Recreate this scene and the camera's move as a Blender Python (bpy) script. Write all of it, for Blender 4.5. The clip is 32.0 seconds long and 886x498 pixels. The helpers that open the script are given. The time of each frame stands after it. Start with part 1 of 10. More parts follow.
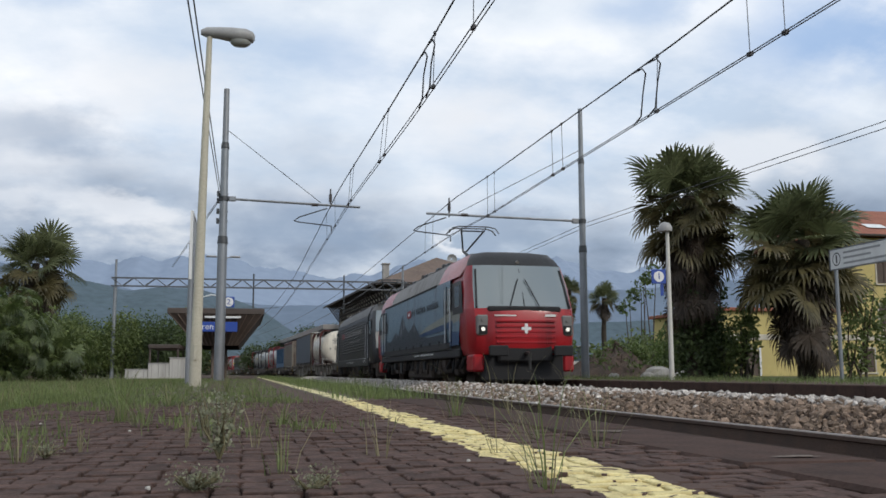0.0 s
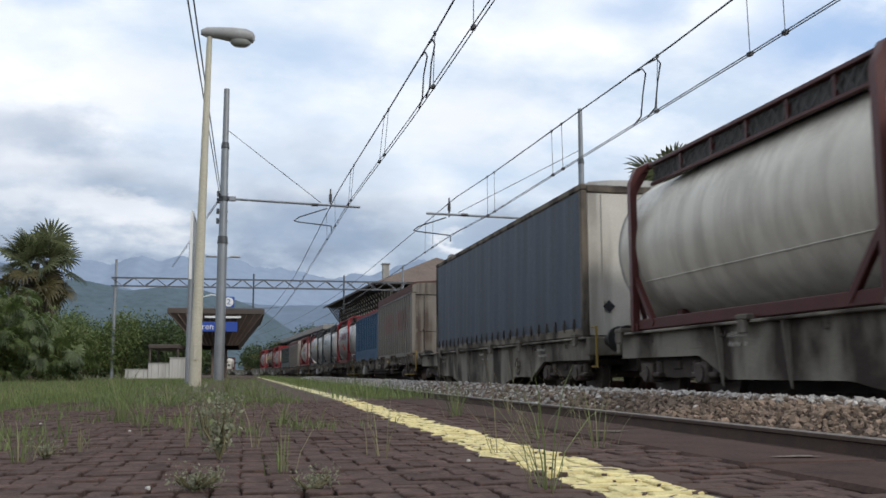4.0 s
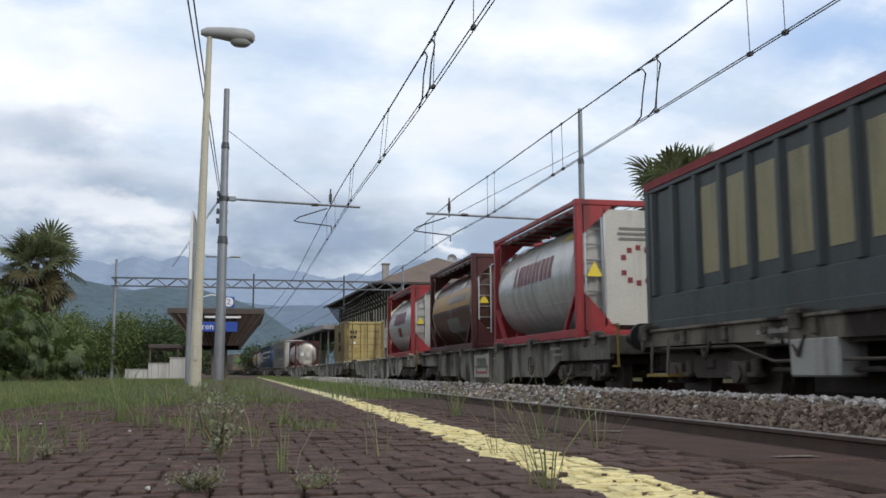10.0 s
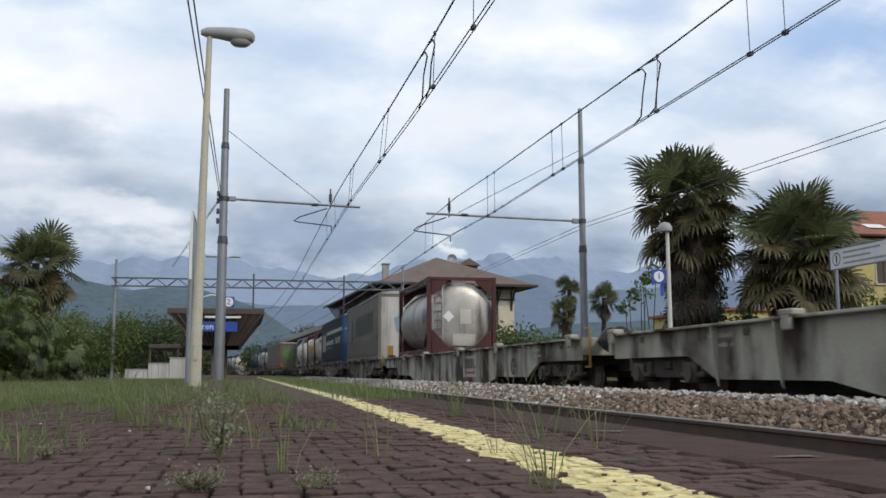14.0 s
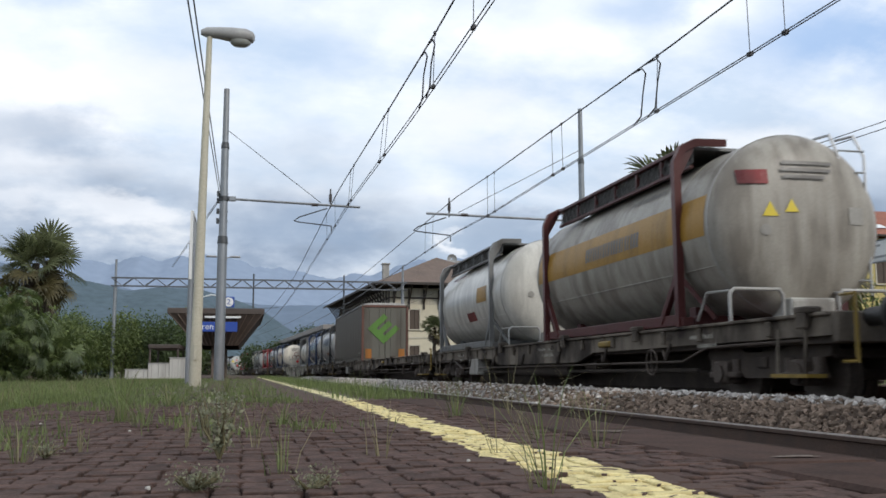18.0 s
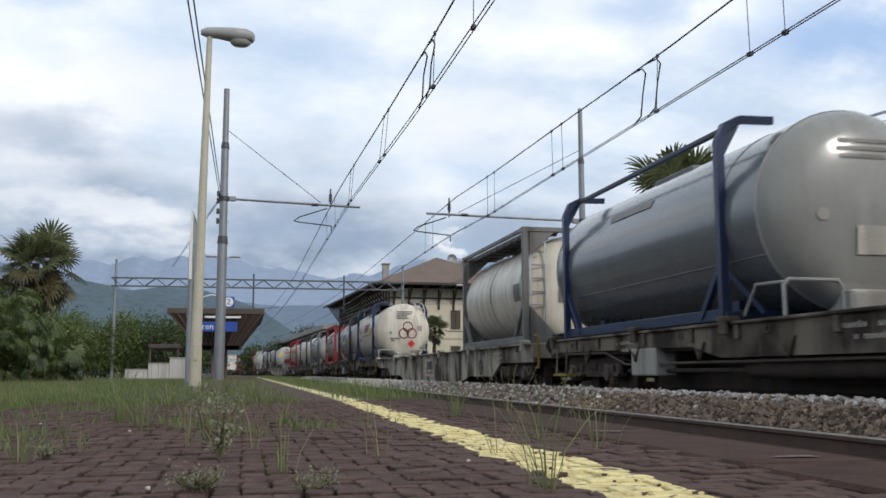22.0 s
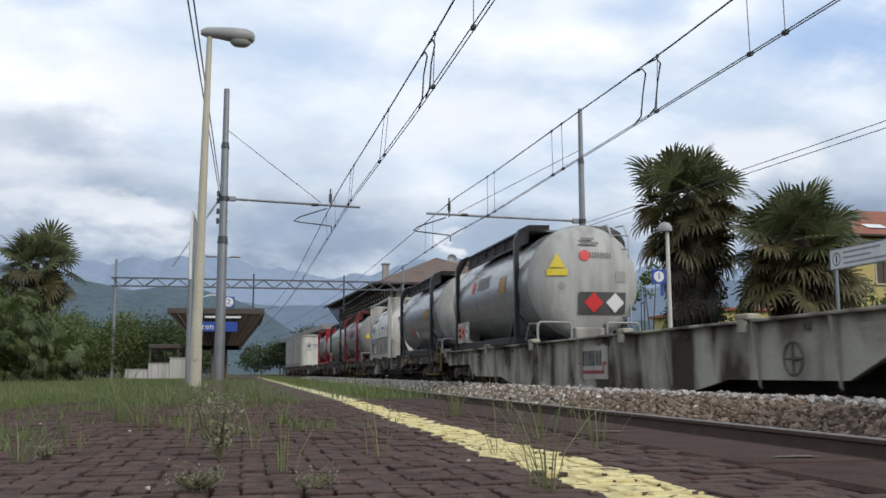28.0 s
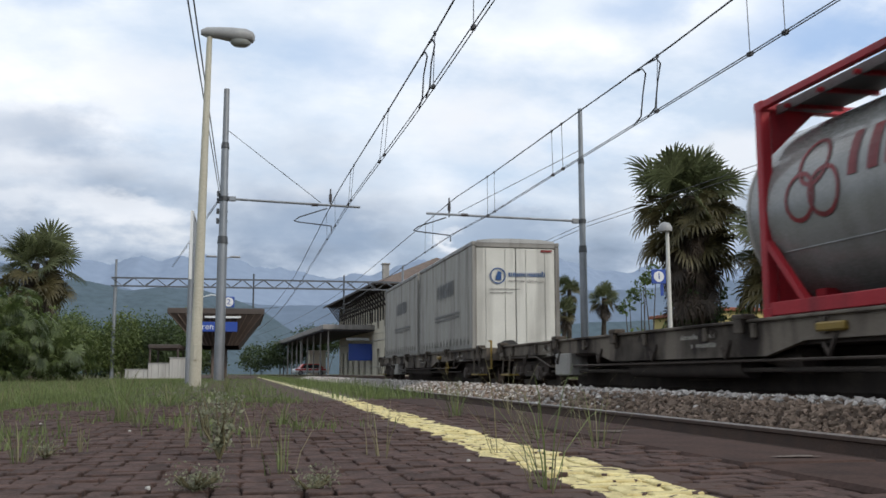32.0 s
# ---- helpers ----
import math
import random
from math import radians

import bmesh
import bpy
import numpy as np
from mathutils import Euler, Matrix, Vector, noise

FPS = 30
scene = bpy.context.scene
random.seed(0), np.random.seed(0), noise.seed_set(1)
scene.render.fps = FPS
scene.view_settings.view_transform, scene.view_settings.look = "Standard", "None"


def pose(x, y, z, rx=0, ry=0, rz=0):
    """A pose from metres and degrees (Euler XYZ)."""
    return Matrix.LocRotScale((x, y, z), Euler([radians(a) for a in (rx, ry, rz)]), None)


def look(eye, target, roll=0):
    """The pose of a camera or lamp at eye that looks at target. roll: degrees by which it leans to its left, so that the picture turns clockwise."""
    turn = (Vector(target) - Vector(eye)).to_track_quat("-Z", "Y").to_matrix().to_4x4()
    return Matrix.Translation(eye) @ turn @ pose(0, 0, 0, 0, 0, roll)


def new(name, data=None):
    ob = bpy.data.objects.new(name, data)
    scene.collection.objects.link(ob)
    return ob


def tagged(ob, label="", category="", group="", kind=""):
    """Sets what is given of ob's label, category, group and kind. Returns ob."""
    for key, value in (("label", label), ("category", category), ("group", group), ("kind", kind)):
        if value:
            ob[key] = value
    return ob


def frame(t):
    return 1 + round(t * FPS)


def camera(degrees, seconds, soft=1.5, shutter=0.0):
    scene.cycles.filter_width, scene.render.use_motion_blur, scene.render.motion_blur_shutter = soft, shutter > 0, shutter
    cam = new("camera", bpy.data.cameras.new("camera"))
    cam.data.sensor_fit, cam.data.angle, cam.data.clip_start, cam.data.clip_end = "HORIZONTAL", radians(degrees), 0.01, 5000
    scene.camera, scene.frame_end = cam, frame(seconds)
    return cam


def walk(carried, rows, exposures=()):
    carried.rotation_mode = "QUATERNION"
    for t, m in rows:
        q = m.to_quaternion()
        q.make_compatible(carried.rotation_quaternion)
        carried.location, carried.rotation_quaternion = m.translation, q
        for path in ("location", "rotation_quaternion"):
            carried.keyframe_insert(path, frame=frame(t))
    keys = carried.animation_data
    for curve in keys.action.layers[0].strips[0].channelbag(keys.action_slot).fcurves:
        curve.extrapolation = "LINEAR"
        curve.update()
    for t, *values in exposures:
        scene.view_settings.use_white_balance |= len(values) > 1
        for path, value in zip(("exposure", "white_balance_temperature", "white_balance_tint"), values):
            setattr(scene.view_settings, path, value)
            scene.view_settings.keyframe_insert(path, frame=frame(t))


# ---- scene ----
from math import cos, sin, pi, sqrt, atan2

# x: across the tracks, y: along them, z: up from the top of the near platform
cam = camera(50.2, 32.0, soft=1.6, shutter=0.12)
EYE = Vector((0, 0, 0.25))
YAW, PITCH = radians(11.83), radians(7.473)
AIM = EYE + Vector((sin(YAW) * cos(PITCH), cos(YAW) * cos(PITCH), sin(PITCH)))
walk(cam, [(0, look(EYE, AIM, -0.127)), (32.0, look(EYE, AIM, -0.127))], exposures=[(0, -0.08), (1.0, -0.06), (2.0, 0.0), (3.0, 0.05), (6.0, 0.05), (11.0, 0.05), (12.5, 0.0), (14.0, -0.02), (16.0, 0.12), (17.0, 0.17), (18.0, 0.10), (19.0, 0.02), (20.0, 0.0), (21.0, 0.15), (22.0, 0.04), (23.0, 0.0), (24.0, 0.0), (25.0, 0.05), (28.0, 0.02), (32.0, 0.02)])

SPEED = 16.666          # metres a second, towards the camera
HEAD = 25.5             # where the train's front stands at 0 s
TRACK_1, TRACK_2 = 7.32, 3.25
RAIL_1, RAIL_2 = -0.22, -0.17


def bend(y):
    """How far the line has curved to the left at y."""
    return -max(0.0, min(y, 600) - 52.7) ** 2 / 2074 - max(0.0, y - 600) * 0.53


# ---- light ----
SUN_FROM = Vector((0.42, -0.75, 0.56)).normalized()
world = bpy.data.worlds.new("sky")
scene.world = world
world.use_nodes = True
wn, wl = world.node_tree.nodes, world.node_tree.links
wn.clear()


def wnode(kind, **kw):
    n = wn.new(kind)
    for k, v in kw.items():
        n.inputs[k].default_value = v
    return n


def wmath(op, a, b=None):
    n = wn.new("ShaderNodeMath")
    n.operation = op
    for i, v in enumerate((a, b)):
        if v is None:
            continue
        if isinstance(v, (int, float)):
            n.inputs[i].default_value = v
        else:
            wl.new(v, n.inputs[i])
    return n.outputs[0]


def wramp(fac, stops, mode="LINEAR"):
    n = wn.new("ShaderNodeValToRGB")
    n.color_ramp.interpolation = mode
    while len(n.color_ramp.elements) < len(stops):
        n.color_ramp.elements.new(0.5)
    for e, (p, c) in zip(n.color_ramp.elements, stops):
        e.position, e.color = p, (*c, 1)
    wl.new(fac, n.inputs[0])
    return n.outputs[0]


def wmix(fac, a, b):
    n = wn.new("ShaderNodeMix")
    n.data_type = "RGBA"
    for s, v in ((n.inputs[0], fac), (n.inputs[6], a), (n.inputs[7], b)):
        if isinstance(v, (tuple, float, int)):
            s.default_value = (*v, 1) if isinstance(v, tuple) else v
        else:
            wl.new(v, s)
    return n.outputs[2]


sky = wn.new("ShaderNodeTexSky")
sky.sky_type, sky.sun_disc = "NISHITA", False
sky.sun_elevation, sky.sun_rotation = math.asin(SUN_FROM.z), atan2(SUN_FROM.x, SUN_FROM.y)
sky.air_density, sky.dust_density = 1.0, 1.5
way = wn.new("ShaderNodeTexCoord").outputs["Generated"]
sep = wn.new("ShaderNodeSeparateXYZ")
wl.new(way, sep.inputs[0])
up = wmath("MAXIMUM", sep.outputs[2], 0.0)
lift = wmath("ADD", up, 0.34)
com = wn.new("ShaderNodeCombineXYZ")
wl.new(wmath("DIVIDE", sep.outputs[0], lift), com.inputs[0])
wl.new(wmath("DIVIDE", sep.outputs[1], lift), com.inputs[1])


def wnoise(scale, detail, rough, shift, stretch=(1, 1, 1)):
    mp = wn.new("ShaderNodeMapping")
    mp.inputs["Location"].default_value = shift
    mp.inputs["Scale"].default_value = stretch
    wl.new(com.outputs[0], mp.inputs[0])
    n = wnode("ShaderNodeTexNoise", Scale=scale, Detail=detail, Roughness=rough)
    wl.new(mp.outputs[0], n.inputs["Vector"])
    return n.outputs[0]


blue = wn.new("ShaderNodeVectorMath")
blue.operation = "SCALE"
blue.inputs["Scale"].default_value = 0.12
wl.new(sky.outputs[0], blue.inputs[0])
thin = wmix(0.72, blue.outputs[0], (0.76, 0.885, 1.05))
white = wramp(wnoise(2.0, 7, 0.55, (3.1, 1.7, 0)), [(0.33, (0.66, 0.75, 0.88)), (0.45, (0.86, 0.93, 1.02)), (0.58, (1.04, 1.07, 1.12))])
cover = wramp(wnoise(1.5, 8, 0.56, (0.6, 4.4, 0), (1, 1.3, 1)), [(0.40, (0, 0, 0)), (0.56, (1, 1, 1))])
high = wmix(cover, thin, white)
dark = wramp(wnoise(3.0, 8, 0.55, (7.3, 0.5, 0)), [(0.34, (0.20, 0.265, 0.375)), (0.48, (0.32, 0.40, 0.53)), (0.58, (0.50, 0.58, 0.70)), (0.70, (0.88, 0.91, 0.95))])
low = wramp(wmath("ADD", up, wmath("MULTIPLY", wmath("SUBTRACT", wnoise(1.4, 5, 0.5, (1.2, 8.1, 0)), 0.5), 0.22)),
            [(0.10, (1, 1, 1)), (0.25, (0, 0, 0))], "EASE")
allsky = wmix(low, high, dark)
az0, el0 = wmath("ARCTAN2", sep.outputs[0], sep.outputs[1]), wmath("ARCSINE", sep.outputs[2])
puff, tear = wnoise(5.5, 7, 0.58, (2.2, 6.1, 0)), wnoise(3.2, 6, 0.55, (9.4, 3.3, 0))
az1 = wmath("ADD", az0, wmath("MULTIPLY", wmath("SUBTRACT", puff, 0.5), 0.16))
el1 = wmath("ADD", el0, wmath("MULTIPLY", wmath("SUBTRACT", tear, 0.5), 0.10))


def cloudlet(az, el, wide, high_, soft):
    """How much of a torn cloud or gap, given in degrees, covers each part of the sky."""
    a = wmath("DIVIDE", wmath("SUBTRACT", az1, radians(az)), radians(wide))
    b = wmath("DIVIDE", wmath("SUBTRACT", el1, radians(el)), radians(high_))
    d = wmath("SQRT", wmath("ADD", wmath("MULTIPLY", a, a), wmath("MULTIPLY", b, b)))
    return wramp(wmath("ADD", d, wmath("MULTIPLY", wmath("SUBTRACT", puff, 0.5), 1.1)), [(max(0.0, 1 - soft), (1, 1, 1)), (1.0, (0, 0, 0))], "EASE")


GAP, SLATE, BRIGHT = (0.36, 0.535, 0.83), (0.30, 0.395, 0.545), (0.88, 0.915, 0.975)
for az, el, wide, high_, soft, tone, most in (
        (35.0, 18.5, 9.0, 4.6, 0.9, GAP, 0.9), (4.5, 19.2, 6.5, 2.6, 0.9, GAP, 0.3), (-12.0, 21.5, 5.0, 2.0, 0.9, GAP, 0.5), (24.0, 21.5, 5.0, 2.2, 0.9, GAP, 0.5),
        (14.0, 15.0, 7.5, 3.4, 0.9, BRIGHT, 0.9), (-6.0, 16.5, 8.0, 2.6, 0.9, BRIGHT, 0.7), (30.0, 12.2, 7.0, 2.0, 0.8, BRIGHT, 0.8),
        (-12.0, 13.2, 7.5, 2.6, 1.0, SLATE, 0.62), (3.2, 8.8, 6.5, 2.6, 0.8, SLATE, 0.75), (15.5, 8.4, 5.0, 2.0, 0.8, SLATE, 0.7), (33.0, 9.2, 7.0, 1.4, 0.8, SLATE, 0.5),
        (-7.5, 9.6, 4.4, 1.2, 0.7, BRIGHT, 0.75), (12.6, 8.0, 1.1, 0.8, 0.8, BRIGHT, 0.8), (-13.0, 9.6, 3.5, 0.9, 0.8, BRIGHT, 0.5)):
    allsky = wmix(wmath("MULTIPLY", cloudlet(az, el, wide, high_, soft), most), allsky, tone)
bg = wnode("ShaderNodeBackground", Strength=1.0)
wl.new(allsky, bg.inputs["Color"])
wl.new(bg.outputs[0], wnode("ShaderNodeOutputWorld").inputs[0])

sun = new("sun", bpy.data.lights.new("sun", "SUN"))
sun.data.energy, sun.data.angle, sun.data.color = 1.6, radians(10), (1, 0.95, 0.87)
sun.matrix_world = look(SUN_FROM * 60, (0, 0, 0))

# ---- materials ----
def mat(name, col, rough=0.6, metal=0.0, col2=None, scale=6.0, fine=60.0, amount=0.5, bump=0.15, streak=0.0, streak_col=(0.06, 0.045, 0.035),
        per=None, per_amount=0.3, coat=0.0, depth=0.01, spec=0.5, run=(0.48, 0.66), run_size=(2.6, 2.6, 0.22)):
    """A surface: two colours mixed by coarse and fine grain, dirt that has run down, relief, and a shift for each object or island."""
    m = bpy.data.materials.new(name)
    m.use_nodes = True
    n, l = m.node_tree.nodes, m.node_tree.links
    b = n["Principled BSDF"]
    tc = n.new("ShaderNodeTexCoord")
    col2 = col2 or tuple(c * 0.72 for c in col)

    def noise(s, d=4, stretch=None):
        t = n.new("ShaderNodeTexNoise")
        t.inputs["Scale"].default_value, t.inputs["Detail"].default_value = s, d
        src = tc.outputs["Object"]
        if stretch:
            mp = n.new("ShaderNodeMapping")
            mp.inputs["Scale"].default_value = stretch
            l.new(src, mp.inputs[0])
            src = mp.outputs[0]
        l.new(src, t.inputs["Vector"])
        return t.outputs[0]

    def rng(v, a, b_, c, d):
        r = n.new("ShaderNodeMapRange")
        for i, x in enumerate((a, b_, c, d)):
            r.inputs[i + 1].default_value = x
        l.new(v, r.inputs[0])
        return r.outputs[0]

    def mix(f, a, c):
        x = n.new("ShaderNodeMix")
        x.data_type = "RGBA"
        for s, v in ((x.inputs[0], f), (x.inputs[6], a), (x.inputs[7], c)):
            if isinstance(v, tuple):
                s.default_value = (*v, 1)
            elif isinstance(v, float):
                s.default_value = v
            else:
                l.new(v, s)
        return x.outputs[2]

    coarse, grain = noise(scale), noise(fine, 3)
    out = mix(rng(coarse, 0.35, 0.68, 0.0, amount), tuple(col), tuple(col2))
    out = mix(rng(grain, 0.35, 0.75, 0.0, amount * 0.6), out, tuple(c * 0.6 for c in col2))
    if streak:
        s = noise(1.0, 5, run_size)
        s2 = noise(0.9, 4)
        mm = n.new("ShaderNodeMath")
        mm.operation = "MULTIPLY"
        l.new(rng(s, run[0], run[1], 0.0, 1.0), mm.inputs[0])
        l.new(rng(s2, 0.34, 0.55, 0.2, streak), mm.inputs[1])
        out = mix(mm.outputs[0], out, tuple(streak_col))
    if per:
        src = n.new("ShaderNodeObjectInfo").outputs["Random"] if per == "object" else n.new("ShaderNodeNewGeometry").outputs["Random Per Island"]
        h = n.new("ShaderNodeHueSaturation")
        l.new(rng(src, 0, 1, 1 - per_amount, 1 + per_amount), h.inputs["Value"])
        l.new(out, h.inputs["Color"])
        out = h.outputs[0]
    l.new(out, b.inputs["Base Color"])
    l.new(rng(grain, 0.3, 0.7, max(0.02, rough - 0.1), min(1, rough + 0.1)), b.inputs["Roughness"])
    b.inputs["Metallic"].default_value = metal
    b.inputs["Specular IOR Level"].default_value = spec
    if coat:
        b.inputs["Coat Weight"].default_value = coat
        b.inputs["Coat Roughness"].default_value = 0.12
    if bump:
        bp = n.new("ShaderNodeBump")
        bp.inputs["Strength"].default_value, bp.inputs["Distance"].default_value = bump, depth
        l.new(grain, bp.inputs["Height"])
        l.new(bp.outputs[0], b.inputs["Normal"])
    return m


def paint(name, col, dirt=0.6, rough=0.42, **kw):
    """Railway paint: the given colour scaled darker and warmer, with runs of dirt."""
    kw.setdefault("spec", 0.28)
    col = (col[0] * 0.86, col[1] * 0.82, col[2] * 0.76)
    kw["streak_col"] = tuple(min(s, c * 0.6 + 0.002) for s, c in zip(kw.get("streak_col", (0.06, 0.045, 0.035)), col))
    return mat(name, col, rough, col2=tuple(c * 0.82 + 0.004 for c in col), scale=1.6, fine=35, amount=0.55, bump=0.05, streak=dirt, **kw)


def leafy(name, col, col2):
    m = mat(name, col, 0.55, col2=col2, scale=1.2, fine=9, amount=0.8, bump=0.0, per="island", per_amount=0.35)
    n, l = m.node_tree.nodes, m.node_tree.links
    b = n["Principled BSDF"]
    b.inputs["Specular IOR Level"].default_value = 0.35
    tr, mx = n.new("ShaderNodeBsdfTranslucent"), n.new("ShaderNodeMixShader")
    l.new(b.inputs["Base Color"].links[0].from_socket, tr.inputs["Color"])
    mx.inputs[0].default_value = 0.38
    l.new(b.outputs[0], mx.inputs[1])
    l.new(tr.outputs[0], mx.inputs[2])
    l.new(mx.outputs[0], n["Material Output"].inputs[0])
    return m


def plain(name, col, rough=0.4, metal=0.0, glow=0.0):
    m = bpy.data.materials.new(name)
    m.use_nodes = True
    b = m.node_tree.nodes["Principled BSDF"]
    b.inputs["Base Color"].default_value, b.inputs["Roughness"].default_value, b.inputs["Metallic"].default_value = (*col, 1), rough, metal
    if glow:
        b.inputs["Emission Color"].default_value, b.inputs["Emission Strength"].default_value = (*col, 1), glow
    return m


MAT = {}


def use(key, *a, maker=paint, **kw):
    if key not in MAT:
        MAT[key] = maker(key, *a, **kw)
    return MAT[key]


# ---- mesh tools ----
class Mesh:
    def __init__(self):
        self.v, self.f, self.smooth = [], [], []

    def add(self, verts, faces, smooth=False):
        k = len(self.v)
        self.v += [tuple(p) for p in verts]
        self.f += [tuple(i + k for i in f) for f in faces]
        self.smooth += [smooth] * len(faces)
        return self

    def box(self, x0, x1, y0, y1, z0, z1, b=0.0):
        x0, x1, y0, y1, z0, z1 = min(x0, x1), max(x0, x1), min(y0, y1), max(y0, y1), min(z0, z1), max(z0, z1)
        if b <= 0:
            return self.add([(x, y, z) for x in (x0, x1) for y in (y0, y1) for z in (z0, z1)],
                            [(0, 1, 3, 2), (4, 6, 7, 5), (0, 4, 5, 1), (2, 3, 7, 6), (0, 2, 6, 4), (1, 5, 7, 3)])
        b = min(b, (x1 - x0) / 2.1, (y1 - y0) / 2.1, (z1 - z0) / 2.1)
        c, h = ((x0 + x1) / 2, (y0 + y1) / 2, (z0 + z1) / 2), ((x1 - x0) / 2, (y1 - y0) / 2, (z1 - z0) / 2)
        vs, ix = [], {}
        for sx in (-1, 1):
            for sy in (-1, 1):
                for sz in (-1, 1):
                    s = (sx, sy, sz)
                    for a in range(3):
                        ix[s, a] = len(vs)
                        vs.append(tuple(c[i] + s[i] * (h[i] if i == a else h[i] - b) for i in range(3)))
        fs = []
        for a in range(3):
            p, q = (a + 1) % 3, (a + 2) % 3
            for sa in (-1, 1):
                ring = []
                for sp, sq in ((-1, -1), (1, -1), (1, 1), (-1, 1)):
                    s = [0, 0, 0]
                    s[a], s[p], s[q] = sa, sp, sq
                    ring.append(ix[tuple(s), a])
                fs.append(tuple(ring if sa > 0 else ring[::-1]))
            for sp in (-1, 1):
                for sq in (-1, 1):
                    s0, s1 = [0, 0, 0], [0, 0, 0]
                    s0[a], s1[a], s0[p], s1[p], s0[q], s1[q] = -1, 1, sp, sp, sq, sq
                    s0, s1 = tuple(s0), tuple(s1)
                    r = (ix[s0, p], ix[s1, p], ix[s1, q], ix[s0, q])
                    fs.append(r if sp * sq > 0 else r[::-1])
        for s in [(sx, sy, sz) for sx in (-1, 1) for sy in (-1, 1) for sz in (-1, 1)]:
            r = (ix[s, 0], ix[s, 1], ix[s, 2])
            fs.append(r if s[0] * s[1] * s[2] > 0 else r[::-1])
        return self.add(vs, fs)

    def tube(self, p, q, r, r2=None, n=8, caps=True, smooth=True):
        p, q = Vector(p), Vector(q)
        r2 = r if r2 is None else r2
        d = (q - p).normalized()
        a = d.orthogonal().normalized()
        b = d.cross(a)
        ring = [a * cos(2 * pi * i / n) + b * sin(2 * pi * i / n) for i in range(n)]
        self.add([p + o * r for o in ring] + [q + o * r2 for o in ring], [(i, (i + 1) % n, n + (i + 1) % n, n + i) for i in range(n)], smooth)
        if caps:
            self.f += [tuple(len(self.v) - 2 * n + i for i in reversed(range(n))), tuple(len(self.v) - n + i for i in range(n))]
            self.smooth += [False, False]
        return self

    def pipe(self, pts, r, n=6):
        """One continuous tube through pts."""
        pts = [Vector(p) for p in pts]
        dirs = [(q - p).normalized() for p, q in zip(pts, pts[1:])]
        a = dirs[0].orthogonal().normalized()
        rings = []
        for i, p in enumerate(pts):
            d = dirs[0] if i == 0 else dirs[-1] if i == len(pts) - 1 else (dirs[i - 1] + dirs[i])
            d = d.normalized() if d.length > 1e-4 else dirs[i - 1]
            a = a - d * a.dot(d)
            a = a.normalized() if a.length > 1e-4 else d.orthogonal().normalized()
            b = d.cross(a)
            wide = r if i in (0, len(pts) - 1) else r / max(0.5, dirs[i].dot(d))
            rings.append([p + (a * cos(2 * pi * k / n) + b * sin(2 * pi * k / n)) * wide for k in range(n)])
        return self.loft(rings, caps=True)

    def beam(self, p, q, w, h=None):
        """A square bar from p to q."""
        p, q = Vector(p), Vector(q)
        h = h or w
        d = (q - p).normalized()
        s = d.cross(Vector((0, 0, 1)))
        s = s.normalized() if s.length > 1e-3 else Vector((1, 0, 0))
        u = s.cross(d)
        vs = [e + s * (i * w / 2) + u * (j * h / 2) for e in (p, q) for i, j in ((-1, -1), (1, -1), (1, 1), (-1, 1))]
        return self.add(vs, [(0, 1, 2, 3), (7, 6, 5, 4), (0, 4, 5, 1), (1, 5, 6, 2), (2, 6, 7, 3), (3, 7, 4, 0)])

    def prism(self, poly, axis, a, b):
        """A polygon pushed along an axis from a to b. The polygon gives the two other coordinates in order."""
        n = len(poly)

        def put(p, t):
            p = list(p)
            p.insert(axis, t)
            return p
        return self.add([put(p, a) for p in poly] + [put(p, b) for p in poly],
                        [tuple(range(n)), tuple(range(2 * n - 1, n - 1, -1))] + [(i, n + i, n + (i + 1) % n, (i + 1) % n) for i in range(n)])

    def loft(self, rings, closed=True, caps=False, smooth=True):
        n = len(rings[0])
        k = n if closed else n - 1
        self.add([p for r in rings for p in r], [(j * n + i, j * n + (i + 1) % n, (j + 1) * n + (i + 1) % n, (j + 1) * n + i)
                                                 for j in range(len(rings) - 1) for i in range(k)], smooth)
        if caps:
            o = len(self.v) - n * len(rings)
            self.f += [tuple(o + i for i in reversed(range(n))), tuple(len(self.v) - n + i for i in range(n))]
            self.smooth += [False, False]
        return self

    def data(self, name, material, fix=True):
        me = bpy.data.meshes.new(name)
        me.from_pydata(self.v, [], self.f)
        me.polygons.foreach_set("use_smooth", self.smooth)
        if fix and len(self.f) < 4000:
            bm = bmesh.new()
            bm.from_mesh(me)
            bmesh.ops.recalc_face_normals(bm, faces=bm.faces)
            bm.to_mesh(me)
            bm.free()
        if any(self.smooth):
            me.set_sharp_from_angle(angle=radians(40))
        me.materials.append(material)
        return me


def part(name, mesh, material, parent, label="", fix=True):
    ob = new(name, mesh if isinstance(mesh, bpy.types.Mesh) else mesh.data(name, material, fix))
    ob.parent = parent
    if label:
        ob["label"] = label
    return ob


def pieces(name, meshes, material, parent, label=""):
    return [part(name, m, material, parent, label) for m in meshes]


def thing(name, label, category, group="", at=(0, 0, 0), rz=0, kind=""):
    ob = new(name)
    ob.empty_display_size = 0.2
    ob.matrix_basis = pose(*at, 0, 0, rz)
    return tagged(ob, label, category, group, kind)


def solid(name, mesh, material, label="", category="", group="", kind="", at=None, fix=True):
    ob = new(name, mesh.data(name, material, fix))
    if at:
        ob.location = at
    return tagged(ob, label, category, group, kind)


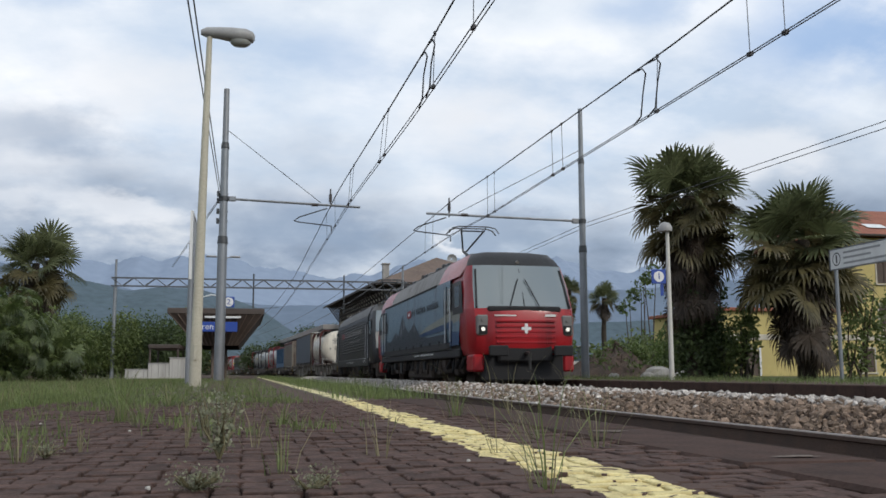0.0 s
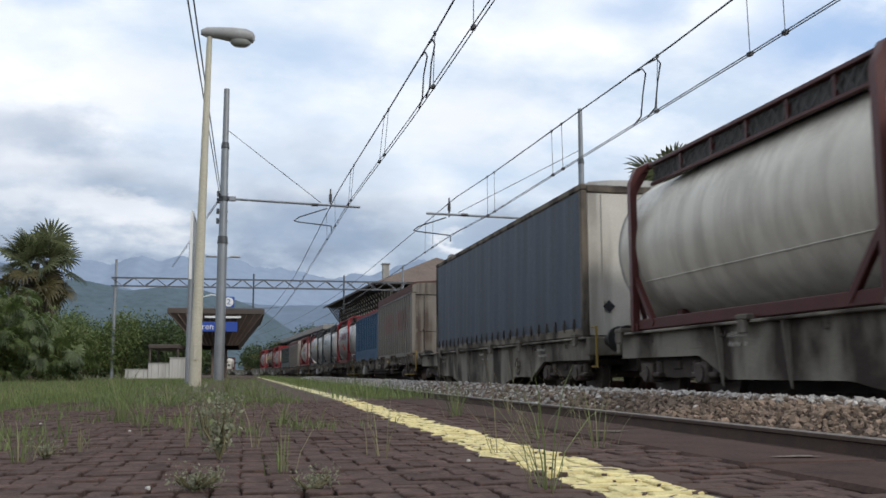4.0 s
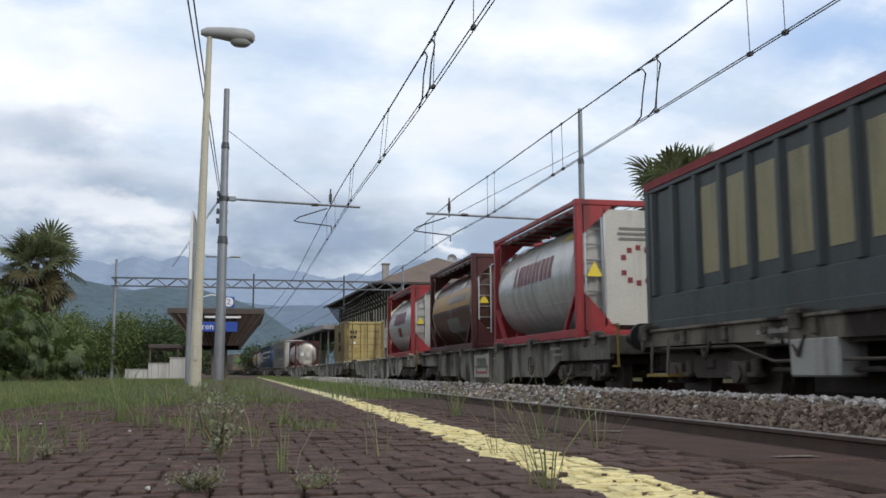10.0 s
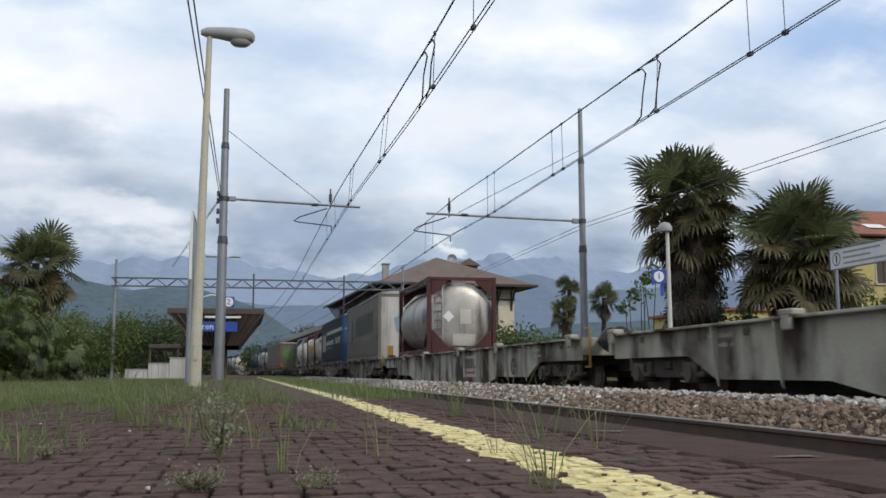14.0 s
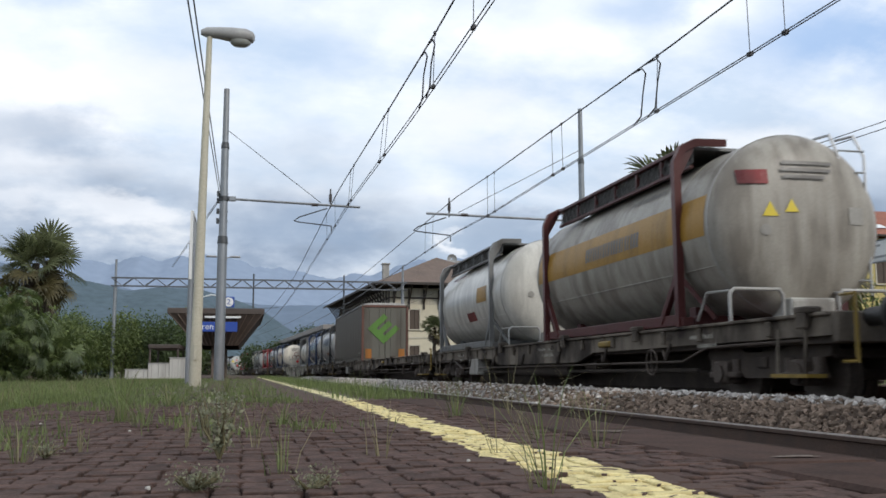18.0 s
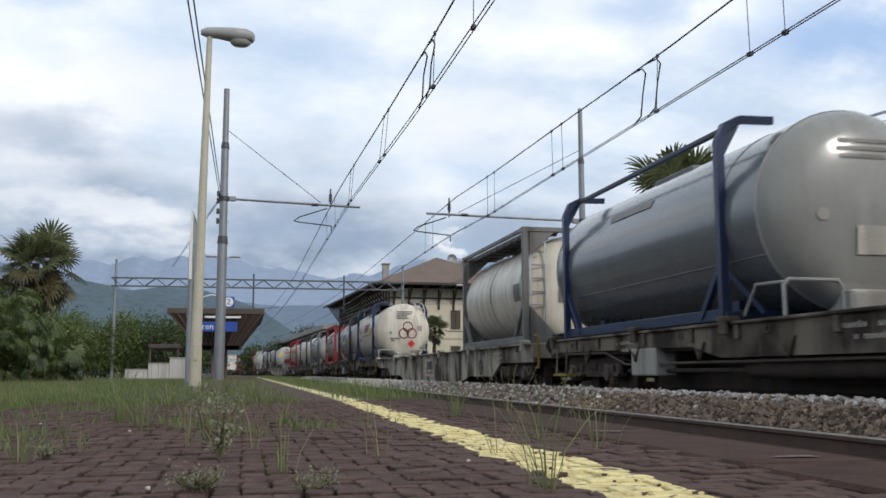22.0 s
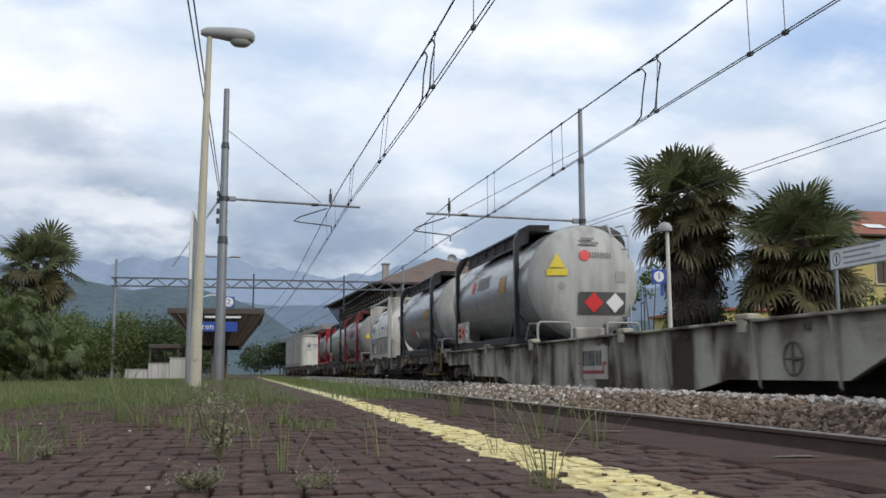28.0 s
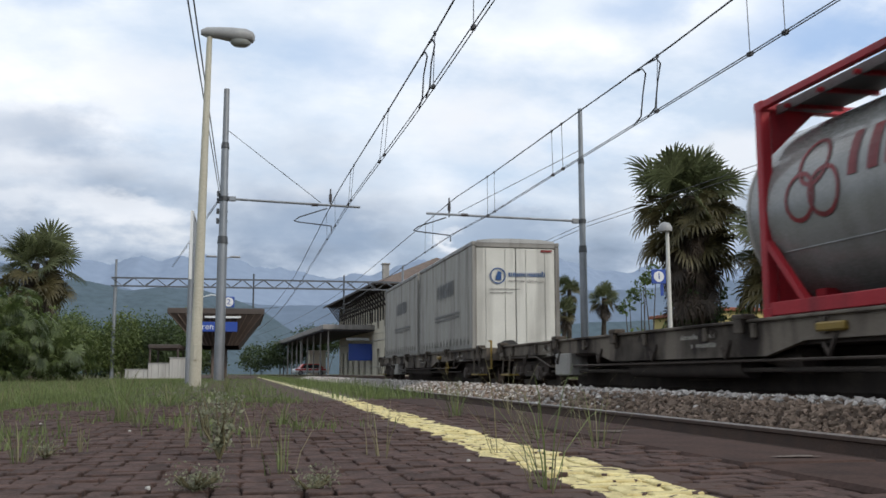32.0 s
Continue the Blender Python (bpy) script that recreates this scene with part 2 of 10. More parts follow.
def raw(name, v, f, material, smooth=False):
    """A mesh straight from numpy arrays."""
    me = bpy.data.meshes.new(name)
    v, f = np.asarray(v, np.float32), np.asarray(f, np.int32)
    me.vertices.add(len(v))
    me.vertices.foreach_set("co", v.ravel())
    k = f.shape[1]
    me.loops.add(f.size)
    me.loops.foreach_set("vertex_index", f.ravel())
    me.polygons.add(len(f))
    me.polygons.foreach_set("loop_start", np.arange(0, f.size, k, dtype=np.int32))
    me.polygons.foreach_set("use_smooth", [smooth] * len(f))
    me.update(calc_edges=True)
    me.validate()
    me.materials.append(material)
    return me


def text(name, body, size, material, parent, m, extrude=0.004):
    cu = bpy.data.curves.new(name, "FONT")
    cu.body, cu.size, cu.extrude, cu.align_x, cu.align_y = body, size, extrude, "CENTER", "CENTER"
    cu.materials.append(material)
    tmp = bpy.data.objects.new(name, cu)
    scene.collection.objects.link(tmp)
    bpy.context.view_layer.update()
    me = bpy.data.meshes.new_from_object(tmp.evaluated_get(bpy.context.evaluated_depsgraph_get()))
    bpy.data.objects.remove(tmp)
    ob = new(name, me)
    ob.parent, ob.matrix_basis = parent, m
    return ob


rnd = random.Random(5)

# ---- ground, platforms, tracks ----
M_GROUND = mat("grassy_ground", (0.075, 0.095, 0.035), 0.95, col2=(0.10, 0.085, 0.05), scale=0.35, fine=14, amount=0.9, bump=0.6, depth=0.05, spec=0.12)
M_BED = mat("old_trackbed", (0.062, 0.044, 0.036), 0.95, col2=(0.094, 0.068, 0.054), scale=2.0, fine=26, amount=0.9, bump=0.9, depth=0.04, spec=0.12)
M_PAVER = mat("red_brown_paver", (0.128, 0.082, 0.069), 0.9, col2=(0.060, 0.042, 0.037), scale=11, fine=80, amount=1.0, bump=1.0, per="object", per_amount=0.14, depth=0.004, spec=0.12)
M_PAVERS = mat("red_brown_pavers", (0.128, 0.082, 0.069), 0.9, col2=(0.060, 0.042, 0.037), scale=11, fine=80, amount=1.0, bump=1.0, per="island", per_amount=0.14, depth=0.008, spec=0.12)
M_PAVED = mat("paving_far", (0.112, 0.074, 0.060), 0.9, col2=(0.072, 0.055, 0.042), scale=1.3, fine=10, amount=0.9, bump=0.6, depth=0.02, spec=0.12)
M_JOINT = mat("paving_joints", (0.045, 0.036, 0.030), 0.95, scale=3, fine=60, amount=0.6, bump=0.4, spec=0.12)
M_YELLOW = mat("worn_yellow_paint", (0.80, 0.70, 0.36), 0.8, col2=(0.44, 0.34, 0.15), scale=16, fine=110, amount=0.7, bump=0.4, per="object", per_amount=0.12, depth=0.004, spec=0.12)
M_YELLOWS = mat("worn_yellow_line", (0.80, 0.70, 0.36), 0.8, col2=(0.44, 0.34, 0.15), scale=16, fine=110, amount=0.7, bump=0.4, per="island", per_amount=0.12, depth=0.004, spec=0.12)


def painted_edge(m, lo, hi, slope, slope2, ragged, under=(0.085, 0.056, 0.046)):
    """Old paint that ends along two ragged lines x = lo + slope * y and hi + slope2 * y and has worn through in spots."""
    n, l = m.node_tree.nodes, m.node_tree.links
    b = n["Principled BSDF"]
    src = b.inputs["Base Color"].links[0].from_socket
    pos = n.new("ShaderNodeNewGeometry").outputs["Position"]
    sp = n.new("ShaderNodeSeparateXYZ")
    l.new(pos, sp.inputs[0])

    def op(kind, a, c):
        k = n.new("ShaderNodeMath")
        k.operation = kind
        for i, v in enumerate((a, c)):
            if isinstance(v, float):
                k.inputs[i].default_value = v
            else:
                l.new(v, k.inputs[i])
        return k.outputs[0]

    def nz(s, d):
        k = n.new("ShaderNodeTexNoise")
        k.inputs["Scale"].default_value, k.inputs["Detail"].default_value = s, d
        l.new(pos, k.inputs["Vector"])
        return op("SUBTRACT", k.outputs[0], 0.5)

    x = op("ADD", sp.outputs[0], op("MULTIPLY", nz(9.0, 5), ragged))
    ins = op("MULTIPLY", op("GREATER_THAN", op("SUBTRACT", x, op("MULTIPLY", sp.outputs[1], slope)), lo), op("LESS_THAN", op("SUBTRACT", x, op("MULTIPLY", sp.outputs[1], slope2)), hi))
    worn = op("MULTIPLY", op("LESS_THAN", nz(26.0, 6), 0.115), op("LESS_THAN", nz(2.3, 4), 0.12))
    mx = n.new("ShaderNodeMix")
    mx.data_type = "RGBA"
    l.new(op("MULTIPLY", ins, worn), mx.inputs[0])
    mx.inputs[6].default_value = (*under, 1)
    l.new(src, mx.inputs[7])
    l.new(mx.outputs[2], b.inputs["Base Color"])


painted_edge(M_YELLOW, 0.685, 0.922, 0.020, 0.0145, 0.12)
painted_edge(M_YELLOWS, 0.685, 0.922, 0.020, 0.0145, 0.12)
M_LINE = mat("old_yellow_line", (0.74, 0.66, 0.36), 0.8, col2=(0.50, 0.43, 0.24), scale=6, fine=60, amount=0.7, bump=0.3, spec=0.12)
painted_edge(M_LINE, 0.885, 1.075, 0.0, 0.0, 0.30, (0.085, 0.070, 0.052))
M_LINE_OLD = mat("overgrown_yellow_line", (0.60, 0.55, 0.33), 0.85, col2=(0.25, 0.22, 0.12), scale=5, fine=40, amount=0.9, bump=0.3, spec=0.12)
M_KERB = mat("weathered_kerb", (0.082, 0.050, 0.040), 0.95, col2=(0.040, 0.028, 0.024), scale=5, fine=70, amount=0.8, bump=0.4, per="object", per_amount=0.05, depth=0.006, spec=0.12)
M_CONC = mat("grey_concrete", (0.36, 0.35, 0.33), 0.9, col2=(0.24, 0.235, 0.22), scale=2, fine=50, amount=0.7, bump=0.3, streak=0.4, streak_col=(0.12, 0.11, 0.10))
M_RAIL = mat("rusty_rail", (0.10, 0.062, 0.045), 0.75, 0.3, col2=(0.06, 0.042, 0.035), scale=5, fine=90, amount=0.7, bump=0.3)
M_RAILTOP = mat("worn_rail_head", (0.27, 0.235, 0.21), 0.45, 0.7, col2=(0.17, 0.13, 0.11), scale=5, fine=90, amount=0.6, bump=0.1)
M_SLEEPER = mat("old_sleeper", (0.15, 0.135, 0.12), 0.9, col2=(0.085, 0.07, 0.06), scale=4, fine=60, amount=0.8, bump=0.4, per="object")
M_STONE_B = mat("brown_ballast", (0.245, 0.182, 0.138), 0.9, col2=(0.118, 0.090, 0.070), scale=9, fine=90, amount=0.6, bump=0.3, per="island", per_amount=0.55, spec=0.12)
M_STONE_W = mat("pale_ballast", (0.52, 0.485, 0.445), 0.9, col2=(0.24, 0.21, 0.19), scale=9, fine=90, amount=0.6, bump=0.3, per="island", per_amount=0.5, spec=0.12)

YS = [-900, -300, -60, -20, 0, 20, 40, 52, 60, 70, 80, 95, 110, 130, 160, 200, 260, 340, 440, 600, 1200, 4200]


def strip(profile, ys=YS, follow=True):
    """A cross-section (x, z) drawn along the line."""
    m = Mesh()
    m.loft([[(x + (bend(y) if follow else 0), y, z) for x, z in profile] for y in ys], closed=False, smooth=False)
    return m


ground = solid("ground", strip([(-4500, -2), (-400, -0.6), (-60, -0.12), (-5.2, -0.10), (1.60, -0.12), (1.62, -0.46), (9.1, -0.50), (9.12, -0.05), (14, -0.03), (40, -0.02), (90, -0.3), (600, -2), (4500, -4)]),
               M_GROUND, "flat grassy ground round the small station", "ground", kind="structure")
solid("trackbed", strip([(1.64, -0.36), (2.3, -0.33), (4.0, -0.33), (4.35, -0.27), (4.9, -0.10), (5.3, -0.035), (5.6, -0.06), (6.1, -0.30), (6.5, -0.38), (8.3, -0.38), (9.08, -0.42)]),
      M_BED, "dusty brown bed of old ballast under two tracks", "trackbed", kind="structure")

platform = solid("pavement_platform", strip([(-5.2, -0.5), (-5.2, -0.02), (1.33, -0.02), (1.33, -0.5)], [-14, 0, 9, 20, 40, 52, 60, 70, 80, 95, 110, 130, 160]), M_JOINT,
                 "island platform of dark red-brown concrete pavers", "platform", kind="structure")
part("far_paving", strip([(-5.2, -0.006), (1.33, -0.002)], [8.95, 20, 40, 52, 60, 70, 80, 95, 110, 130, 160]), M_PAVED, platform)
platform_one = solid("pavement_platform_one", strip([(9.30, -0.5), (9.30, 0.04), (13.4, 0.04), (13.4, -0.5)], [-40, 0, 20, 40, 52, 60, 70, 80, 95, 110, 130, 160]), M_PAVED,
                     "first platform with old paving and grass growing over it", "platform", kind="structure")


def kerb(parent, x0, x1, z1, y0, n, length):
    m = Mesh().box(-(x1 - x0) / 2, (x1 - x0) / 2, 0.004, length - 0.001, -0.45, 0, 0.012).data("kerb_stone", M_KERB)
    for i in range(n):
        y = y0 + i * length
        o = part("kerb_stone", m, M_KERB, parent)
        o.matrix_basis = pose((x0 + x1) / 2 + bend(y), y, z1 + rnd.uniform(-0.002, 0.002), 0, rnd.uniform(-0.4, 0.4), math.degrees(atan2(-(bend(y + 1) - bend(y)), 1)))


kerb(platform, 1.335, 1.76, 0.004, -4, 64, 1.6)
kerb(platform_one, 8.97, 9.295, 0.055, -10, 44, 2.5)


def rail_pair(name, centre, top, label):
    t = thing(name, label, "track", kind="structure")
    ys = [-700, -200, -20, 0, 15, 30, 45, 55, 65, 75, 90, 110, 140, 180, 230, 300, 400, 600, 760]
    for s in (-1, 1):
        x = centre + s * 0.7525
        a = [(x - 0.065, top - 0.165), (x - 0.065, top - 0.15), (x - 0.012, top - 0.13), (x - 0.012, top - 0.045), (x - 0.034, top - 0.035), (x - 0.034, top - 0.008)]
        b = [(2 * x - px, pz) for px, pz in reversed(a)]
        part("rail", strip(a + b, ys), M_RAIL, t)
        part("rail_head", strip([(x - 0.034, top - 0.009), (x - 0.026, top), (x + 0.026, top), (x + 0.034, top - 0.009)], ys), M_RAILTOP, t, "worn bright running surface")
    sl = Mesh().box(-1.2, 1.2, -0.12, 0.12, -0.2, 0, 0.03).data("sleeper", M_SLEEPER)
    for i in range(110):
        y = 0.3 + i * 0.6
        o = part("sleeper", sl, M_SLEEPER, t)
        o.matrix_basis = pose(centre + bend(y), y, top - 0.168, 0, 0, rnd.uniform(-1, 1))
    return t


rail_pair("track_one", TRACK_1, RAIL_1, "rusty rails of the line the train runs on")
rail_pair("track_two", TRACK_2, RAIL_2, "rusty rails of the empty track beside the platform")


def stones(name, n, where, size, material, label):
    """Many broken stones in one mesh. where(k) gives x, y, z arrays."""
    rs = np.random.RandomState(len(label) * 7)
    base = np.array([(0, 0, 1), (0.9, 0, 0.3), (0.28, 0.85, 0.3), (-0.72, 0.53, 0.3), (-0.72, -0.53, 0.3), (0.28, -0.85, 0.3), (0.7, 0.5, -0.6), (-0.6, 0.6, -0.6), (-0.5, -0.7, -0.6), (0.7, -0.5, -0.6)])
    faces = np.array([(0, 1, 2), (0, 2, 3), (0, 3, 4), (0, 4, 5), (0, 5, 1), (1, 6, 2), (2, 6, 7), (2, 7, 3), (3, 7, 8), (3, 8, 4), (4, 8, 5), (5, 8, 9), (5, 9, 1), (1, 9, 6), (6, 9, 8), (6, 8, 7)])
    c = where(rs, n)
    v = base[None] * (1 + rs.uniform(-0.35, 0.35, (n, 10, 3)))
    v *= (size * rs.lognormal(0, 0.3, (n, 1, 1))) * rs.uniform(0.6, 1.15, (n, 1, 3))
    a, b = rs.uniform(0, 6.28, n), rs.uniform(0, 6.28, n)
    ca, sa, cb, sb = np.cos(a), np.sin(a), np.cos(b), np.sin(b)
    R = np.zeros((n, 3, 3))
    R[:, 0, 0], R[:, 0, 1], R[:, 1, 0], R[:, 1, 1] = ca, -sa, sa * cb, ca * cb
    R[:, 1, 2], R[:, 2, 0], R[:, 2, 1], R[:, 2, 2] = -sb, sa * sb, ca * sb, cb
    v = np.einsum("nij,nkj->nki", R, v) + c[:, None]
    f = (faces[None] + 10 * np.arange(n)[:, None, None]).reshape(-1, 3)
    return tagged(new(name, raw(name, v.reshape(-1, 3), f, material)), label, "ballast", kind="stuff")


def shoulder(x):
    return np.interp(x, [3.95, 4.35, 4.9, 5.3, 5.6, 6.1, 6.5], [-0.32, -0.27, -0.10, -0.035, -0.06, -0.30, -0.38])


def bent(y):
    return -np.maximum(0, y - 52.7) ** 2 / 2074


def brown_at(rs, n):
    y = -2.5 + 30 * rs.uniform(0, 1, n) ** 1.45
    x = rs.uniform(4.12, 5.45, n)
    return np.stack([x + bent(y), y, shoulder(x) + rs.uniform(0, 0.03, n)], 1)


def pale_at(rs, n):
    y = -2.5 + 79 * rs.uniform(0, 1, n) ** 1.4
    x = np.where(y < 14 + rs.normal(0, 2.0, n), rs.normal(5.35, 0.10, n), rs.uniform(4.2, 5.75, n))
    return np.stack([x + bent(y), y, shoulder(x) + rs.uniform(0.0, 0.045, n)], 1)


stones("brown_ballast", 15500, brown_at, 0.029, M_STONE_B, "heap of brown crushed stone between the two tracks")
stones("pale_ballast", 13000, pale_at, 0.031, M_STONE_W, "pale grey crushed stone along the crest between tracks")

# ---- overhead line ----
M_GALV = mat("galvanised_steel", (0.27, 0.29, 0.31), 0.5, 0.55, col2=(0.20, 0.21, 0.22), scale=2, fine=50, amount=0.6, bump=0.1, streak=0.3, streak_col=(0.13, 0.10, 0.08))
M_DARKSTEEL = mat("dark_steel", (0.075, 0.08, 0.085), 0.55, 0.5, scale=3, fine=60, amount=0.5, bump=0.1)
M_WIRE = plain("copper_wire_dark", (0.045, 0.045, 0.05), 0.5, 0.6)
M_INSUL = plain("dark_insulator", (0.050, 0.042, 0.040), 0.3)


def mast(at, height, r, arm_to, arm_z, arm_tip_z, tie_from, reg_x, label):
    x0, y0, z0 = at
    t = thing("catenary_mast", label, "mast", "masts of the overhead line", at)
    side = 1 if arm_to > x0 else -1
    part("pole", Mesh().tube((0, 0, -0.3), (0, 0, height * 0.47), r, r * 0.92, 16).tube((0, 0, height * 0.47), (0, 0, height * 0.80), r * 0.80, r * 0.72, 16).tube((0, 0, height * 0.80), (0, 0, height), r * 0.62, r * 0.55, 16), M_GALV, t)
    for za, zb, ra, rb in ((height * 0.46, height * 0.485, 1.06, 0.9), (height * 0.79, height * 0.81, 0.85, 0.7), (arm_z - 0.08, arm_z + 0.08, 0.98, 0.98)):
        part("collar", Mesh().tube((0, 0, za), (0, 0, zb), r * ra, r * rb, 16), M_DARKSTEEL, t)
    L = arm_to - x0
    part("bracket_arm", Mesh().tube((side * r, 0, arm_z), (L, 0, arm_tip_z), 0.045, n=8).box(side * r, side * (r + 0.25), -0.06, 0.06, arm_z - 0.09, arm_z + 0.09, 0.02), M_GALV, t)
    wx = reg_x - x0
    k = arm_z + (arm_tip_z - arm_z) * wx / L
    part("tie_rod", Mesh().tube((0, 0, tie_from), (wx - side * 0.35, 0, k + 0.08), 0.012, n=6), M_DARKSTEEL, t)
    part("insulator", Mesh().tube((wx, 0, k - 0.10), (wx, 0, k + 0.62), 0.03, n=8).tube((wx, 0, k + 0.12), (wx, 0, k + 0.42), 0.06, n=8), M_INSUL, t)
    part("insulator", Mesh().tube((wx - side * 0.7, 0, k), (wx - side * 0.45, 0, k), 0.06, n=8), M_INSUL, t)
    zc = k - 0.78
    s2 = -1
    part("steady_arm", Mesh().pipe([(wx - 0.12, 0, k - 0.12), (wx + s2 * 1.15, 0, k - 0.48), (wx + s2 * 1.32, 0, k - 0.62), (wx + s2 * 1.18, 0, k - 0.66), (wx + 0.05, 0, zc)], 0.022, 8).tube((wx + 0.05, 0, zc), (wx + 0.05, 0, zc - 0.22), 0.02, n=6), M_DARKSTEEL, t)
    return t


mast((12.4, 33.5, 0.0), 10.3, 0.15, 6.4, 5.93, 6.04, 8.7, 7.25, "grey tubular catenary mast with long bracket arm")
mast_two = mast((-0.86, 34.9, 0.0), 10.7, 0.185, 4.13, 6.58, 6.43, 9.2, 3.02, "stepped grey steel catenary mast with a bracket arm over the track")
for z in (5.75, 6.1, 6.5, 6.75):
    part("cable_clamp", Mesh().tube((-0.24, 0, z), (0.16, 0, z), 0.03, n=6).tube((-0.20, 0, z - 0.1), (-0.20, 0, z + 0.1), 0.05, n=10), M_DARKSTEEL, mast_two)


def wire(name, pts, r, label, sag=0.0, n=10):
    m = Mesh()
    full = []
    for p, q in zip(pts, pts[1:]):
        p, q = Vector(p), Vector(q)
        for i in range(n):
            s = i / n
            w = p.lerp(q, s)
            w.z -= 4 * sag * s * (1 - s)
            full.append(w)
    full.append(Vector(pts[-1]))
    m.pipe(full, r, 5)
    return solid(name, m, M_WIRE, label, "wire")


# each line: messenger, twin contact wires, droppers, loops
def catenary(messenger, contact, drops, loop_y):
    def at(table, y):
        return float(np.interp(y, [p[0] for p in table], [p[1] for p in table])), float(np.interp(y, [p[0] for p in table], [p[2] for p in table]))
    t = thing("overhead_line", "twin contact wires hung by droppers from a messenger wire", "overhead line", "overhead lines")
    for name, table, off, r in (("messenger_wire", messenger, 0, 0.016), ("contact_wire", contact, -0.03, 0.010), ("contact_wire", contact, 0.03, 0.010)):
        part(name, Mesh().pipe([(at(table, y)[0] + off + bend(y), y, at(table, y)[1]) for y in np.linspace(-25, 160, 75)], r, 5), M_WIRE, t)
    for y, dy in drops:
        x1, z1 = at(messenger, y)
        x2, z2 = at(contact, y + dy)
        part("dropper", Mesh().pipe([(x1, y, z1), (x2, y + dy, z2)], 0.007, 5).box(x2 - 0.03, x2 + 0.03, y + dy - 0.05, y + dy + 0.05, z2 - 0.03, z2 + 0.03).box(x1 - 0.02, x1 + 0.02, y - 0.03, y + 0.03, z1 - 0.03, z1 + 0.03), M_WIRE, t)
    for y in loop_y:
        x1, z1 = at(messenger, y)
        x2, z2 = at(contact, y - 0.25)
        d = z1 - z2
        part("jumper_loop", Mesh().pipe([(x1, y, z1), (x1 + 0.02, y - 0.42, z1 - 0.03), (x1 + 0.03, y - 0.55, z1 - 0.16), (x2, y - 0.42, z1 - 0.5 * d), (x2, y - 0.30, z2 + 0.08), (x2, y + 0.05, z2)], 0.013, 6), M_WIRE, t)


catenary([(-25, 7.4, 5.8), (13, 7.3, 6.0), (16, 7.3, 6.02), (20, 7.3, 6.13), (27.5, 7.3, 6.30), (32.75, 7.3, 6.50), (78, 7.3, 6.4), (160, 7.3, 6.4)],
         [(-25, 7.2, 4.85), (11, 7.32, 4.97), (16, 7.32, 5.02), (21, 7.32, 5.06), (28, 7.32, 5.10), (33.5, 7.3, 5.25), (78, 7.1, 5.1), (160, 7.3, 5.1)],
         [(11.5, 0), (12.45, 0), (15.6, 0.15), (21.0, 0), (21.75, 0), (27.25, 0.05), (28.1, 0.05), (36.8, 0), (38.4, 0)], [16.1, 16.75])
catenary([(-25, 3.1, 5.8), (15.2, 3.05, 5.99), (20.8, 3.05, 6.14), (31.9, 3.05, 6.5), (78, 3.1, 6.4), (160, 3.1, 6.4)],
         [(-25, 3.2, 4.9), (12.4, 3.04, 5.06), (16.6, 3.04, 5.09), (21.4, 3.03, 5.21), (28.2, 3.02, 5.39), (34.8, 3.1, 5.5), (78, 2.9, 5.1), (160, 3.1, 5.1)],
         [(12.4, 0), (15.2, 0.1), (20.5, 0.5), (21.2, 0.6), (27.4, 0.5), (28.2, 0.4), (33.5, 0), (37, 0)], [15.9, 16.6])
for dz, dx in ((-0.05, 0), (-0.19, 0.03)):
    wire("feeder_cable", [(12.9 + dx, -30, 5.2 + dz), (12.9 + dx, 17, 5.47 + dz), (12.62 + dx, 33.5, 5.95 + dz), (12.7 + dx, 78, 5.9 + dz)], 0.010, "black feeder cable along the first platform", 0.0)
for dz, dx in ((0, 0), (0.0, 0.09)):
    wire("feeder_cable", [(-1.0 + dx, -20, 5.7), (-1.0 + dx, 14.7, 6.07), (-1.0 + dx * 0.6, 34.9, 6.62), (-5.6 + dx, 75, 8.4)], 0.014, "dark feeder wire strung from the stepped mast", 0.0)


M_GANTRY = mat("weathered_gantry_steel", (0.13, 0.14, 0.155), 0.6, 0.4, scale=2, fine=40, amount=0.5, bump=0.1)


def gantry(y):
    t = thing("lattice_gantry", "grey steel lattice gantry spanning both tracks far down the line", "gantry", at=(0, y, 0))
    x0, x1, z = -9.9, 11.4, 6.82
    for k, x in enumerate((-9.6, 12.3)):
        part("post", Mesh().tube((x, 0, -0.3), (x, 0, z), 0.15, 0.13, 12).tube((x, 0, z), (x, 0, z + 2.0), 0.10, 0.08, 12), M_GALV, t)
    for zz in (z, z + 0.62):
        for dy in (-0.2, 0.2):
            part("chord", Mesh().beam((x0, dy, zz), (x1 + 1.2, dy, zz), 0.085), M_GANTRY, t)
    n = 28
    for i in range(n):
        a, b = x0 + (x1 + 1.2 - x0) * i / n, x0 + (x1 + 1.2 - x0) * (i + 1) / n
        for dy in (-0.2, 0.2):
            lo, hi = (z, z + 0.62) if i % 2 else (z + 0.62, z)
            part("diagonal", Mesh().beam((a, dy, lo), (b, dy, hi), 0.06), M_GANTRY, t)
    for x in (0.6, 7.6):
        part("drop_post", Mesh().tube((x, 0, z - 1.9), (x, 0, z + 1.1), 0.06, n=8).tube((x, 0, z - 1.6), (x + 1.9, 0, z - 1.5), 0.02, n=6), M_DARKSTEEL, t)


gantry(74.5)

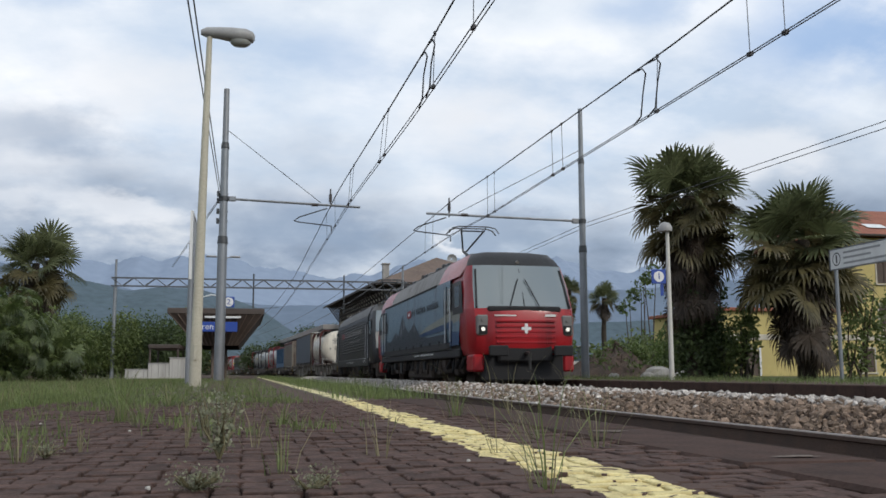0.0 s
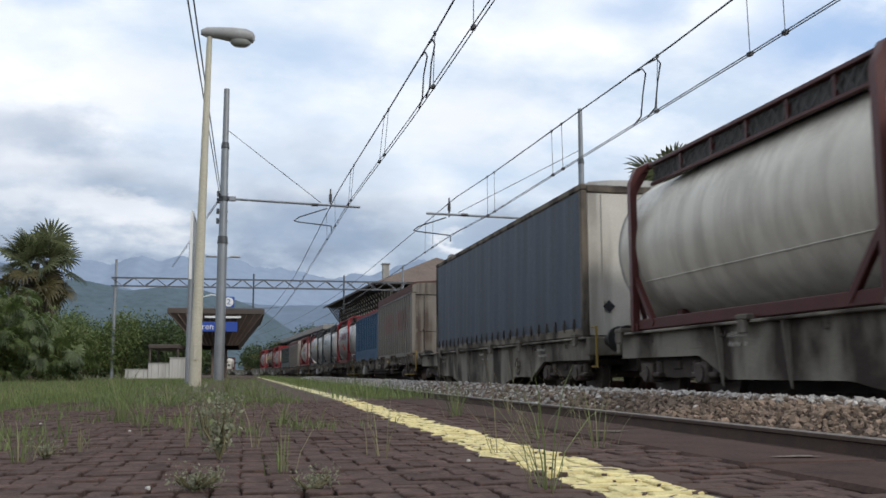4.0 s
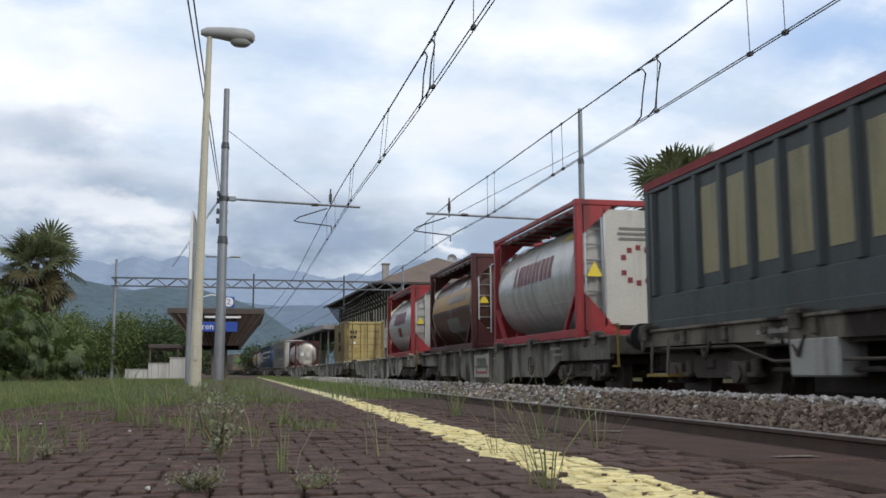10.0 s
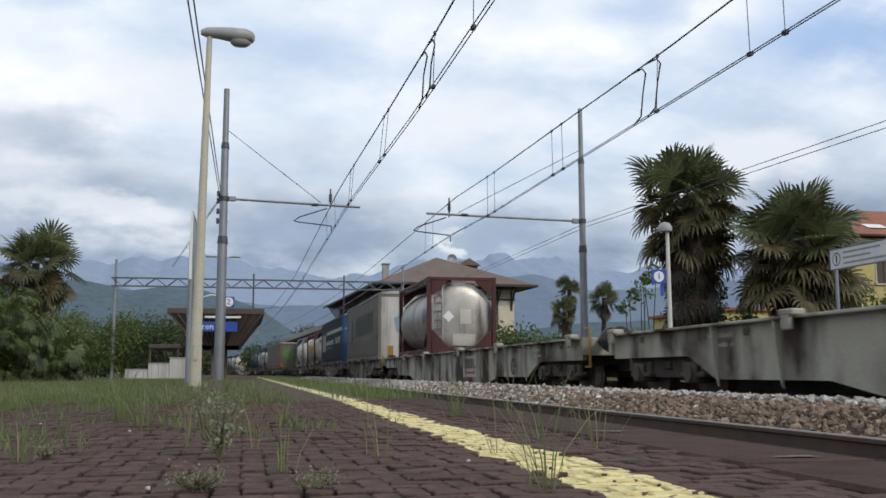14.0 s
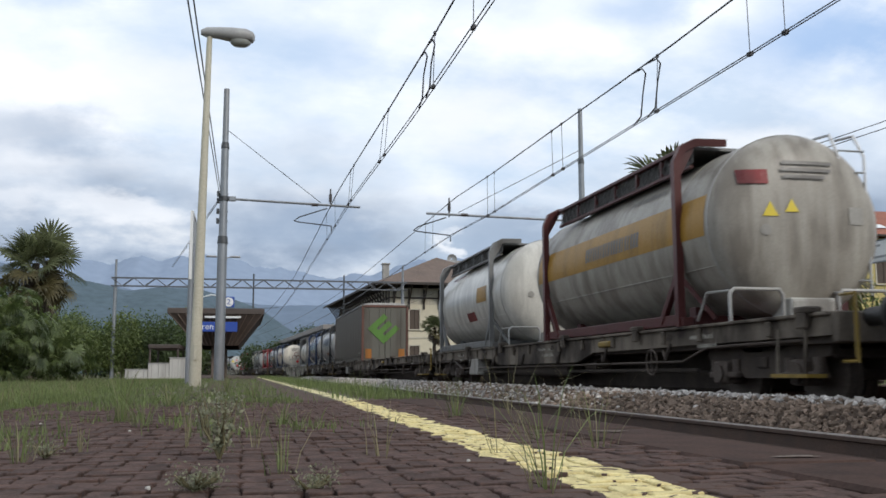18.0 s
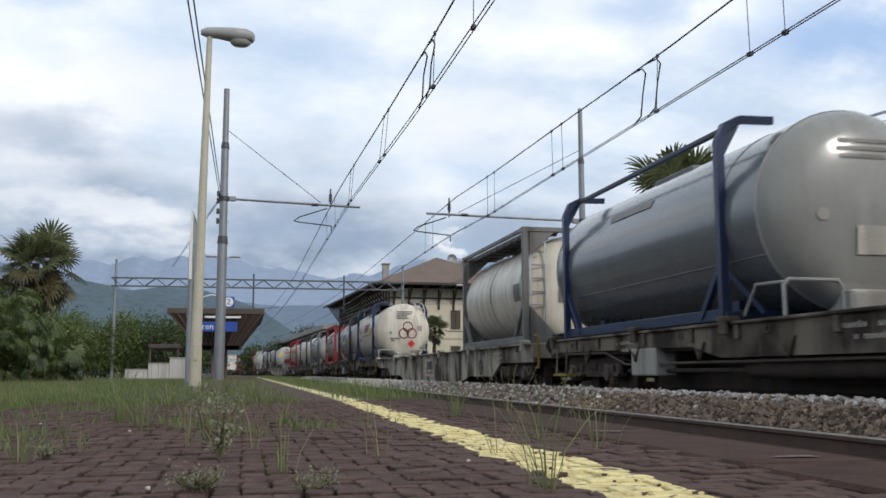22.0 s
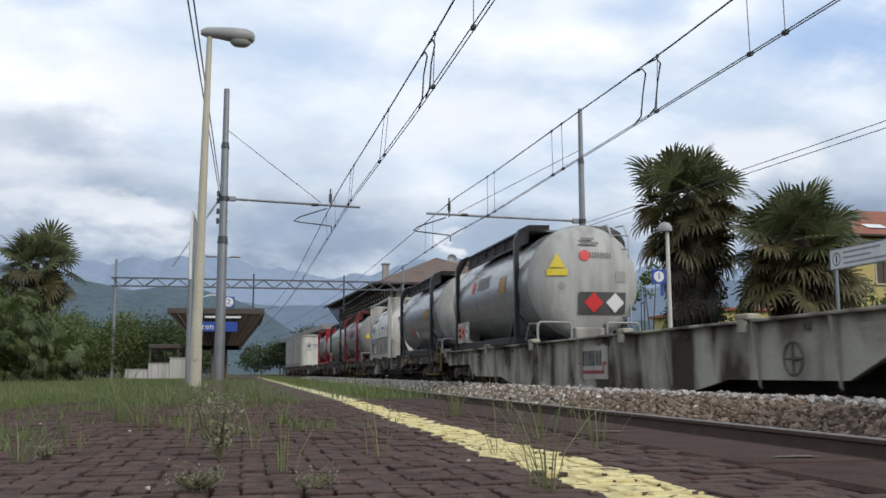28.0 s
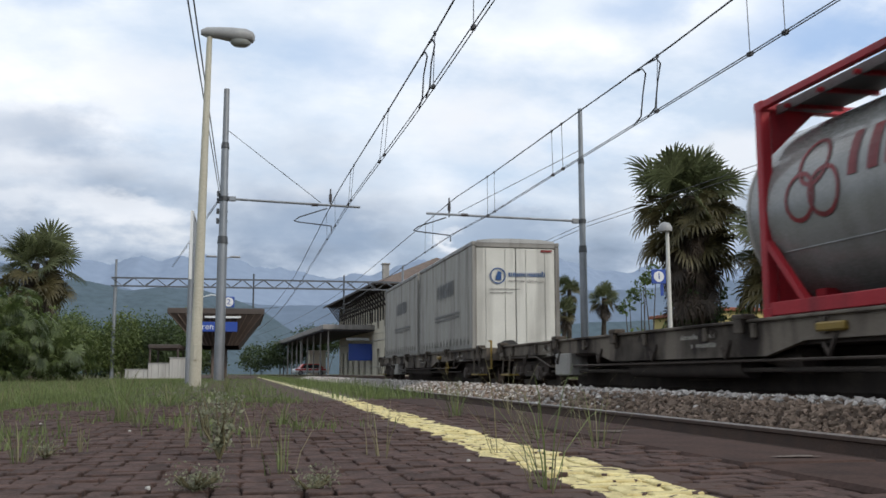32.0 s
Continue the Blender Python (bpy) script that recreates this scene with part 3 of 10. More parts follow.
# ---- platform furniture ----
M_BEIGE = mat("beige_lamp_paint", (0.50, 0.47, 0.37), 0.6, col2=(0.40, 0.37, 0.29), scale=1.2, fine=30, amount=0.6, bump=0.05, streak=0.25, streak_col=(0.25, 0.22, 0.17))
M_HOUSING = mat("grey_lamp_housing", (0.34, 0.34, 0.335), 0.5, scale=4, fine=50, amount=0.5, bump=0.05)
M_LENS = plain("milky_lamp_glass", (0.30, 0.31, 0.29), 0.25)
lamp = thing("street_lamp", "tall beige platform lamp with a grey cobra-head lantern", "lamp", at=(-0.90, 18.8, 0))
part("pole", Mesh().tube((0, 0, -0.1), (0, 0, 1.1), 0.115, 0.105, 18).tube((0, 0, 1.1), (0.07, 0, 6.84), 0.10, 0.055, 18).tube((0.07, 0, 6.82), (0.08, 0, 7.04), 0.055, 0.05, 12), M_BEIGE, lamp)
head = Mesh()
rings = []
for x, w, z0, z1 in ((-0.10, 0.05, 6.74, 6.84), (0.0, 0.10, 6.70, 6.90), (0.25, 0.13, 6.68, 6.92), (0.5, 0.17, 6.64, 6.93), (0.78, 0.18, 6.62, 6.92), (0.92, 0.13, 6.64, 6.86), (0.96, 0.06, 6.70, 6.80)):
    m_ = (z0 + z1) / 2
    rings.append([(x, w * cos(a), 0.23 + m_ + (z1 - m_) * sin(a)) for a in np.linspace(0, 2 * pi, 14, endpoint=False)])
head.loft(rings, caps=True)
part("lantern", head, M_HOUSING, lamp)
bowl = Mesh().loft([[(0.68 + r * 1.3 * cos(a), r * cos(0) * sin(a), z) for a in np.linspace(0, 2 * pi, 14, endpoint=False)] for r, z in ((0.16, 6.89), (0.15, 6.83), (0.11, 6.79), (0.03, 6.775))], caps=True)
part("bowl", bowl, M_LENS, lamp, "milky glass bowl")
part("base_hatch", Mesh().box(-0.04, 0.04, -0.125, -0.10, 0.5, 0.8, 0.008), M_BEIGE, lamp)

M_SIGNGREY = mat("grey_sign_back", (0.33, 0.34, 0.34), 0.6, 0.2, scale=3, fine=40, amount=0.4, bump=0.05)
M_WHITE = mat("white_sign_face", (0.72, 0.73, 0.72), 0.5, scale=3, fine=40, amount=0.3, bump=0.0, streak=0.25, streak_col=(0.4, 0.38, 0.34))
M_BLUE = plain("station_blue", (0.02, 0.06, 0.30), 0.4)
M_BLACK = plain("black_lettering", (0.02, 0.02, 0.02), 0.5)
M_RED = plain("red_lettering", (0.50, 0.03, 0.03), 0.45)
edge = thing("notice_board", "grey two-post notice board seen edge-on beside the lamp", "sign", at=(-1.33, 24, 0))
for y in (0.0, 2.0):
    part("post", Mesh().tube((0, y, -0.1), (0, y, 3.45), 0.065, n=12), M_GALV, edge)
part("board", Mesh().box(-0.02, 0.02, -0.3, 2.3, 2.55, 4.2, 0.006), M_SIGNGREY, edge)
part("board_rim", Mesh().box(-0.035, 0.035, -0.32, -0.29, 2.53, 4.22).box(-0.035, 0.035, -0.3, 2.3, 4.19, 4.22), M_WHITE, edge)

# canopy over the underpass stairs
M_BROWN = mat("brown_canopy_sheet", (0.075, 0.055, 0.045), 0.55, col2=(0.05, 0.038, 0.032), scale=1.5, fine=30, amount=0.6, bump=0.1, streak=0.3)
M_BROWN2 = mat("brown_canopy_ribs", (0.13, 0.095, 0.075), 0.55, scale=1.5, fine=30, amount=0.6, bump=0.1)
can = thing("platform_canopy", "dark brown funnel-shaped platform canopy with blue station sign", "canopy", at=(-1.5, 52, 0))
part("fascia", Mesh().box(-2.53, 2.53, -0.05, 12, 3.40, 3.72, 0.03), M_BROWN, can)
fun = Mesh().loft([[(-2.45, 0, 3.42), (2.45, 0, 3.42), (2.45, 11.9, 3.42), (-2.45, 11.9, 3.42)], [(-1.0, 0.9, 1.75), (1.2, 0.9, 1.75), (1.2, 11, 1.75), (-1.0, 11, 1.75)]], smooth=False)
part("funnel", fun, M_BROWN, can)
for i in range(13):
    a = -2.4 + 4.8 * i / 12
    part("rib", Mesh().beam((a, -0.02, 3.4), (0.1 + a * 0.45, 0.86, 1.78), 0.05), M_BROWN2, can)
for y in (1.6, 6, 10.4):
    part("column", Mesh().box(-0.25, 0.45, y, y + 0.5, 0, 1.8, 0.03), M_BROWN2, can)
part("light_strip", Mesh().box(-0.6, 1.3, -0.02, 0.03, 3.18, 3.30, 0.02), M_WHITE, can)
sg = part("station_sign", Mesh().box(-1.1, 1.12, -0.16, -0.06, 2.45, 2.98, 0.02), M_BLUE, can, "blue station name sign with white letters")
text("lettering", "ren", 0.46, M_WHITE, sg, pose(-0.42, -0.165, 2.72, 90, 0, 0))
nb = part("number_sign", Mesh().box(0.33, 0.93, -0.14, -0.08, 3.76, 4.34, 0.02), M_BLUE, can, "blue square sign with a white disc")
part("disc", Mesh().tube((0.63, -0.145, 4.05), (0.63, -0.152, 4.05), 0.25, n=24), M_WHITE, nb)
text("numeral", "2", 0.42, M_BLUE, nb, pose(0.63, -0.157, 4.04, 90, 0, 0))
part("sign_bracket", Mesh().pipe([(-0.9, -0.1, 4.25), (-0.3, -0.1, 4.42), (0.4, -0.1, 4.38)], 0.03), M_WHITE, can)

M_PALE = mat("pale_plaster", (0.52, 0.51, 0.48), 0.9, col2=(0.40, 0.39, 0.36), scale=1.2, fine=25, amount=0.7, bump=0.2, streak=0.6, streak_col=(0.22, 0.21, 0.19))
par = thing("underpass_parapet", "stepped pale plaster parapet round the underpass stairs", "parapet", at=(0, 46, 0))
for x0, x1, h in ((-5.35, -4.35, 0.42), (-4.33, -3.40, 0.70), (-3.38, -2.6, 0.95)):
    part("wall_panel", Mesh().box(x0, x1, 0, 0.18, -0.1, h, 0.012), M_PALE, par)
    part("coping", Mesh().box(x0 - 0.02, x1 + 0.02, -0.03, 0.21, h, h + 0.05, 0.012), M_CONC, par)
    for i in range(3):
        x = x0 + (x1 - x0) * (i + 0.5) / 3
        part("board_seam", Mesh().box(x - 0.012, x + 0.012, -0.012, 0.0, 0, h - 0.02), M_CONC, par)
    part("return_wall", Mesh().box(x0, x0 + 0.18, 0.2, 5, -0.1, h, 0.012), M_PALE, par)
st = thing("stair_roof", "small dark flat roof over the underpass stairs", "roof", at=(0, 50, 0))
part("roof_slab", Mesh().box(-4.75, -3.2, 0, 5, 1.52, 1.72, 0.03), M_BROWN, st)
for x in (-4.65, -3.3):
    for y in (0.15, 4.8):
        part("post", Mesh().tube((x, y, 0), (x, y, 1.53), 0.05), M_BROWN, st)
dl = thing("platform_lamp", "grey twin-arm platform lamp", "lamp", at=(-1.05, 45, 0))
part("pole", Mesh().tube((0, 0, 0), (0, 0, 5.6), 0.07, 0.05, 10), M_GALV, dl)
for s in (-1, 1):
    part("lantern", Mesh().tube((0, 0, 5.55), (s * 0.35, 0, 5.66), 0.025).box(s * 0.30, s * 0.78, -0.1, 0.1, 5.62, 5.70, 0.03), M_HOUSING, dl)

# first platform: lamp with number sign, notice board
lp = thing("platform_lamp", "white mushroom-head platform lamp with a blue number sign", "lamp", at=(12.2, 25.8, 0.04))
M_OFFWHITE = mat("offwhite_paint", (0.62, 0.61, 0.56), 0.6, scale=2, fine=40, amount=0.5, bump=0.05, streak=0.35, streak_col=(0.3, 0.27, 0.22))
part("pole", Mesh().tube((0, 0, -0.1), (0, 0, 4.35), 0.075, 0.055, 14), M_OFFWHITE, lp)
cap = Mesh().loft([[(-0.06 + r * cos(a), r * sin(a), z) for a in np.linspace(0, 2 * pi, 18, endpoint=False)] for r, z in ((0.20, 4.36), (0.21, 4.42), (0.19, 4.52), (0.13, 4.60), (0.03, 4.64))], caps=True)
part("lantern", cap, M_HOUSING, lp)
n1 = part("number_sign", Mesh().box(-0.55, -0.10, -0.03, 0.0, 2.80, 3.22, 0.01), M_BLUE, lp, "blue square sign with a white disc")
part("disc", Mesh().tube((-0.325, -0.032, 3.01), (-0.325, -0.038, 3.01), 0.16, n=24), M_WHITE, n1)
text("numeral", "1", 0.28, M_BLUE, n1, pose(-0.325, -0.043, 3.01, 90, 0, 0))
part("sign_back", Mesh().box(-0.26, -0.16, 0.02, 0.04, 2.45, 2.8, 0.01), M_BLUE, lp)

wb = thing("warning_board", "white crossing notice with a ring pictogram on a grey post", "sign", at=(16.5, 24.0, 0))
part("post", Mesh().tube((0, 0, -0.1), (0, 0, 3.75), 0.055, n=12), M_GALV, wb)
part("post", Mesh().tube((0, -2.6, -0.1), (0, -2.6, 3.75), 0.055, n=12), M_GALV, wb)
bd = part("board", Mesh().box(-0.09, -0.06, -2.75, 0.12, 3.16, 3.70, 0.01), M_WHITE, wb, "white board with grey writing bars")
part("board_frame", Mesh().box(-0.10, -0.05, -2.77, 0.14, 3.70, 3.73).box(-0.10, -0.05, -2.77, 0.14, 3.13, 3.16).box(-0.10, -0.05, 0.12, 0.15, 3.13, 3.73), M_GALV, wb)
ring = Mesh().loft([[(-0.093, -0.18 + r * cos(a), 3.43 + r * sin(a)) for a in np.linspace(0, 2 * pi, 24, endpoint=False)] for r in (0.19, 0.16)], smooth=False)
part("ring", ring, M_BLACK, bd)
part("pictogram", Mesh().box(-0.094, -0.0925, -0.21, -0.15, 3.32, 3.55), M_BLACK, bd)
for z, l in ((3.58, 1.6), (3.43, 1.2), (3.28, 2.0)):
    part("writing_bar", Mesh().box(-0.094, -0.0925, -0.5 - l, -0.5, z - 0.03, z + 0.03), M_SIGNGREY, bd)

# ---- station building ----
M_CREAM = mat("cream_plaster", (0.62, 0.57, 0.44), 0.9, col2=(0.52, 0.47, 0.36), scale=0.6, fine=18, amount=0.6, bump=0.15, streak=0.35, streak_col=(0.36, 0.32, 0.25), run_size=(0.9, 0.9, 0.3))
M_CREAM2 = mat("cream_upper_plaster", (0.50, 0.46, 0.37), 0.9, col2=(0.42, 0.38, 0.31), scale=0.6, fine=18, amount=0.6, bump=0.15, streak=0.3)
M_TIMBER = mat("dark_timber", (0.045, 0.035, 0.03), 0.75, scale=3, fine=40, amount=0.5, bump=0.2)
M_ROOF = mat("brown_roof_tiles", (0.16, 0.115, 0.09), 0.9, col2=(0.11, 0.08, 0.065), scale=0.8, fine=9, amount=0.7, bump=0.7, depth=0.05)
M_SHUTTER = mat("brown_shutters", (0.09, 0.065, 0.05), 0.7, scale=4, fine=40, amount=0.5, bump=0.2)
M_STONEBAND = mat("stone_band", (0.50, 0.46, 0.38), 0.85, scale=2, fine=30, amount=0.5, bump=0.2)
# near-black for tyres, and for shade coloured into doorways and a canopy's underside
M_SHADE = mat("shade_and_tyre_black", (0.03, 0.03, 0.035), 0.8, scale=2, fine=30, amount=0.4, bump=0.0)
M_GLASS = plain("window_glass_dark", (0.03, 0.035, 0.04), 0.08)

RZ = 3.0
sb = thing("station_building", "two-storey cream station with timber brackets and brown hipped roof", "building", at=(14.0, 92.0, 0), rz=RZ)
W, D, EZ = 12.8, 33.0, 8.6


def wall_with_holes(axis, fixed, a0, a1, z0, z1, holes, thick, sign):
    """A wall with rectangular openings through it, as one closed body."""
    ca = sorted({a0, a1, *[h[0] for h in holes], *[h[1] for h in holes]})
    cz = sorted({z0, z1, *[h[2] for h in holes], *[h[3] for h in holes]})
    na, nz = len(ca), len(cz)
    verts = [(a, d, z) if axis == 0 else (d, a, z) for d in (fixed, fixed + sign * thick) for a in ca for z in cz]

    def at(k, i, j):
        return k * na * nz + i * nz + j

    def full(i, j):
        if not (0 <= i < na - 1 and 0 <= j < nz - 1):
            return False
        a, z = (ca[i] + ca[i + 1]) / 2, (cz[j] + cz[j + 1]) / 2
        return not any(h[0] < a < h[1] and h[2] < z < h[3] for h in holes)
    faces = []
    for i in range(na - 1):
        for j in range(nz - 1):
            if not full(i, j):
                continue
            for k in (0, 1):
                faces.append((at(k, i, j), at(k, i + 1, j), at(k, i + 1, j + 1), at(k, i, j + 1)))
            for (di, dj), (p, q) in (((-1, 0), ((i, j), (i, j + 1))), ((1, 0), ((i + 1, j), (i + 1, j + 1))), ((0, -1), ((i, j), (i + 1, j))), ((0, 1), ((i, j + 1), (i + 1, j + 1)))):
                if not full(i + di, j + dj):
                    faces.append((at(0, *p), at(0, *q), at(1, *q), at(1, *p)))
    used = sorted({v for f in faces for v in f})
    back = {v: n for n, v in enumerate(used)}
    return Mesh().add([verts[v] for v in used], [tuple(back[v] for v in f) for f in faces])


def window(parent, axis, a, z, w, h, face, out):
    """A shuttered window with frame and sill on a wall that looks along -axis."""
    def bx(m, u0, u1, d0, d1, z0, z1, b=0.0):
        d0, d1 = face + out * d0, face + out * d1
        return m.box(u0, u1, d0, d1, z0, z1, b) if axis == 0 else m.box(d0, d1, u0, u1, z0, z1, b)
    wd = part("window", bx(Mesh(), a - w / 2, a + w / 2, -0.22, -0.18, z, z + h), M_GLASS, parent)
    fr = Mesh()
    for u0, u1, z0, z1 in ((a - w / 2 - 0.12, a - w / 2, z - 0.05, z + h + 0.12), (a + w / 2, a + w / 2 + 0.12, z - 0.05, z + h + 0.12), (a - w / 2, a + w / 2, z + h, z + h + 0.12)):
        bx(fr, u0, u1, 0.0, 0.05, z0, z1, 0.01)
    part("frame", fr, M_STONEBAND, wd)
    part("sill", bx(Mesh(), a - w / 2 - 0.18, a + w / 2 + 0.18, -0.1, 0.14, z - 0.15, z - 0.03, 0.02), M_STONEBAND, wd)
    for s in (0, 1):
        sh = bx(Mesh(), a - w / 2 + s * w / 2 + 0.02, a + s * w / 2 - 0.02, -0.10, -0.05, z + 0.02, z + h - 0.02, 0.01)
        for i in range(10):
            zz = z + 0.12 + (h - 0.24) * i / 10
            bx(sh, a - w / 2 + s * w / 2 + 0.08, a + s * w / 2 - 0.08, -0.05, -0.03, zz, zz + 0.09)
        part("shutter", sh, M_SHUTTER, wd)


front = [(u, 4.55, 1.0, 1.9) for u in (2.4, 6.6, 10.6)]
part("wall", wall_with_holes(0, 0, 0, W, -0.2, EZ, [(u - w / 2, u + w / 2, z, z + h) for u, z, w, h in front] + [(u - 0.5, u + 0.5, 1.2, 2.9) for u in (2.4, 6.6)], 0.35, 1), M_CREAM, sb)
for u, z, w, h in front:
    window(sb, 0, u, z, w, h, 0, -1)
for u in (2.4, 6.6):
    window(sb, 0, u, 1.2, 1.0, 1.7, 0, -1)
side = [(2.5 + 3.9 * i) for i in range(8)]
part("wall", wall_with_holes(1, 0, 0.36, D, -0.2, EZ, [(u - 0.5, u + 0.5, 5.0, 6.8) for u in side] + [(u - 0.7, u + 0.7, 0.1, 2.8) for u in side], 0.35, 1), M_CREAM, sb)
for u in side:
    window(sb, 1, u, 5.0, 1.0, 1.8, 0, -1)
    # flat near-black panel stands in for the shade inside the doorway
    part("doorway", Mesh().box(0.2, 0.24, u - 0.7, u + 0.7, 0.1, 2.8), M_SHADE, sb)
pieces("wall", [Mesh().box(W - 0.35, W, 0.36, D, -0.2, EZ), Mesh().box(0.36, W - 0.36, D - 0.35, D, -0.2, EZ)], M_CREAM, sb)
for z, h, d in ((3.6, 0.18, 0.07), (4.35, 0.07, 0.05), (0.9, 0.10, 0.06)):
    part("string_course", Mesh().box(-d, W + d, -d, 0.0, z, z + h, 0.02).box(-d, 0.0, 0.002, D, z, z + h, 0.02), M_STONEBAND, sb)
part("frieze", Mesh().box(-0.05, W + 0.05, -0.05, -0.003, 7.0, EZ).box(-0.05, -0.003, 0.002, D, 7.0, EZ), M_CREAM2, sb)
for i in range(9):
    u = 0.3 + (W - 0.6) * i / 8
    part("bracket", Mesh().box(u - 0.09, u + 0.09, -0.16, -0.05, 6.5, 8.5).beam((u, -0.1, 7.1), (u, -1.5, 8.75), 0.14).beam((u, -0.05, 8.72), (u, -1.8, 8.88), 0.16), M_TIMBER, sb)
for i in range(23):
    u = 0.3 + (D - 0.6) * i / 22
    part("bracket", Mesh().box(-0.16, -0.05, u - 0.09, u + 0.09, 5.6, 8.5).beam((-0.1, u, 6.9), (-1.5, u, 8.75), 0.14).beam((-0.05, u, 8.72), (-1.8, u, 8.88), 0.16), M_TIMBER, sb)
part("rail_beam", Mesh().box(-0.14, W + 0.1, -0.13, -0.051, 7.55, 7.70).box(-0.13, -0.051, 0.0, D, 7.55, 7.70), M_TIMBER, sb)
o_, rid = 1.9, 12.6
part("roof", Mesh().add([(-o_, -o_, 8.95), (W + o_, -o_, 8.95), (W + o_, D + o_, 8.95), (-o_, D + o_, 8.95), (W / 2, W / 2 + 0.5, rid), (W / 2, D - W / 2 - 0.5, rid)],
                        [(0, 1, 4), (1, 2, 5, 4), (2, 3, 5), (3, 0, 4, 5), (0, 3, 2, 1)]), M_ROOF, sb)
part("eaves_board", Mesh().box(-o_ - 0.05, W + o_ + 0.05, -o_ - 0.05, -o_, 8.80, 9.03).box(-o_ - 0.05, -o_, -o_, D + o_, 8.80, 9.03).box(W + o_, W + o_ + 0.05, -o_, D + o_, 8.8, 9.03), M_TIMBER, sb)
part("chimney", Mesh().box(1.6, 2.3, 12, 12.7, 10, 12.3, 0.03).box(1.5, 2.4, 11.9, 12.8, 12.3, 12.45, 0.02), M_CONC, sb)
part("chimney", Mesh().box(9.2, 9.8, 9, 9.6, 11, 12.6, 0.03), M_CONC, sb)
part("satellite_dish", Mesh().loft([[(8.2 + r * cos(a), 7 - d, 12.5 + r * sin(a)) for a in np.linspace(0, 2 * pi, 18, endpoint=False)] for r, d in ((0.55, 0.0), (0.4, -0.12), (0.1, -0.2))], caps=False).tube((8.2, 7.3, 11.2), (8.2, 7.2, 12.5), 0.04), M_SIGNGREY, sb)
part("dormer", Mesh().box(10.0, 12.0, 10, 13, 10.5, 12.3).prism([(9.7, 12.2), (11.0, 13.0), (12.3, 12.2)], 1, 9.7, 13.3), M_ROOF, sb, "small roof lantern")
part("notice_panel", Mesh().box(7.9, 10.6, -0.06, -0.01, 1.3, 2.0, 0.01), M_SHUTTER, sb)

pc = thing("platform_canopy", "long grey canopy on posts along the station front", "canopy", at=(8.05, 100, 0), rz=RZ)
M_CANGREY = mat("grey_canopy", (0.30, 0.28, 0.26), 0.8, scale=1.2, fine=25, amount=0.5, bump=0.1, streak=0.4)
part("canopy_roof", Mesh().box(0, 6.2, 0, 60, 4.85, 5.35, 0.03), M_CANGREY, pc)
# the canopy's underside is coloured near-black, its shade put into the material
part("soffit", Mesh().box(0.1, 6.1, 0.1, 59, 4.70, 4.84), M_SHADE, pc)
for i in range(10):
    part("column", Mesh().tube((0.7, 0.8 + 6.2 * i, 0), (0.7, 0.8 + 6.2 * i, 4.75), 0.11, 0.09, 10), M_CANGREY, pc)
part("hanging_sign", Mesh().box(2.6, 5.0, 0.6, 0.7, 3.7, 4.0, 0.02), M_SIGNGREY, pc)
part("departure_board", Mesh().box(3.0, 5.6, 1.6, 1.7, 1.6, 3.4, 0.02), M_BLUE, pc)
kiosk = solid("kiosk", Mesh().box(13.0, 15.2, 126, 129, 0, 3.1, 0.03).box(12.8, 15.4, 125.8, 129.2, 3.1, 3.25), M_CREAM, "small cream hut beyond the canopy", "hut")
kiosk.location = (-4.6, 0, 0)
M_CARRED = plain("red_car_paint", (0.45, 0.03, 0.02), 0.3)
car = thing("parked_car", "red and white car parked beyond the station canopy", "car", at=(6.3, 122, 0), rz=8)
part("body", Mesh().box(0, 4.2, 0, 1.75, 0.30, 0.85, 0.12), M_WHITE, car)
part("cabin", Mesh().prism([(0.7, 0.84), (1.2, 1.45), (3.2, 1.45), (3.9, 0.84)], 1, 0.12, 1.62), M_CARRED, car)
part("window", Mesh().prism([(1.0, 0.9), (1.3, 1.35), (3.1, 1.35), (3.6, 0.9)], 1, 0.105, 0.118), M_GLASS, car)
part("stripe", Mesh().box(0.1, 4.1, -0.006, -0.002, 0.62, 0.80), M_CARRED, car)
for x in (0.8, 3.4):
    w_ = part("wheel", Mesh().tube((x, -0.02, 0.31), (x, 0.2, 0.31), 0.31, n=18), M_SHADE, car)
    part("rim", Mesh().tube((x, -0.03, 0.31), (x, -0.022, 0.31), 0.19, n=14), M_GALV, w_)

tl = thing("street_lamp", "white twin-head lamp in front of the station", "lamp", at=(19.1, 79.5, 0))
part("pole", Mesh().tube((0, 0, 0), (0, 0, 7.6), 0.10, 0.07, 10), M_OFFWHITE, tl)
for s in (-1, 1):
    part("lantern", Mesh().tube((0, 0, 7.5), (s * 0.5, 0, 7.75), 0.03).box(s * 0.4, s * 1.25, -0.15, 0.15, 7.72, 7.86, 0.04), M_OFFWHITE, tl)
for x, y in ((8.9, 133), (-2.5, 112)):
    q = thing("platform_lamp", "thin pale platform lamp far along the line", "lamp", at=(x + bend(y) * 0.4, y, 0))
    part("pole", Mesh().tube((0, 0, 0), (0, 0, 4.6), 0.06), M_OFFWHITE, q)
    part("lantern", Mesh().tube((0, 0, 4.55), (0, 0, 4.75), 0.22, 0.1, 10), M_OFFWHITE, q)

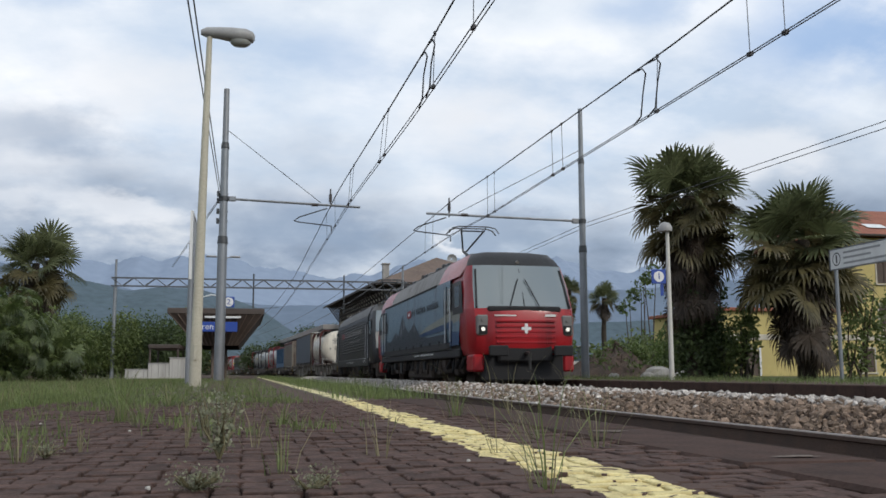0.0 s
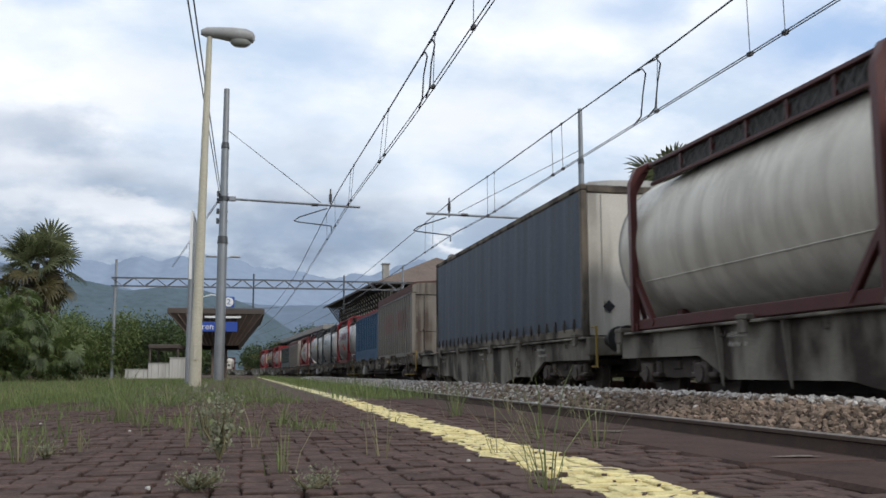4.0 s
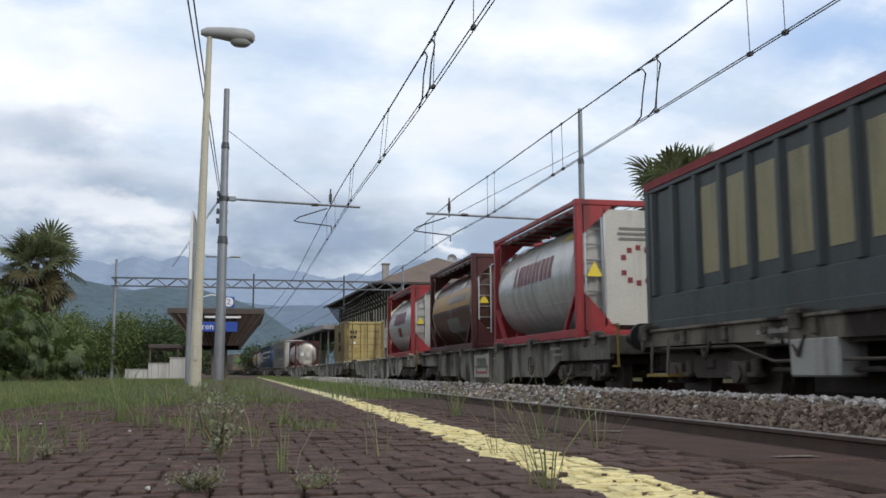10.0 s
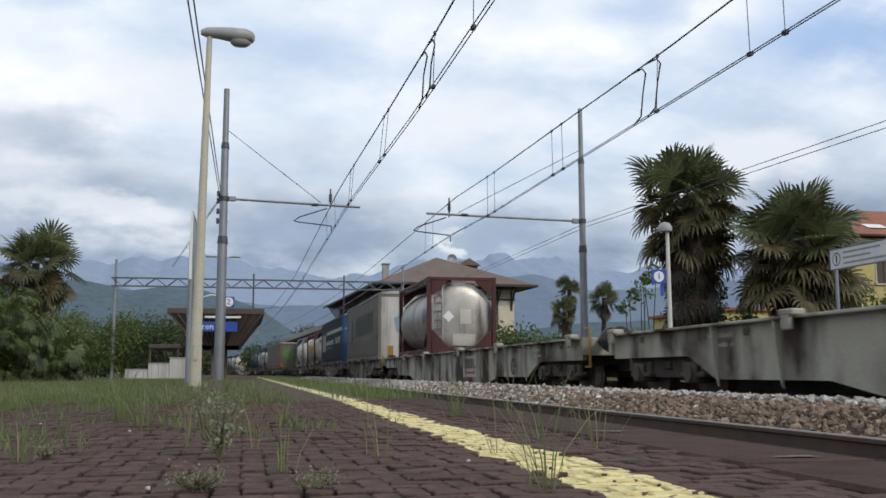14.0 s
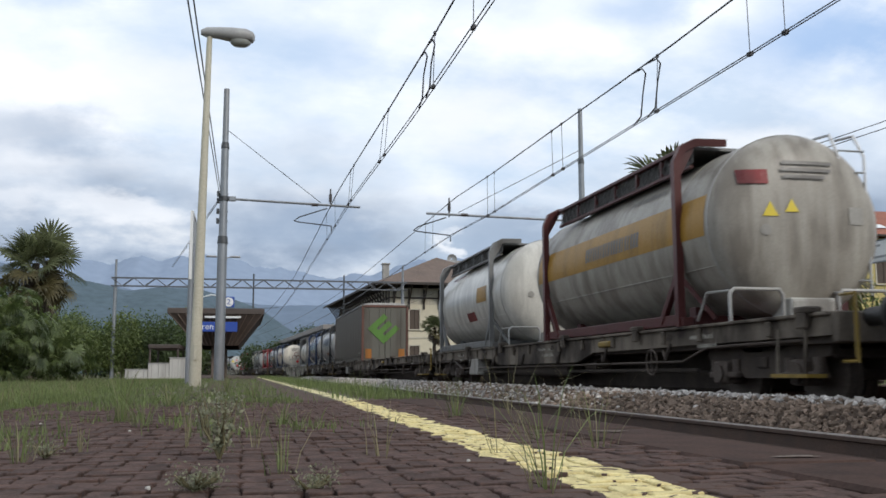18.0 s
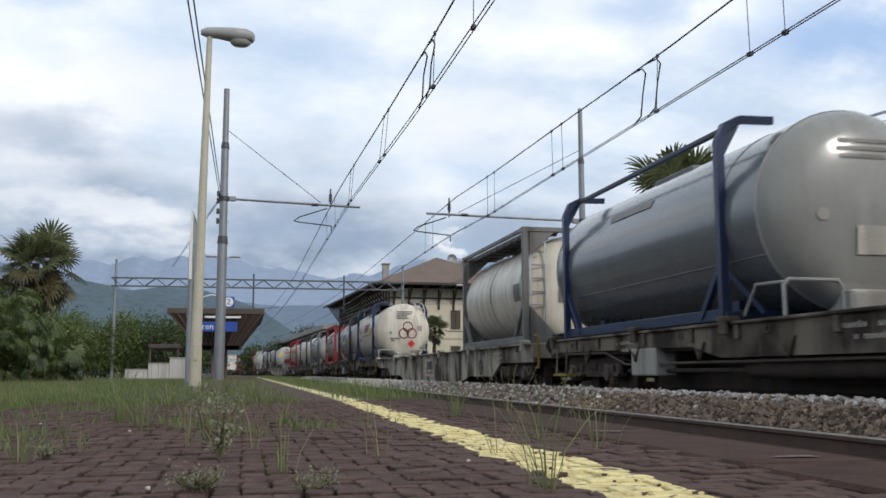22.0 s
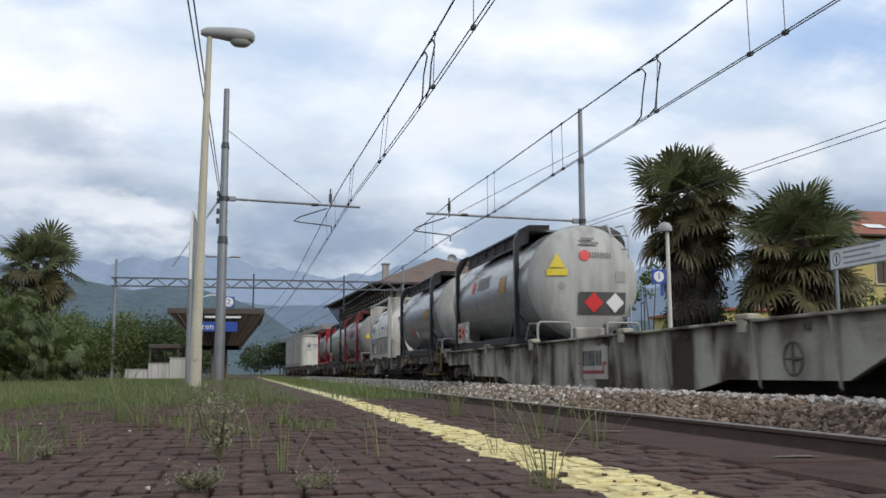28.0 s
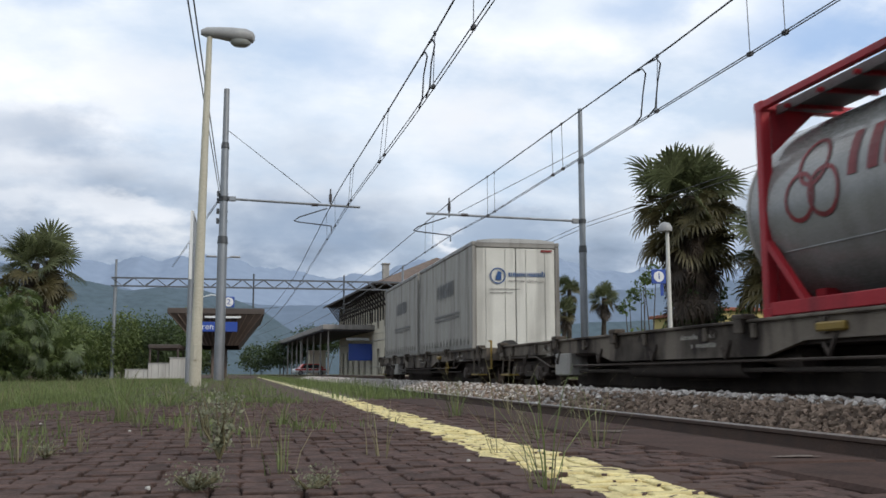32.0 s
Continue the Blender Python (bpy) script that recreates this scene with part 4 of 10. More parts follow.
# ---- yellow house behind the palms ----
M_OCHRE = mat("yellow_plaster", (0.52, 0.43, 0.17), 0.9, col2=(0.42, 0.34, 0.14), scale=0.5, fine=20, amount=0.6, bump=0.12, streak=0.22, streak_col=(0.34, 0.28, 0.13), run_size=(0.9, 0.9, 0.3))
M_TERRA = mat("terracotta_tiles", (0.30, 0.11, 0.065), 0.9, col2=(0.21, 0.08, 0.055), scale=0.8, fine=11, amount=0.7, bump=0.7, depth=0.05)
yh = thing("house", "yellow plaster house with a terracotta roof and skylights", "house", at=(33.0, 62.0, 0))
part("wall", wall_with_holes(0, 0, 0, 10.4, -0.3, 4.6, [(2.0, 3.1, 0.0, 1.75)], 0.4, 1), M_OCHRE, yh)
pieces("wall", [Mesh().box(0, 0.4, 0.41, 11, -0.3, 4.6), Mesh().box(0.41, 10.4, 10.6, 11, -0.3, 4.6)], M_OCHRE, yh)
part("annex_roof", Mesh().box(-0.3, 10.4, -0.3, 11.2, 4.6, 4.85, 0.03), M_TERRA, yh)
part("wall", wall_with_holes(0, 0, 10.42, 26, -0.3, 10.2, [(13.0, 14.2, 3.4, 5.2), (17.0, 18.2, 3.4, 5.2), (11.2, 12.4, 0.25, 1.95), (13.0, 14.2, 6.8, 8.6)], 0.4, 1), M_OCHRE, yh)
pieces("wall", [Mesh().box(10.42, 10.8, 0.41, 11, -0.3, 10.2), Mesh().box(25.6, 26, 0.41, 11, -0.3, 10.2), Mesh().box(10.81, 25.59, 10.6, 11, -0.3, 10.2)], M_OCHRE, yh)
part("band", Mesh().box(-0.06, 26.06, -0.06, -0.002, 2.55, 2.95, 0.02), M_STONEBAND, yh)
part("door", Mesh().box(2.0, 3.1, 0.12, 0.18, 0, 1.75, 0.01), M_SHUTTER, yh, "brown wooden door")
part("door_surround", Mesh().box(1.86, 2.0, -0.04, 0.1, 0, 1.85).box(3.1, 3.24, -0.04, 0.1, 0, 1.85).box(1.86, 3.24, -0.04, 0.1, 1.86, 1.98), M_WHITE, yh)
for u_, z_, h_ in ((13.6, 3.4, 1.8), (17.6, 3.4, 1.8), (11.8, 0.25, 1.7), (13.6, 6.8, 1.8)):
    window(yh, 0, u_, z_, 1.2, h_, 0, -1)
part("roof", Mesh().add([(9.6, -1, 10.3), (27, -1, 10.3), (27, 12, 10.3), (9.6, 12, 10.3), (11.5, 5.5, 13.3), (25, 5.5, 13.3)], [(0, 1, 5, 4), (2, 3, 4, 5), (0, 4, 3), (1, 2, 5), (0, 3, 2, 1)]), M_TERRA, yh)
part("gutter", Mesh().box(9.6, 27, -1.12, -1.0, 10.18, 10.34, 0.03), M_TIMBER, yh)
for x, k in ((12.6, 0.72), (12.9, 0.30)):
    z = 10.3 + 3.0 * k
    y = -1 + 6.5 * k
    sl = part("skylight", Mesh().add([(x, y - 0.45, z - 0.12), (x + 1.7, y - 0.45, z - 0.12), (x + 1.7, y + 0.45, z + 0.30), (x, y + 0.45, z + 0.30)], [(0, 1, 2, 3)]), M_WHITE if k < 0.5 else M_GLASS, yh)
wl_ = solid("garden_wall", Mesh().box(20.5, 27.0, 60, 60.25, -0.1, 1.0, 0.03), M_PALE, "low white garden wall beyond the platform", "wall")
shed = thing("shed", "blue-grey shed beside the station", "shed", at=(27.2, 84, 0))
part("wall", Mesh().box(0, 4.2, 0, 4, -0.1, 2.6, 0.02), use("bluegrey_sheet", (0.10, 0.15, 0.22)), shed)
part("roof", Mesh().box(-0.2, 4.4, -0.2, 4.2, 2.6, 2.75, 0.02), M_GALV, shed)
far_houses = [(-30, 420, 9, 6, (0.55, 0.55, 0.55)), (-62, 470, 12, 8, (0.5, 0.45, 0.38)), (-95, 520, 10, 7, (0.5, 0.5, 0.52))]
for x, y, w, h, c in far_houses:
    fh = thing("house", "small pale house far beyond the line", "house", "far houses", at=(x, y, 0))
    part("wall", Mesh().box(0, w, 0, 9, -1, h), use("far_wall_%d" % y, c), fh)
    part("roof", Mesh().prism([(-0.6, h), (w / 2, h + 3), (w + 0.6, h)], 1, -0.5, 9.5), M_TERRA, fh)
    for i in range(3):
        part("window", Mesh().box(w * (i + 0.6) / 3.4, w * (i + 0.6) / 3.4 + 1, -0.05, 0, h * 0.5, h * 0.5 + 1.5), M_GLASS, fh)

# ---- distant mountains ----
def ridge(name, y, pts, material, label, rough, seed, foot=-6, grain=260):
    """A mountain flank: its crest follows pts (x, height), with gullies; it falls towards the viewer."""
    xs = np.linspace(pts[0][0], pts[-1][0], 420)
    hs = np.interp(xs, [p[0] for p in pts], [p[1] for p in pts])
    rows = []
    for k in range(9):
        f = k / 8
        row = []
        for x, h in zip(xs, hs):
            nz = noise.fractal(Vector((x / grain + seed, f * 1.3, seed)), 0.9, 2.1, 6) * rough * (0.04 + 0.96 * f ** 5)
            row.append((x, y - (1 - f) * h * 2.2 + nz * 0.2, foot + (h - foot) * f ** 0.85 + nz))
        rows.append(row)
    m = Mesh().loft(rows, closed=False)
    return solid(name, m, material, label, "mountain", kind="structure", fix=False)


# aerial haze is put into these base colours, paler and bluer with distance
M_MT1 = mat("hazed_forest_mountain", (0.076, 0.112, 0.140), 1.0, col2=(0.064, 0.098, 0.118), scale=0.012, fine=0.06, amount=0.9, bump=0.0)
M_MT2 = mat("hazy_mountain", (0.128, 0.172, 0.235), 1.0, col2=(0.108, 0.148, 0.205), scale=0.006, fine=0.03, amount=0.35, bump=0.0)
M_MT3 = mat("far_hazed_mountain", (0.225, 0.285, 0.38), 1.0, col2=(0.195, 0.25, 0.34), scale=0.004, fine=0.02, amount=0.35, bump=0.0)
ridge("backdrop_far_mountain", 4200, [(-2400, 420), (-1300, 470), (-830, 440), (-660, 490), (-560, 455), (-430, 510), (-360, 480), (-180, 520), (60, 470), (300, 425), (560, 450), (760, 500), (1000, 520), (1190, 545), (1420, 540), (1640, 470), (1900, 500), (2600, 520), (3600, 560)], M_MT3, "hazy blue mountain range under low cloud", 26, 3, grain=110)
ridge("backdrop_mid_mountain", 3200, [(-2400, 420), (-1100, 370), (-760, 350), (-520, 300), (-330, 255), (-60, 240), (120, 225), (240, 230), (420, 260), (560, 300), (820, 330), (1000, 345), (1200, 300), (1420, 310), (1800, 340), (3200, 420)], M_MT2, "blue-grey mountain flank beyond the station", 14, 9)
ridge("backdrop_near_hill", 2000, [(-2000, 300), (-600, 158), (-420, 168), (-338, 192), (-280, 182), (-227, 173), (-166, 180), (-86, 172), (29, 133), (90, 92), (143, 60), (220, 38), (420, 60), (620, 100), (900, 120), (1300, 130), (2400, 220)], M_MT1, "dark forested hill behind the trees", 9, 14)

# ---- plants ----
M_PALM = leafy("palm_green", (0.150, 0.168, 0.078), (0.062, 0.076, 0.032))
M_PALM3 = leafy("young_palm_green", (0.115, 0.150, 0.045), (0.050, 0.075, 0.024))
M_PALM2 = leafy("palm_yellowing", (0.145, 0.120, 0.050), (0.058, 0.054, 0.024))
M_DEAD = leafy("dead_palm_fronds", (0.105, 0.080, 0.060), (0.050, 0.038, 0.028))
M_TRUNK = mat("fibrous_palm_trunk", (0.055, 0.042, 0.030), 0.95, col2=(0.03, 0.024, 0.018), scale=5, fine=40, amount=0.8, bump=0.9, depth=0.03)
M_LEAF = leafy("shrub_leaves", (0.115, 0.160, 0.048), (0.062, 0.094, 0.030))
M_LEAF2 = leafy("bright_shrub_leaves", (0.165, 0.205, 0.070), (0.095, 0.130, 0.044))
M_LEAF3 = leafy("dark_ivy_leaves", (0.075, 0.105, 0.040), (0.042, 0.062, 0.024))
M_BARK = mat("shrub_bark", (0.07, 0.055, 0.042), 0.95, scale=6, fine=50, amount=0.7, bump=0.5)
M_GRASS = leafy("grass_blades", (0.180, 0.222, 0.078), (0.105, 0.145, 0.050))
M_HERB = leafy("dusty_herb", (0.28, 0.285, 0.19), (0.16, 0.17, 0.10))
M_DRY = leafy("dry_grass", (0.24, 0.215, 0.12), (0.15, 0.135, 0.075))
for m_ in (M_PALM, M_PALM2, M_PALM3):
    m_.node_tree.nodes["Principled BSDF"].inputs["Specular IOR Level"].default_value = 0.6


def frond(rs, root, yaw, pitch, stalk, fan, droop, V, F):
    """One fan leaf: a stalk and a round fan of narrow blades whose tips hang."""
    d = np.array([cos(yaw) * cos(pitch), sin(yaw) * cos(pitch), sin(pitch)])
    side = np.array([-sin(yaw), cos(yaw), 0.0])
    up = np.cross(d, side)
    bow = np.array([0, 0, -1.0]) * stalk * 0.16 * droop
    mid, tip = root + d * stalk * 0.5, root + d * stalk + bow
    w = 0.014
    for p, q in ((root, mid), (mid, tip)):
        k = len(V)
        V.extend([p - side * w, p + side * w, q + side * w, q - side * w])
        F.append((k, k + 1, k + 2, k + 3))
    face = (d + np.array([0, 0, -0.45 * droop]))
    face /= np.linalg.norm(face)
    turn = rs.uniform(-1.0, 1.0)
    side = side * cos(turn) + up * sin(turn)
    lift = np.cross(face, side)
    n = 22
    for i in range(n):
        a = (i / (n - 1) - 0.5) * 4.3 + rs.uniform(-0.05, 0.05)
        L = fan * (0.80 + 0.20 * cos(a * 0.6)) * rs.uniform(0.9, 1.08)
        b = face * cos(a) + side * sin(a)
        s = np.cross(b, lift)
        hang = droop * rs.uniform(0.5, 1.1)
        down = np.array([0, 0, -1.0])
        p1 = tip + b * L * 0.5 + lift * 0.06 * L
        p2 = tip + b * L * 0.78 + lift * 0.05 * L + down * L * 0.07 * hang
        p3 = tip + b * L * (1 - 0.12 * hang) + down * L * 0.32 * hang
        k = len(V)
        ww = 0.050 * fan
        V.extend([tip, p1 + s * ww, p1 - s * ww, p2 + s * ww * 0.72, p2 - s * ww * 0.72, p3])
        F.extend([(k, k + 1, k + 2, k + 2), (k + 1, k + 3, k + 4, k + 2), (k + 3, k + 5, k + 4, k + 4)])


def tri(F):
    """Faces as triangles: quads are cut, doubled corners dropped."""
    out = []
    for f in F:
        q = list(dict.fromkeys(f))
        out.append(tuple(q[:3]))
        if len(q) == 4:
            out.append((q[0], q[2], q[3]))
    return np.array(out)


def palm(at, height, crown, n_green, n_old, n_dead, skirt, seed, label, trunk_r=0.16, ivy=0):
    """height: top of the crown; crown: its radius; skirt: length of trunk under it hung with old leaves."""
    rs = np.random.RandomState(seed)
    t = thing("palm_tree", label, "palm tree", "palms", at)
    hc = height - crown * 0.93
    tr = Mesh()
    rings = [[(trunk_r * (1.25 - 0.35 * k / 9 + 0.12 * (k % 2)) * cos(a) + 0.04 * sin(k), trunk_r * (1.25 - 0.35 * k / 9 + 0.12 * (k % 2)) * sin(a), hc * k / 9 - 0.1 * (k == 0)) for a in np.linspace(0, 2 * pi, 12, endpoint=False)] for k in range(10)]
    part("trunk", tr.loft(rings, caps=True), M_TRUNK, t)
    for name, m, n, lo, hi, sp, drop in (("crown", M_PALM, n_green, -0.35, 1.30, 1.0, 0.22), ("lower_crown", M_PALM2, n_old, -0.85, 0.1, 0.95, 0.65), ("dead_skirt", M_DEAD, n_dead, -1.45, -0.75, 0.72, 1.4)):
        if not n:
            continue
        V, F = [], []
        for i in range(n):
            yaw = i * 2.39996 + rs.uniform(-0.3, 0.3)
            pit = lo + (hi - lo) * ((i + 0.5) / n) ** 0.75 + rs.uniform(-0.15, 0.15)
            z = hc + rs.uniform(-0.12, 0.08) * crown
            if name == "dead_skirt":
                z = hc - skirt * rs.uniform(0.05, 1)
            elif name == "lower_crown":
                z = hc - 0.5 * skirt * rs.uniform(0, 1)
            frond(rs, np.array([0.06 * cos(yaw), 0.06 * sin(yaw), z]), yaw, pit, crown * 0.56 * sp * rs.uniform(0.28, 1.12), crown * 0.43 * sp * rs.uniform(0.8, 1.12), drop, V, F)
        part(name, raw(name, np.array(V), tri(F), m), m, t)
    if ivy:
        part("ivy", cloud(rs, 5200, [((0, 0, ivy * 0.5), (0.55, 0.55, ivy * 0.55)), ((0.3, 0.1, ivy * 0.26), (0.8, 0.7, ivy * 0.28))], 0.09, M_LEAF3), M_LEAF3, t)
    return t


def cloud(rs, n, blobs, size, material, hollow=0.55):
    """Many small leaves scattered in lumps inside ellipsoids (centre, radii), with an uneven outline."""
    vol = np.array([r[0] * r[1] * r[2] for _, r in blobs]) ** 0.67
    pick = rs.choice(len(blobs), n, p=vol / vol.sum())
    c = np.array([b[0] for b in blobs], float)[pick]
    r = np.array([b[1] for b in blobs], float)[pick]
    nl = max(8, n // 28)
    lump = rs.normal(size=(nl, 3))
    lump /= np.linalg.norm(lump, axis=1)[:, None]
    lump *= rs.uniform(hollow, 1.08, (nl, 1))
    p = lump[rs.randint(0, nl, n)] + rs.normal(0, 0.17, (n, 3))
    p = c + p * r
    a = rs.normal(size=(n, 3))
    a /= np.linalg.norm(a, axis=1)[:, None]
    b = np.cross(a, rs.normal(size=(n, 3)))
    b /= np.linalg.norm(b, axis=1)[:, None]
    s = size * rs.uniform(0.6, 1.4, (n, 1))
    v = np.stack([p - a * s, p - b * s * 0.45, p + a * s, p + b * s * 0.45], 1).reshape(-1, 3)
    v[:, 2] = np.maximum(v[:, 2], -0.02)
    return raw("leaves", v, np.arange(4 * n).reshape(n, 4), material)


def shrub(name, at, blobs, n, size, material, seed, label, category="shrub", stems=5, spread=0.4):
    rs = np.random.RandomState(seed)
    t = thing(name, label, category, at=at)
    part("crown", cloud(rs, n, blobs, size, material), material, t)
    for i in range(stems):
        c, r = blobs[i % len(blobs)]
        b = Vector((c[0] + rs.uniform(-r[0], r[0]) * spread, c[1] + rs.uniform(-r[1], r[1]) * spread, 0))
        e = Vector((c[0] + rs.uniform(-r[0], r[0]) * 0.7, c[1] + rs.uniform(-r[1], r[1]) * 0.7, c[2] + r[2] * rs.uniform(0.0, 0.6)))
        q = b.lerp(e, 0.5) + Vector((rs.uniform(-0.1, 0.1), 0, 0))
        part("stem", Mesh().tube(b - Vector((0, 0, 0.1)), q, 0.05, 0.035, 6).tube(q, e, 0.035, 0.012, 6), M_BARK, t)
    return t


palm((14.55, 29, 0), 8.25, 2.3, 42, 56, 150, 3.3, 1, "tall fan palm with shaggy dead skirt and ivy round its trunk", 0.24, ivy=3.9)
palm((17.35, 27, 0), 6.75, 2.5, 40, 54, 110, 2.6, 12, "fan palm with broad dark green and yellowing fronds", 0.24)
palm((-9.25, 45, 0), 7.3, 2.3, 34, 26, 50, 2.4, 13, "fan palm with a brown skirt rising above shrubs", 0.16)
palm((23.6, 60, 0), 6.5, 1.35, 22, 8, 12, 0.9, 4, "small distant fan palm", 0.15)
palm((21.7, 61.5, 0), 7.0, 1.2, 20, 8, 12, 0.9, 5, "small distant fan palm", 0.15)
palm((20.8, 60, 0), 5.5, 1.3, 24, 10, 10, 0.6, 6, "small distant fan palm", 0.15)
palm((17.2, 86, 0), 5.9, 1.6, 26, 10, 12, 0.7, 7, "young fan palm in front of the station wall", 0.15)
shrub("shrub", (16.2, 28.6, 0), [((-0.2, 0, 1.3), (0.5, 0.6, 1.2)), ((0.2, 0.4, 1.7), (0.4, 0.5, 1.1)), ((-0.7, 0.2, 0.8), (0.5, 0.5, 0.8))], 1100, 0.10, M_LEAF2, 11, "loose leafy shrub under the palms", stems=8)
shrub("shrub", (15.9, 30.2, 0), [((0, 0, 1.3), (0.7, 0.7, 1.4)), ((0.5, 0.3, 0.7), (0.7, 0.6, 0.8)), ((0.1, 0.2, 2.9), (0.5, 0.5, 0.9))], 2200, 0.09, M_LEAF3, 21, "dark overgrown shrub between the palms", stems=6)
shrub("shrub", (19.3, 27.5, 0), [((0, 0, 1.3), (0.6, 0.5, 1.2)), ((0.7, 0.2, 2.3), (0.7, 0.5, 0.9)), ((1.5, 0.1, 1.6), (0.6, 0.5, 1.3))], 1700, 0.09, M_LEAF2, 12, "thin sapling shrubs in front of the yellow house", stems=9)
shrub("shrub", (15.2, 36.5, 0), [((0, 0, 0.7), (1.3, 1, 0.7)), ((1.3, 0.5, 0.9), (0.8, 0.8, 0.8))], 1300, 0.09, M_LEAF, 13, "dusty shrub behind the rubble heap", stems=6)
shrub("bush", (21.4, 51, 0), [((0, 0, 0.9), (2.0, 1.5, 1.2)), ((1.0, 0.6, 1.6), (1.2, 1, 1.0)), ((3.0, 0, 1.2), (1.4, 1, 1.1))], 2600, 0.13, M_LEAF2, 14, "bright green bushes beyond the platform", "bush")
shrub("bush", (22.6, 47, 0), [((0, 0, 1.9), (1.0, 1, 1.3)), ((0.5, 0.4, 0.9), (1.3, 1, 1.0))], 2000, 0.12, M_LEAF, 15, "dark rounded bush beyond the platform", "bush")
shrub("tree", (22.5, 52, 0), [((0.3, 0, 5.2), (0.8, 0.6, 0.7)), ((-0.6, 0, 4.2), (0.6, 0.5, 0.5)), ((1.0, 0, 6.1), (0.6, 0.5, 0.6))], 500, 0.13, M_LEAF, 16, "thin sparse young tree with bare stems", "tree", stems=7, spread=0.2)
shrub("tree", (24.8, 84, 0), [((0, 0, 2.6), (2.6, 2, 2.0)), ((3.4, 0, 2.0), (2.4, 2, 1.8)), ((-2, 0, 3.2), (1.6, 1.4, 1.4))], 3200, 0.2, M_LEAF, 17, "leafy trees beside the station", "tree")
shrub("tree", (10.2, 150, 0), [((0, 0, 4.6), (3, 3, 2.6)), ((-4, 0, 3.2), (3, 3, 2.0)), ((3.5, 0, 5.6), (2.4, 2.4, 2.0)), ((-8, 4, 2.6), (3, 3, 2))], 9000, 0.22, M_LEAF3, 18, "dark trees beyond the station canopy", "tree")
shrub("tree", (-6, 128, 0), [((0, 0, 3.0), (1.6, 1.6, 2.8)), ((2, 2, 2.2), (1.6, 1.6, 1.8))], 2600, 0.22, M_LEAF3, 19, "dark trees beyond the platform canopy", "tree")
# hedge and shrubs on the side of the island platform, behind the gantry's foot
hb = [((x, rnd.uniform(-1.2, 1.2), rnd.uniform(1.7, 2.8)), (rnd.uniform(1.1, 1.8), 1.5, rnd.uniform(1.7, 2.7))) for x in np.linspace(-9, 8.5, 17)]
shrub("hedge", (-12.9, 80, 0), hb, 46000, 0.11, M_LEAF, 20, "thick green shrubs along the station fence", "hedge", stems=16)
hb = [((x, rnd.uniform(-1, 1), rnd.uniform(2.1, 3.2)), (1.6, 1.4, rnd.uniform(1.6, 2.3))) for x in np.linspace(-7, 4.6, 8)]
shrub("hedge", (-9.8, 90, 0), hb, 18000, 0.13, M_LEAF3, 24, "dark green shrubs behind the platform canopy", "hedge", stems=14)
for x, y, h, w, m_, sd, lab in ((-12.3, 74.5, 4.5, 1.5, M_LEAF2, 61, "young broadleaf tree in front of the hedge"), (-9.0, 75.2, 5.1, 1.3, M_LEAF2, 62, "slim bright green tree in front of the hedge"), (-6.4, 75.8, 4.7, 1.6, M_LEAF3, 63, "dark bushy tree beside the canopy"), (-14.6, 73.5, 4.2, 1.3, M_LEAF3, 64, "dark bushy tree beside the gantry post")):
    shrub("tree", (x, y, 0), [((0, 0, h * 0.62), (w, w, h * 0.34)), ((0.5 * w, 0.2, h * 0.38), (0.8 * w, w, h * 0.30)), ((-0.55 * w, -0.2, h * 0.34), (0.8 * w, w, h * 0.30))], 4200, 0.12, m_, sd, lab, "tree", stems=5, spread=0.2)
big = thing("palm_shrub", "low spreading palms and shrubs at the platform's grassy edge", "shrub", at=(-7.6, 33, 0))
rs_ = np.random.RandomState(31)
V_, F_ = [], []
for i in range(330):
    c = np.array([rs_.uniform(-2.4, 2.2), rs_.uniform(-1.5, 1.5), rs_.uniform(0.3, 3.1)])
    c[2] *= 1 - 0.22 * max(0, c[0])
    frond(rs_, c, rs_.uniform(0, 6.28), rs_.uniform(-0.7, 0.6), 0.45, rs_.uniform(0.30, 0.52), 1.5, V_, F_)
part("foliage", raw("foliage", np.array(V_), tri(F_), M_PALM3), M_PALM3, big)
part("foliage", cloud(rs_, 7000, [((-1, 0, 1.3), (2.0, 1.4, 1.7)), ((1.2, 0, 0.9), (1.1, 1.2, 1.2)), ((-2.6, 0.5, 1.6), (1.6, 1.2, 1.8))], 0.09, M_LEAF2), M_LEAF2, big)
hb = [((x, rnd.uniform(-3, 3), 1.2), (2.6, 2, rnd.uniform(1.2, 2.4))) for x in np.linspace(-70, -14, 22)]
tagged(new("distant_shrubs", cloud(np.random.RandomState(40), 7000, [((c[0], 70 + c[1], c[2]), r) for c, r in hb], 0.25, M_LEAF)), "distant green shrubs beside the line", "shrubs", kind="stuff")
hb = [((x, rnd.uniform(-5, 5), 1.6), (3.4, 3, rnd.uniform(1.4, 2.6))) for x in np.linspace(28, 90, 16)]
tagged(new("distant_shrubs", cloud(np.random.RandomState(41), 6000, [((c[0], 100 + c[1], c[2]), r) for c, r in hb], 0.3, M_LEAF)), "distant green trees behind the houses", "shrubs", kind="stuff")


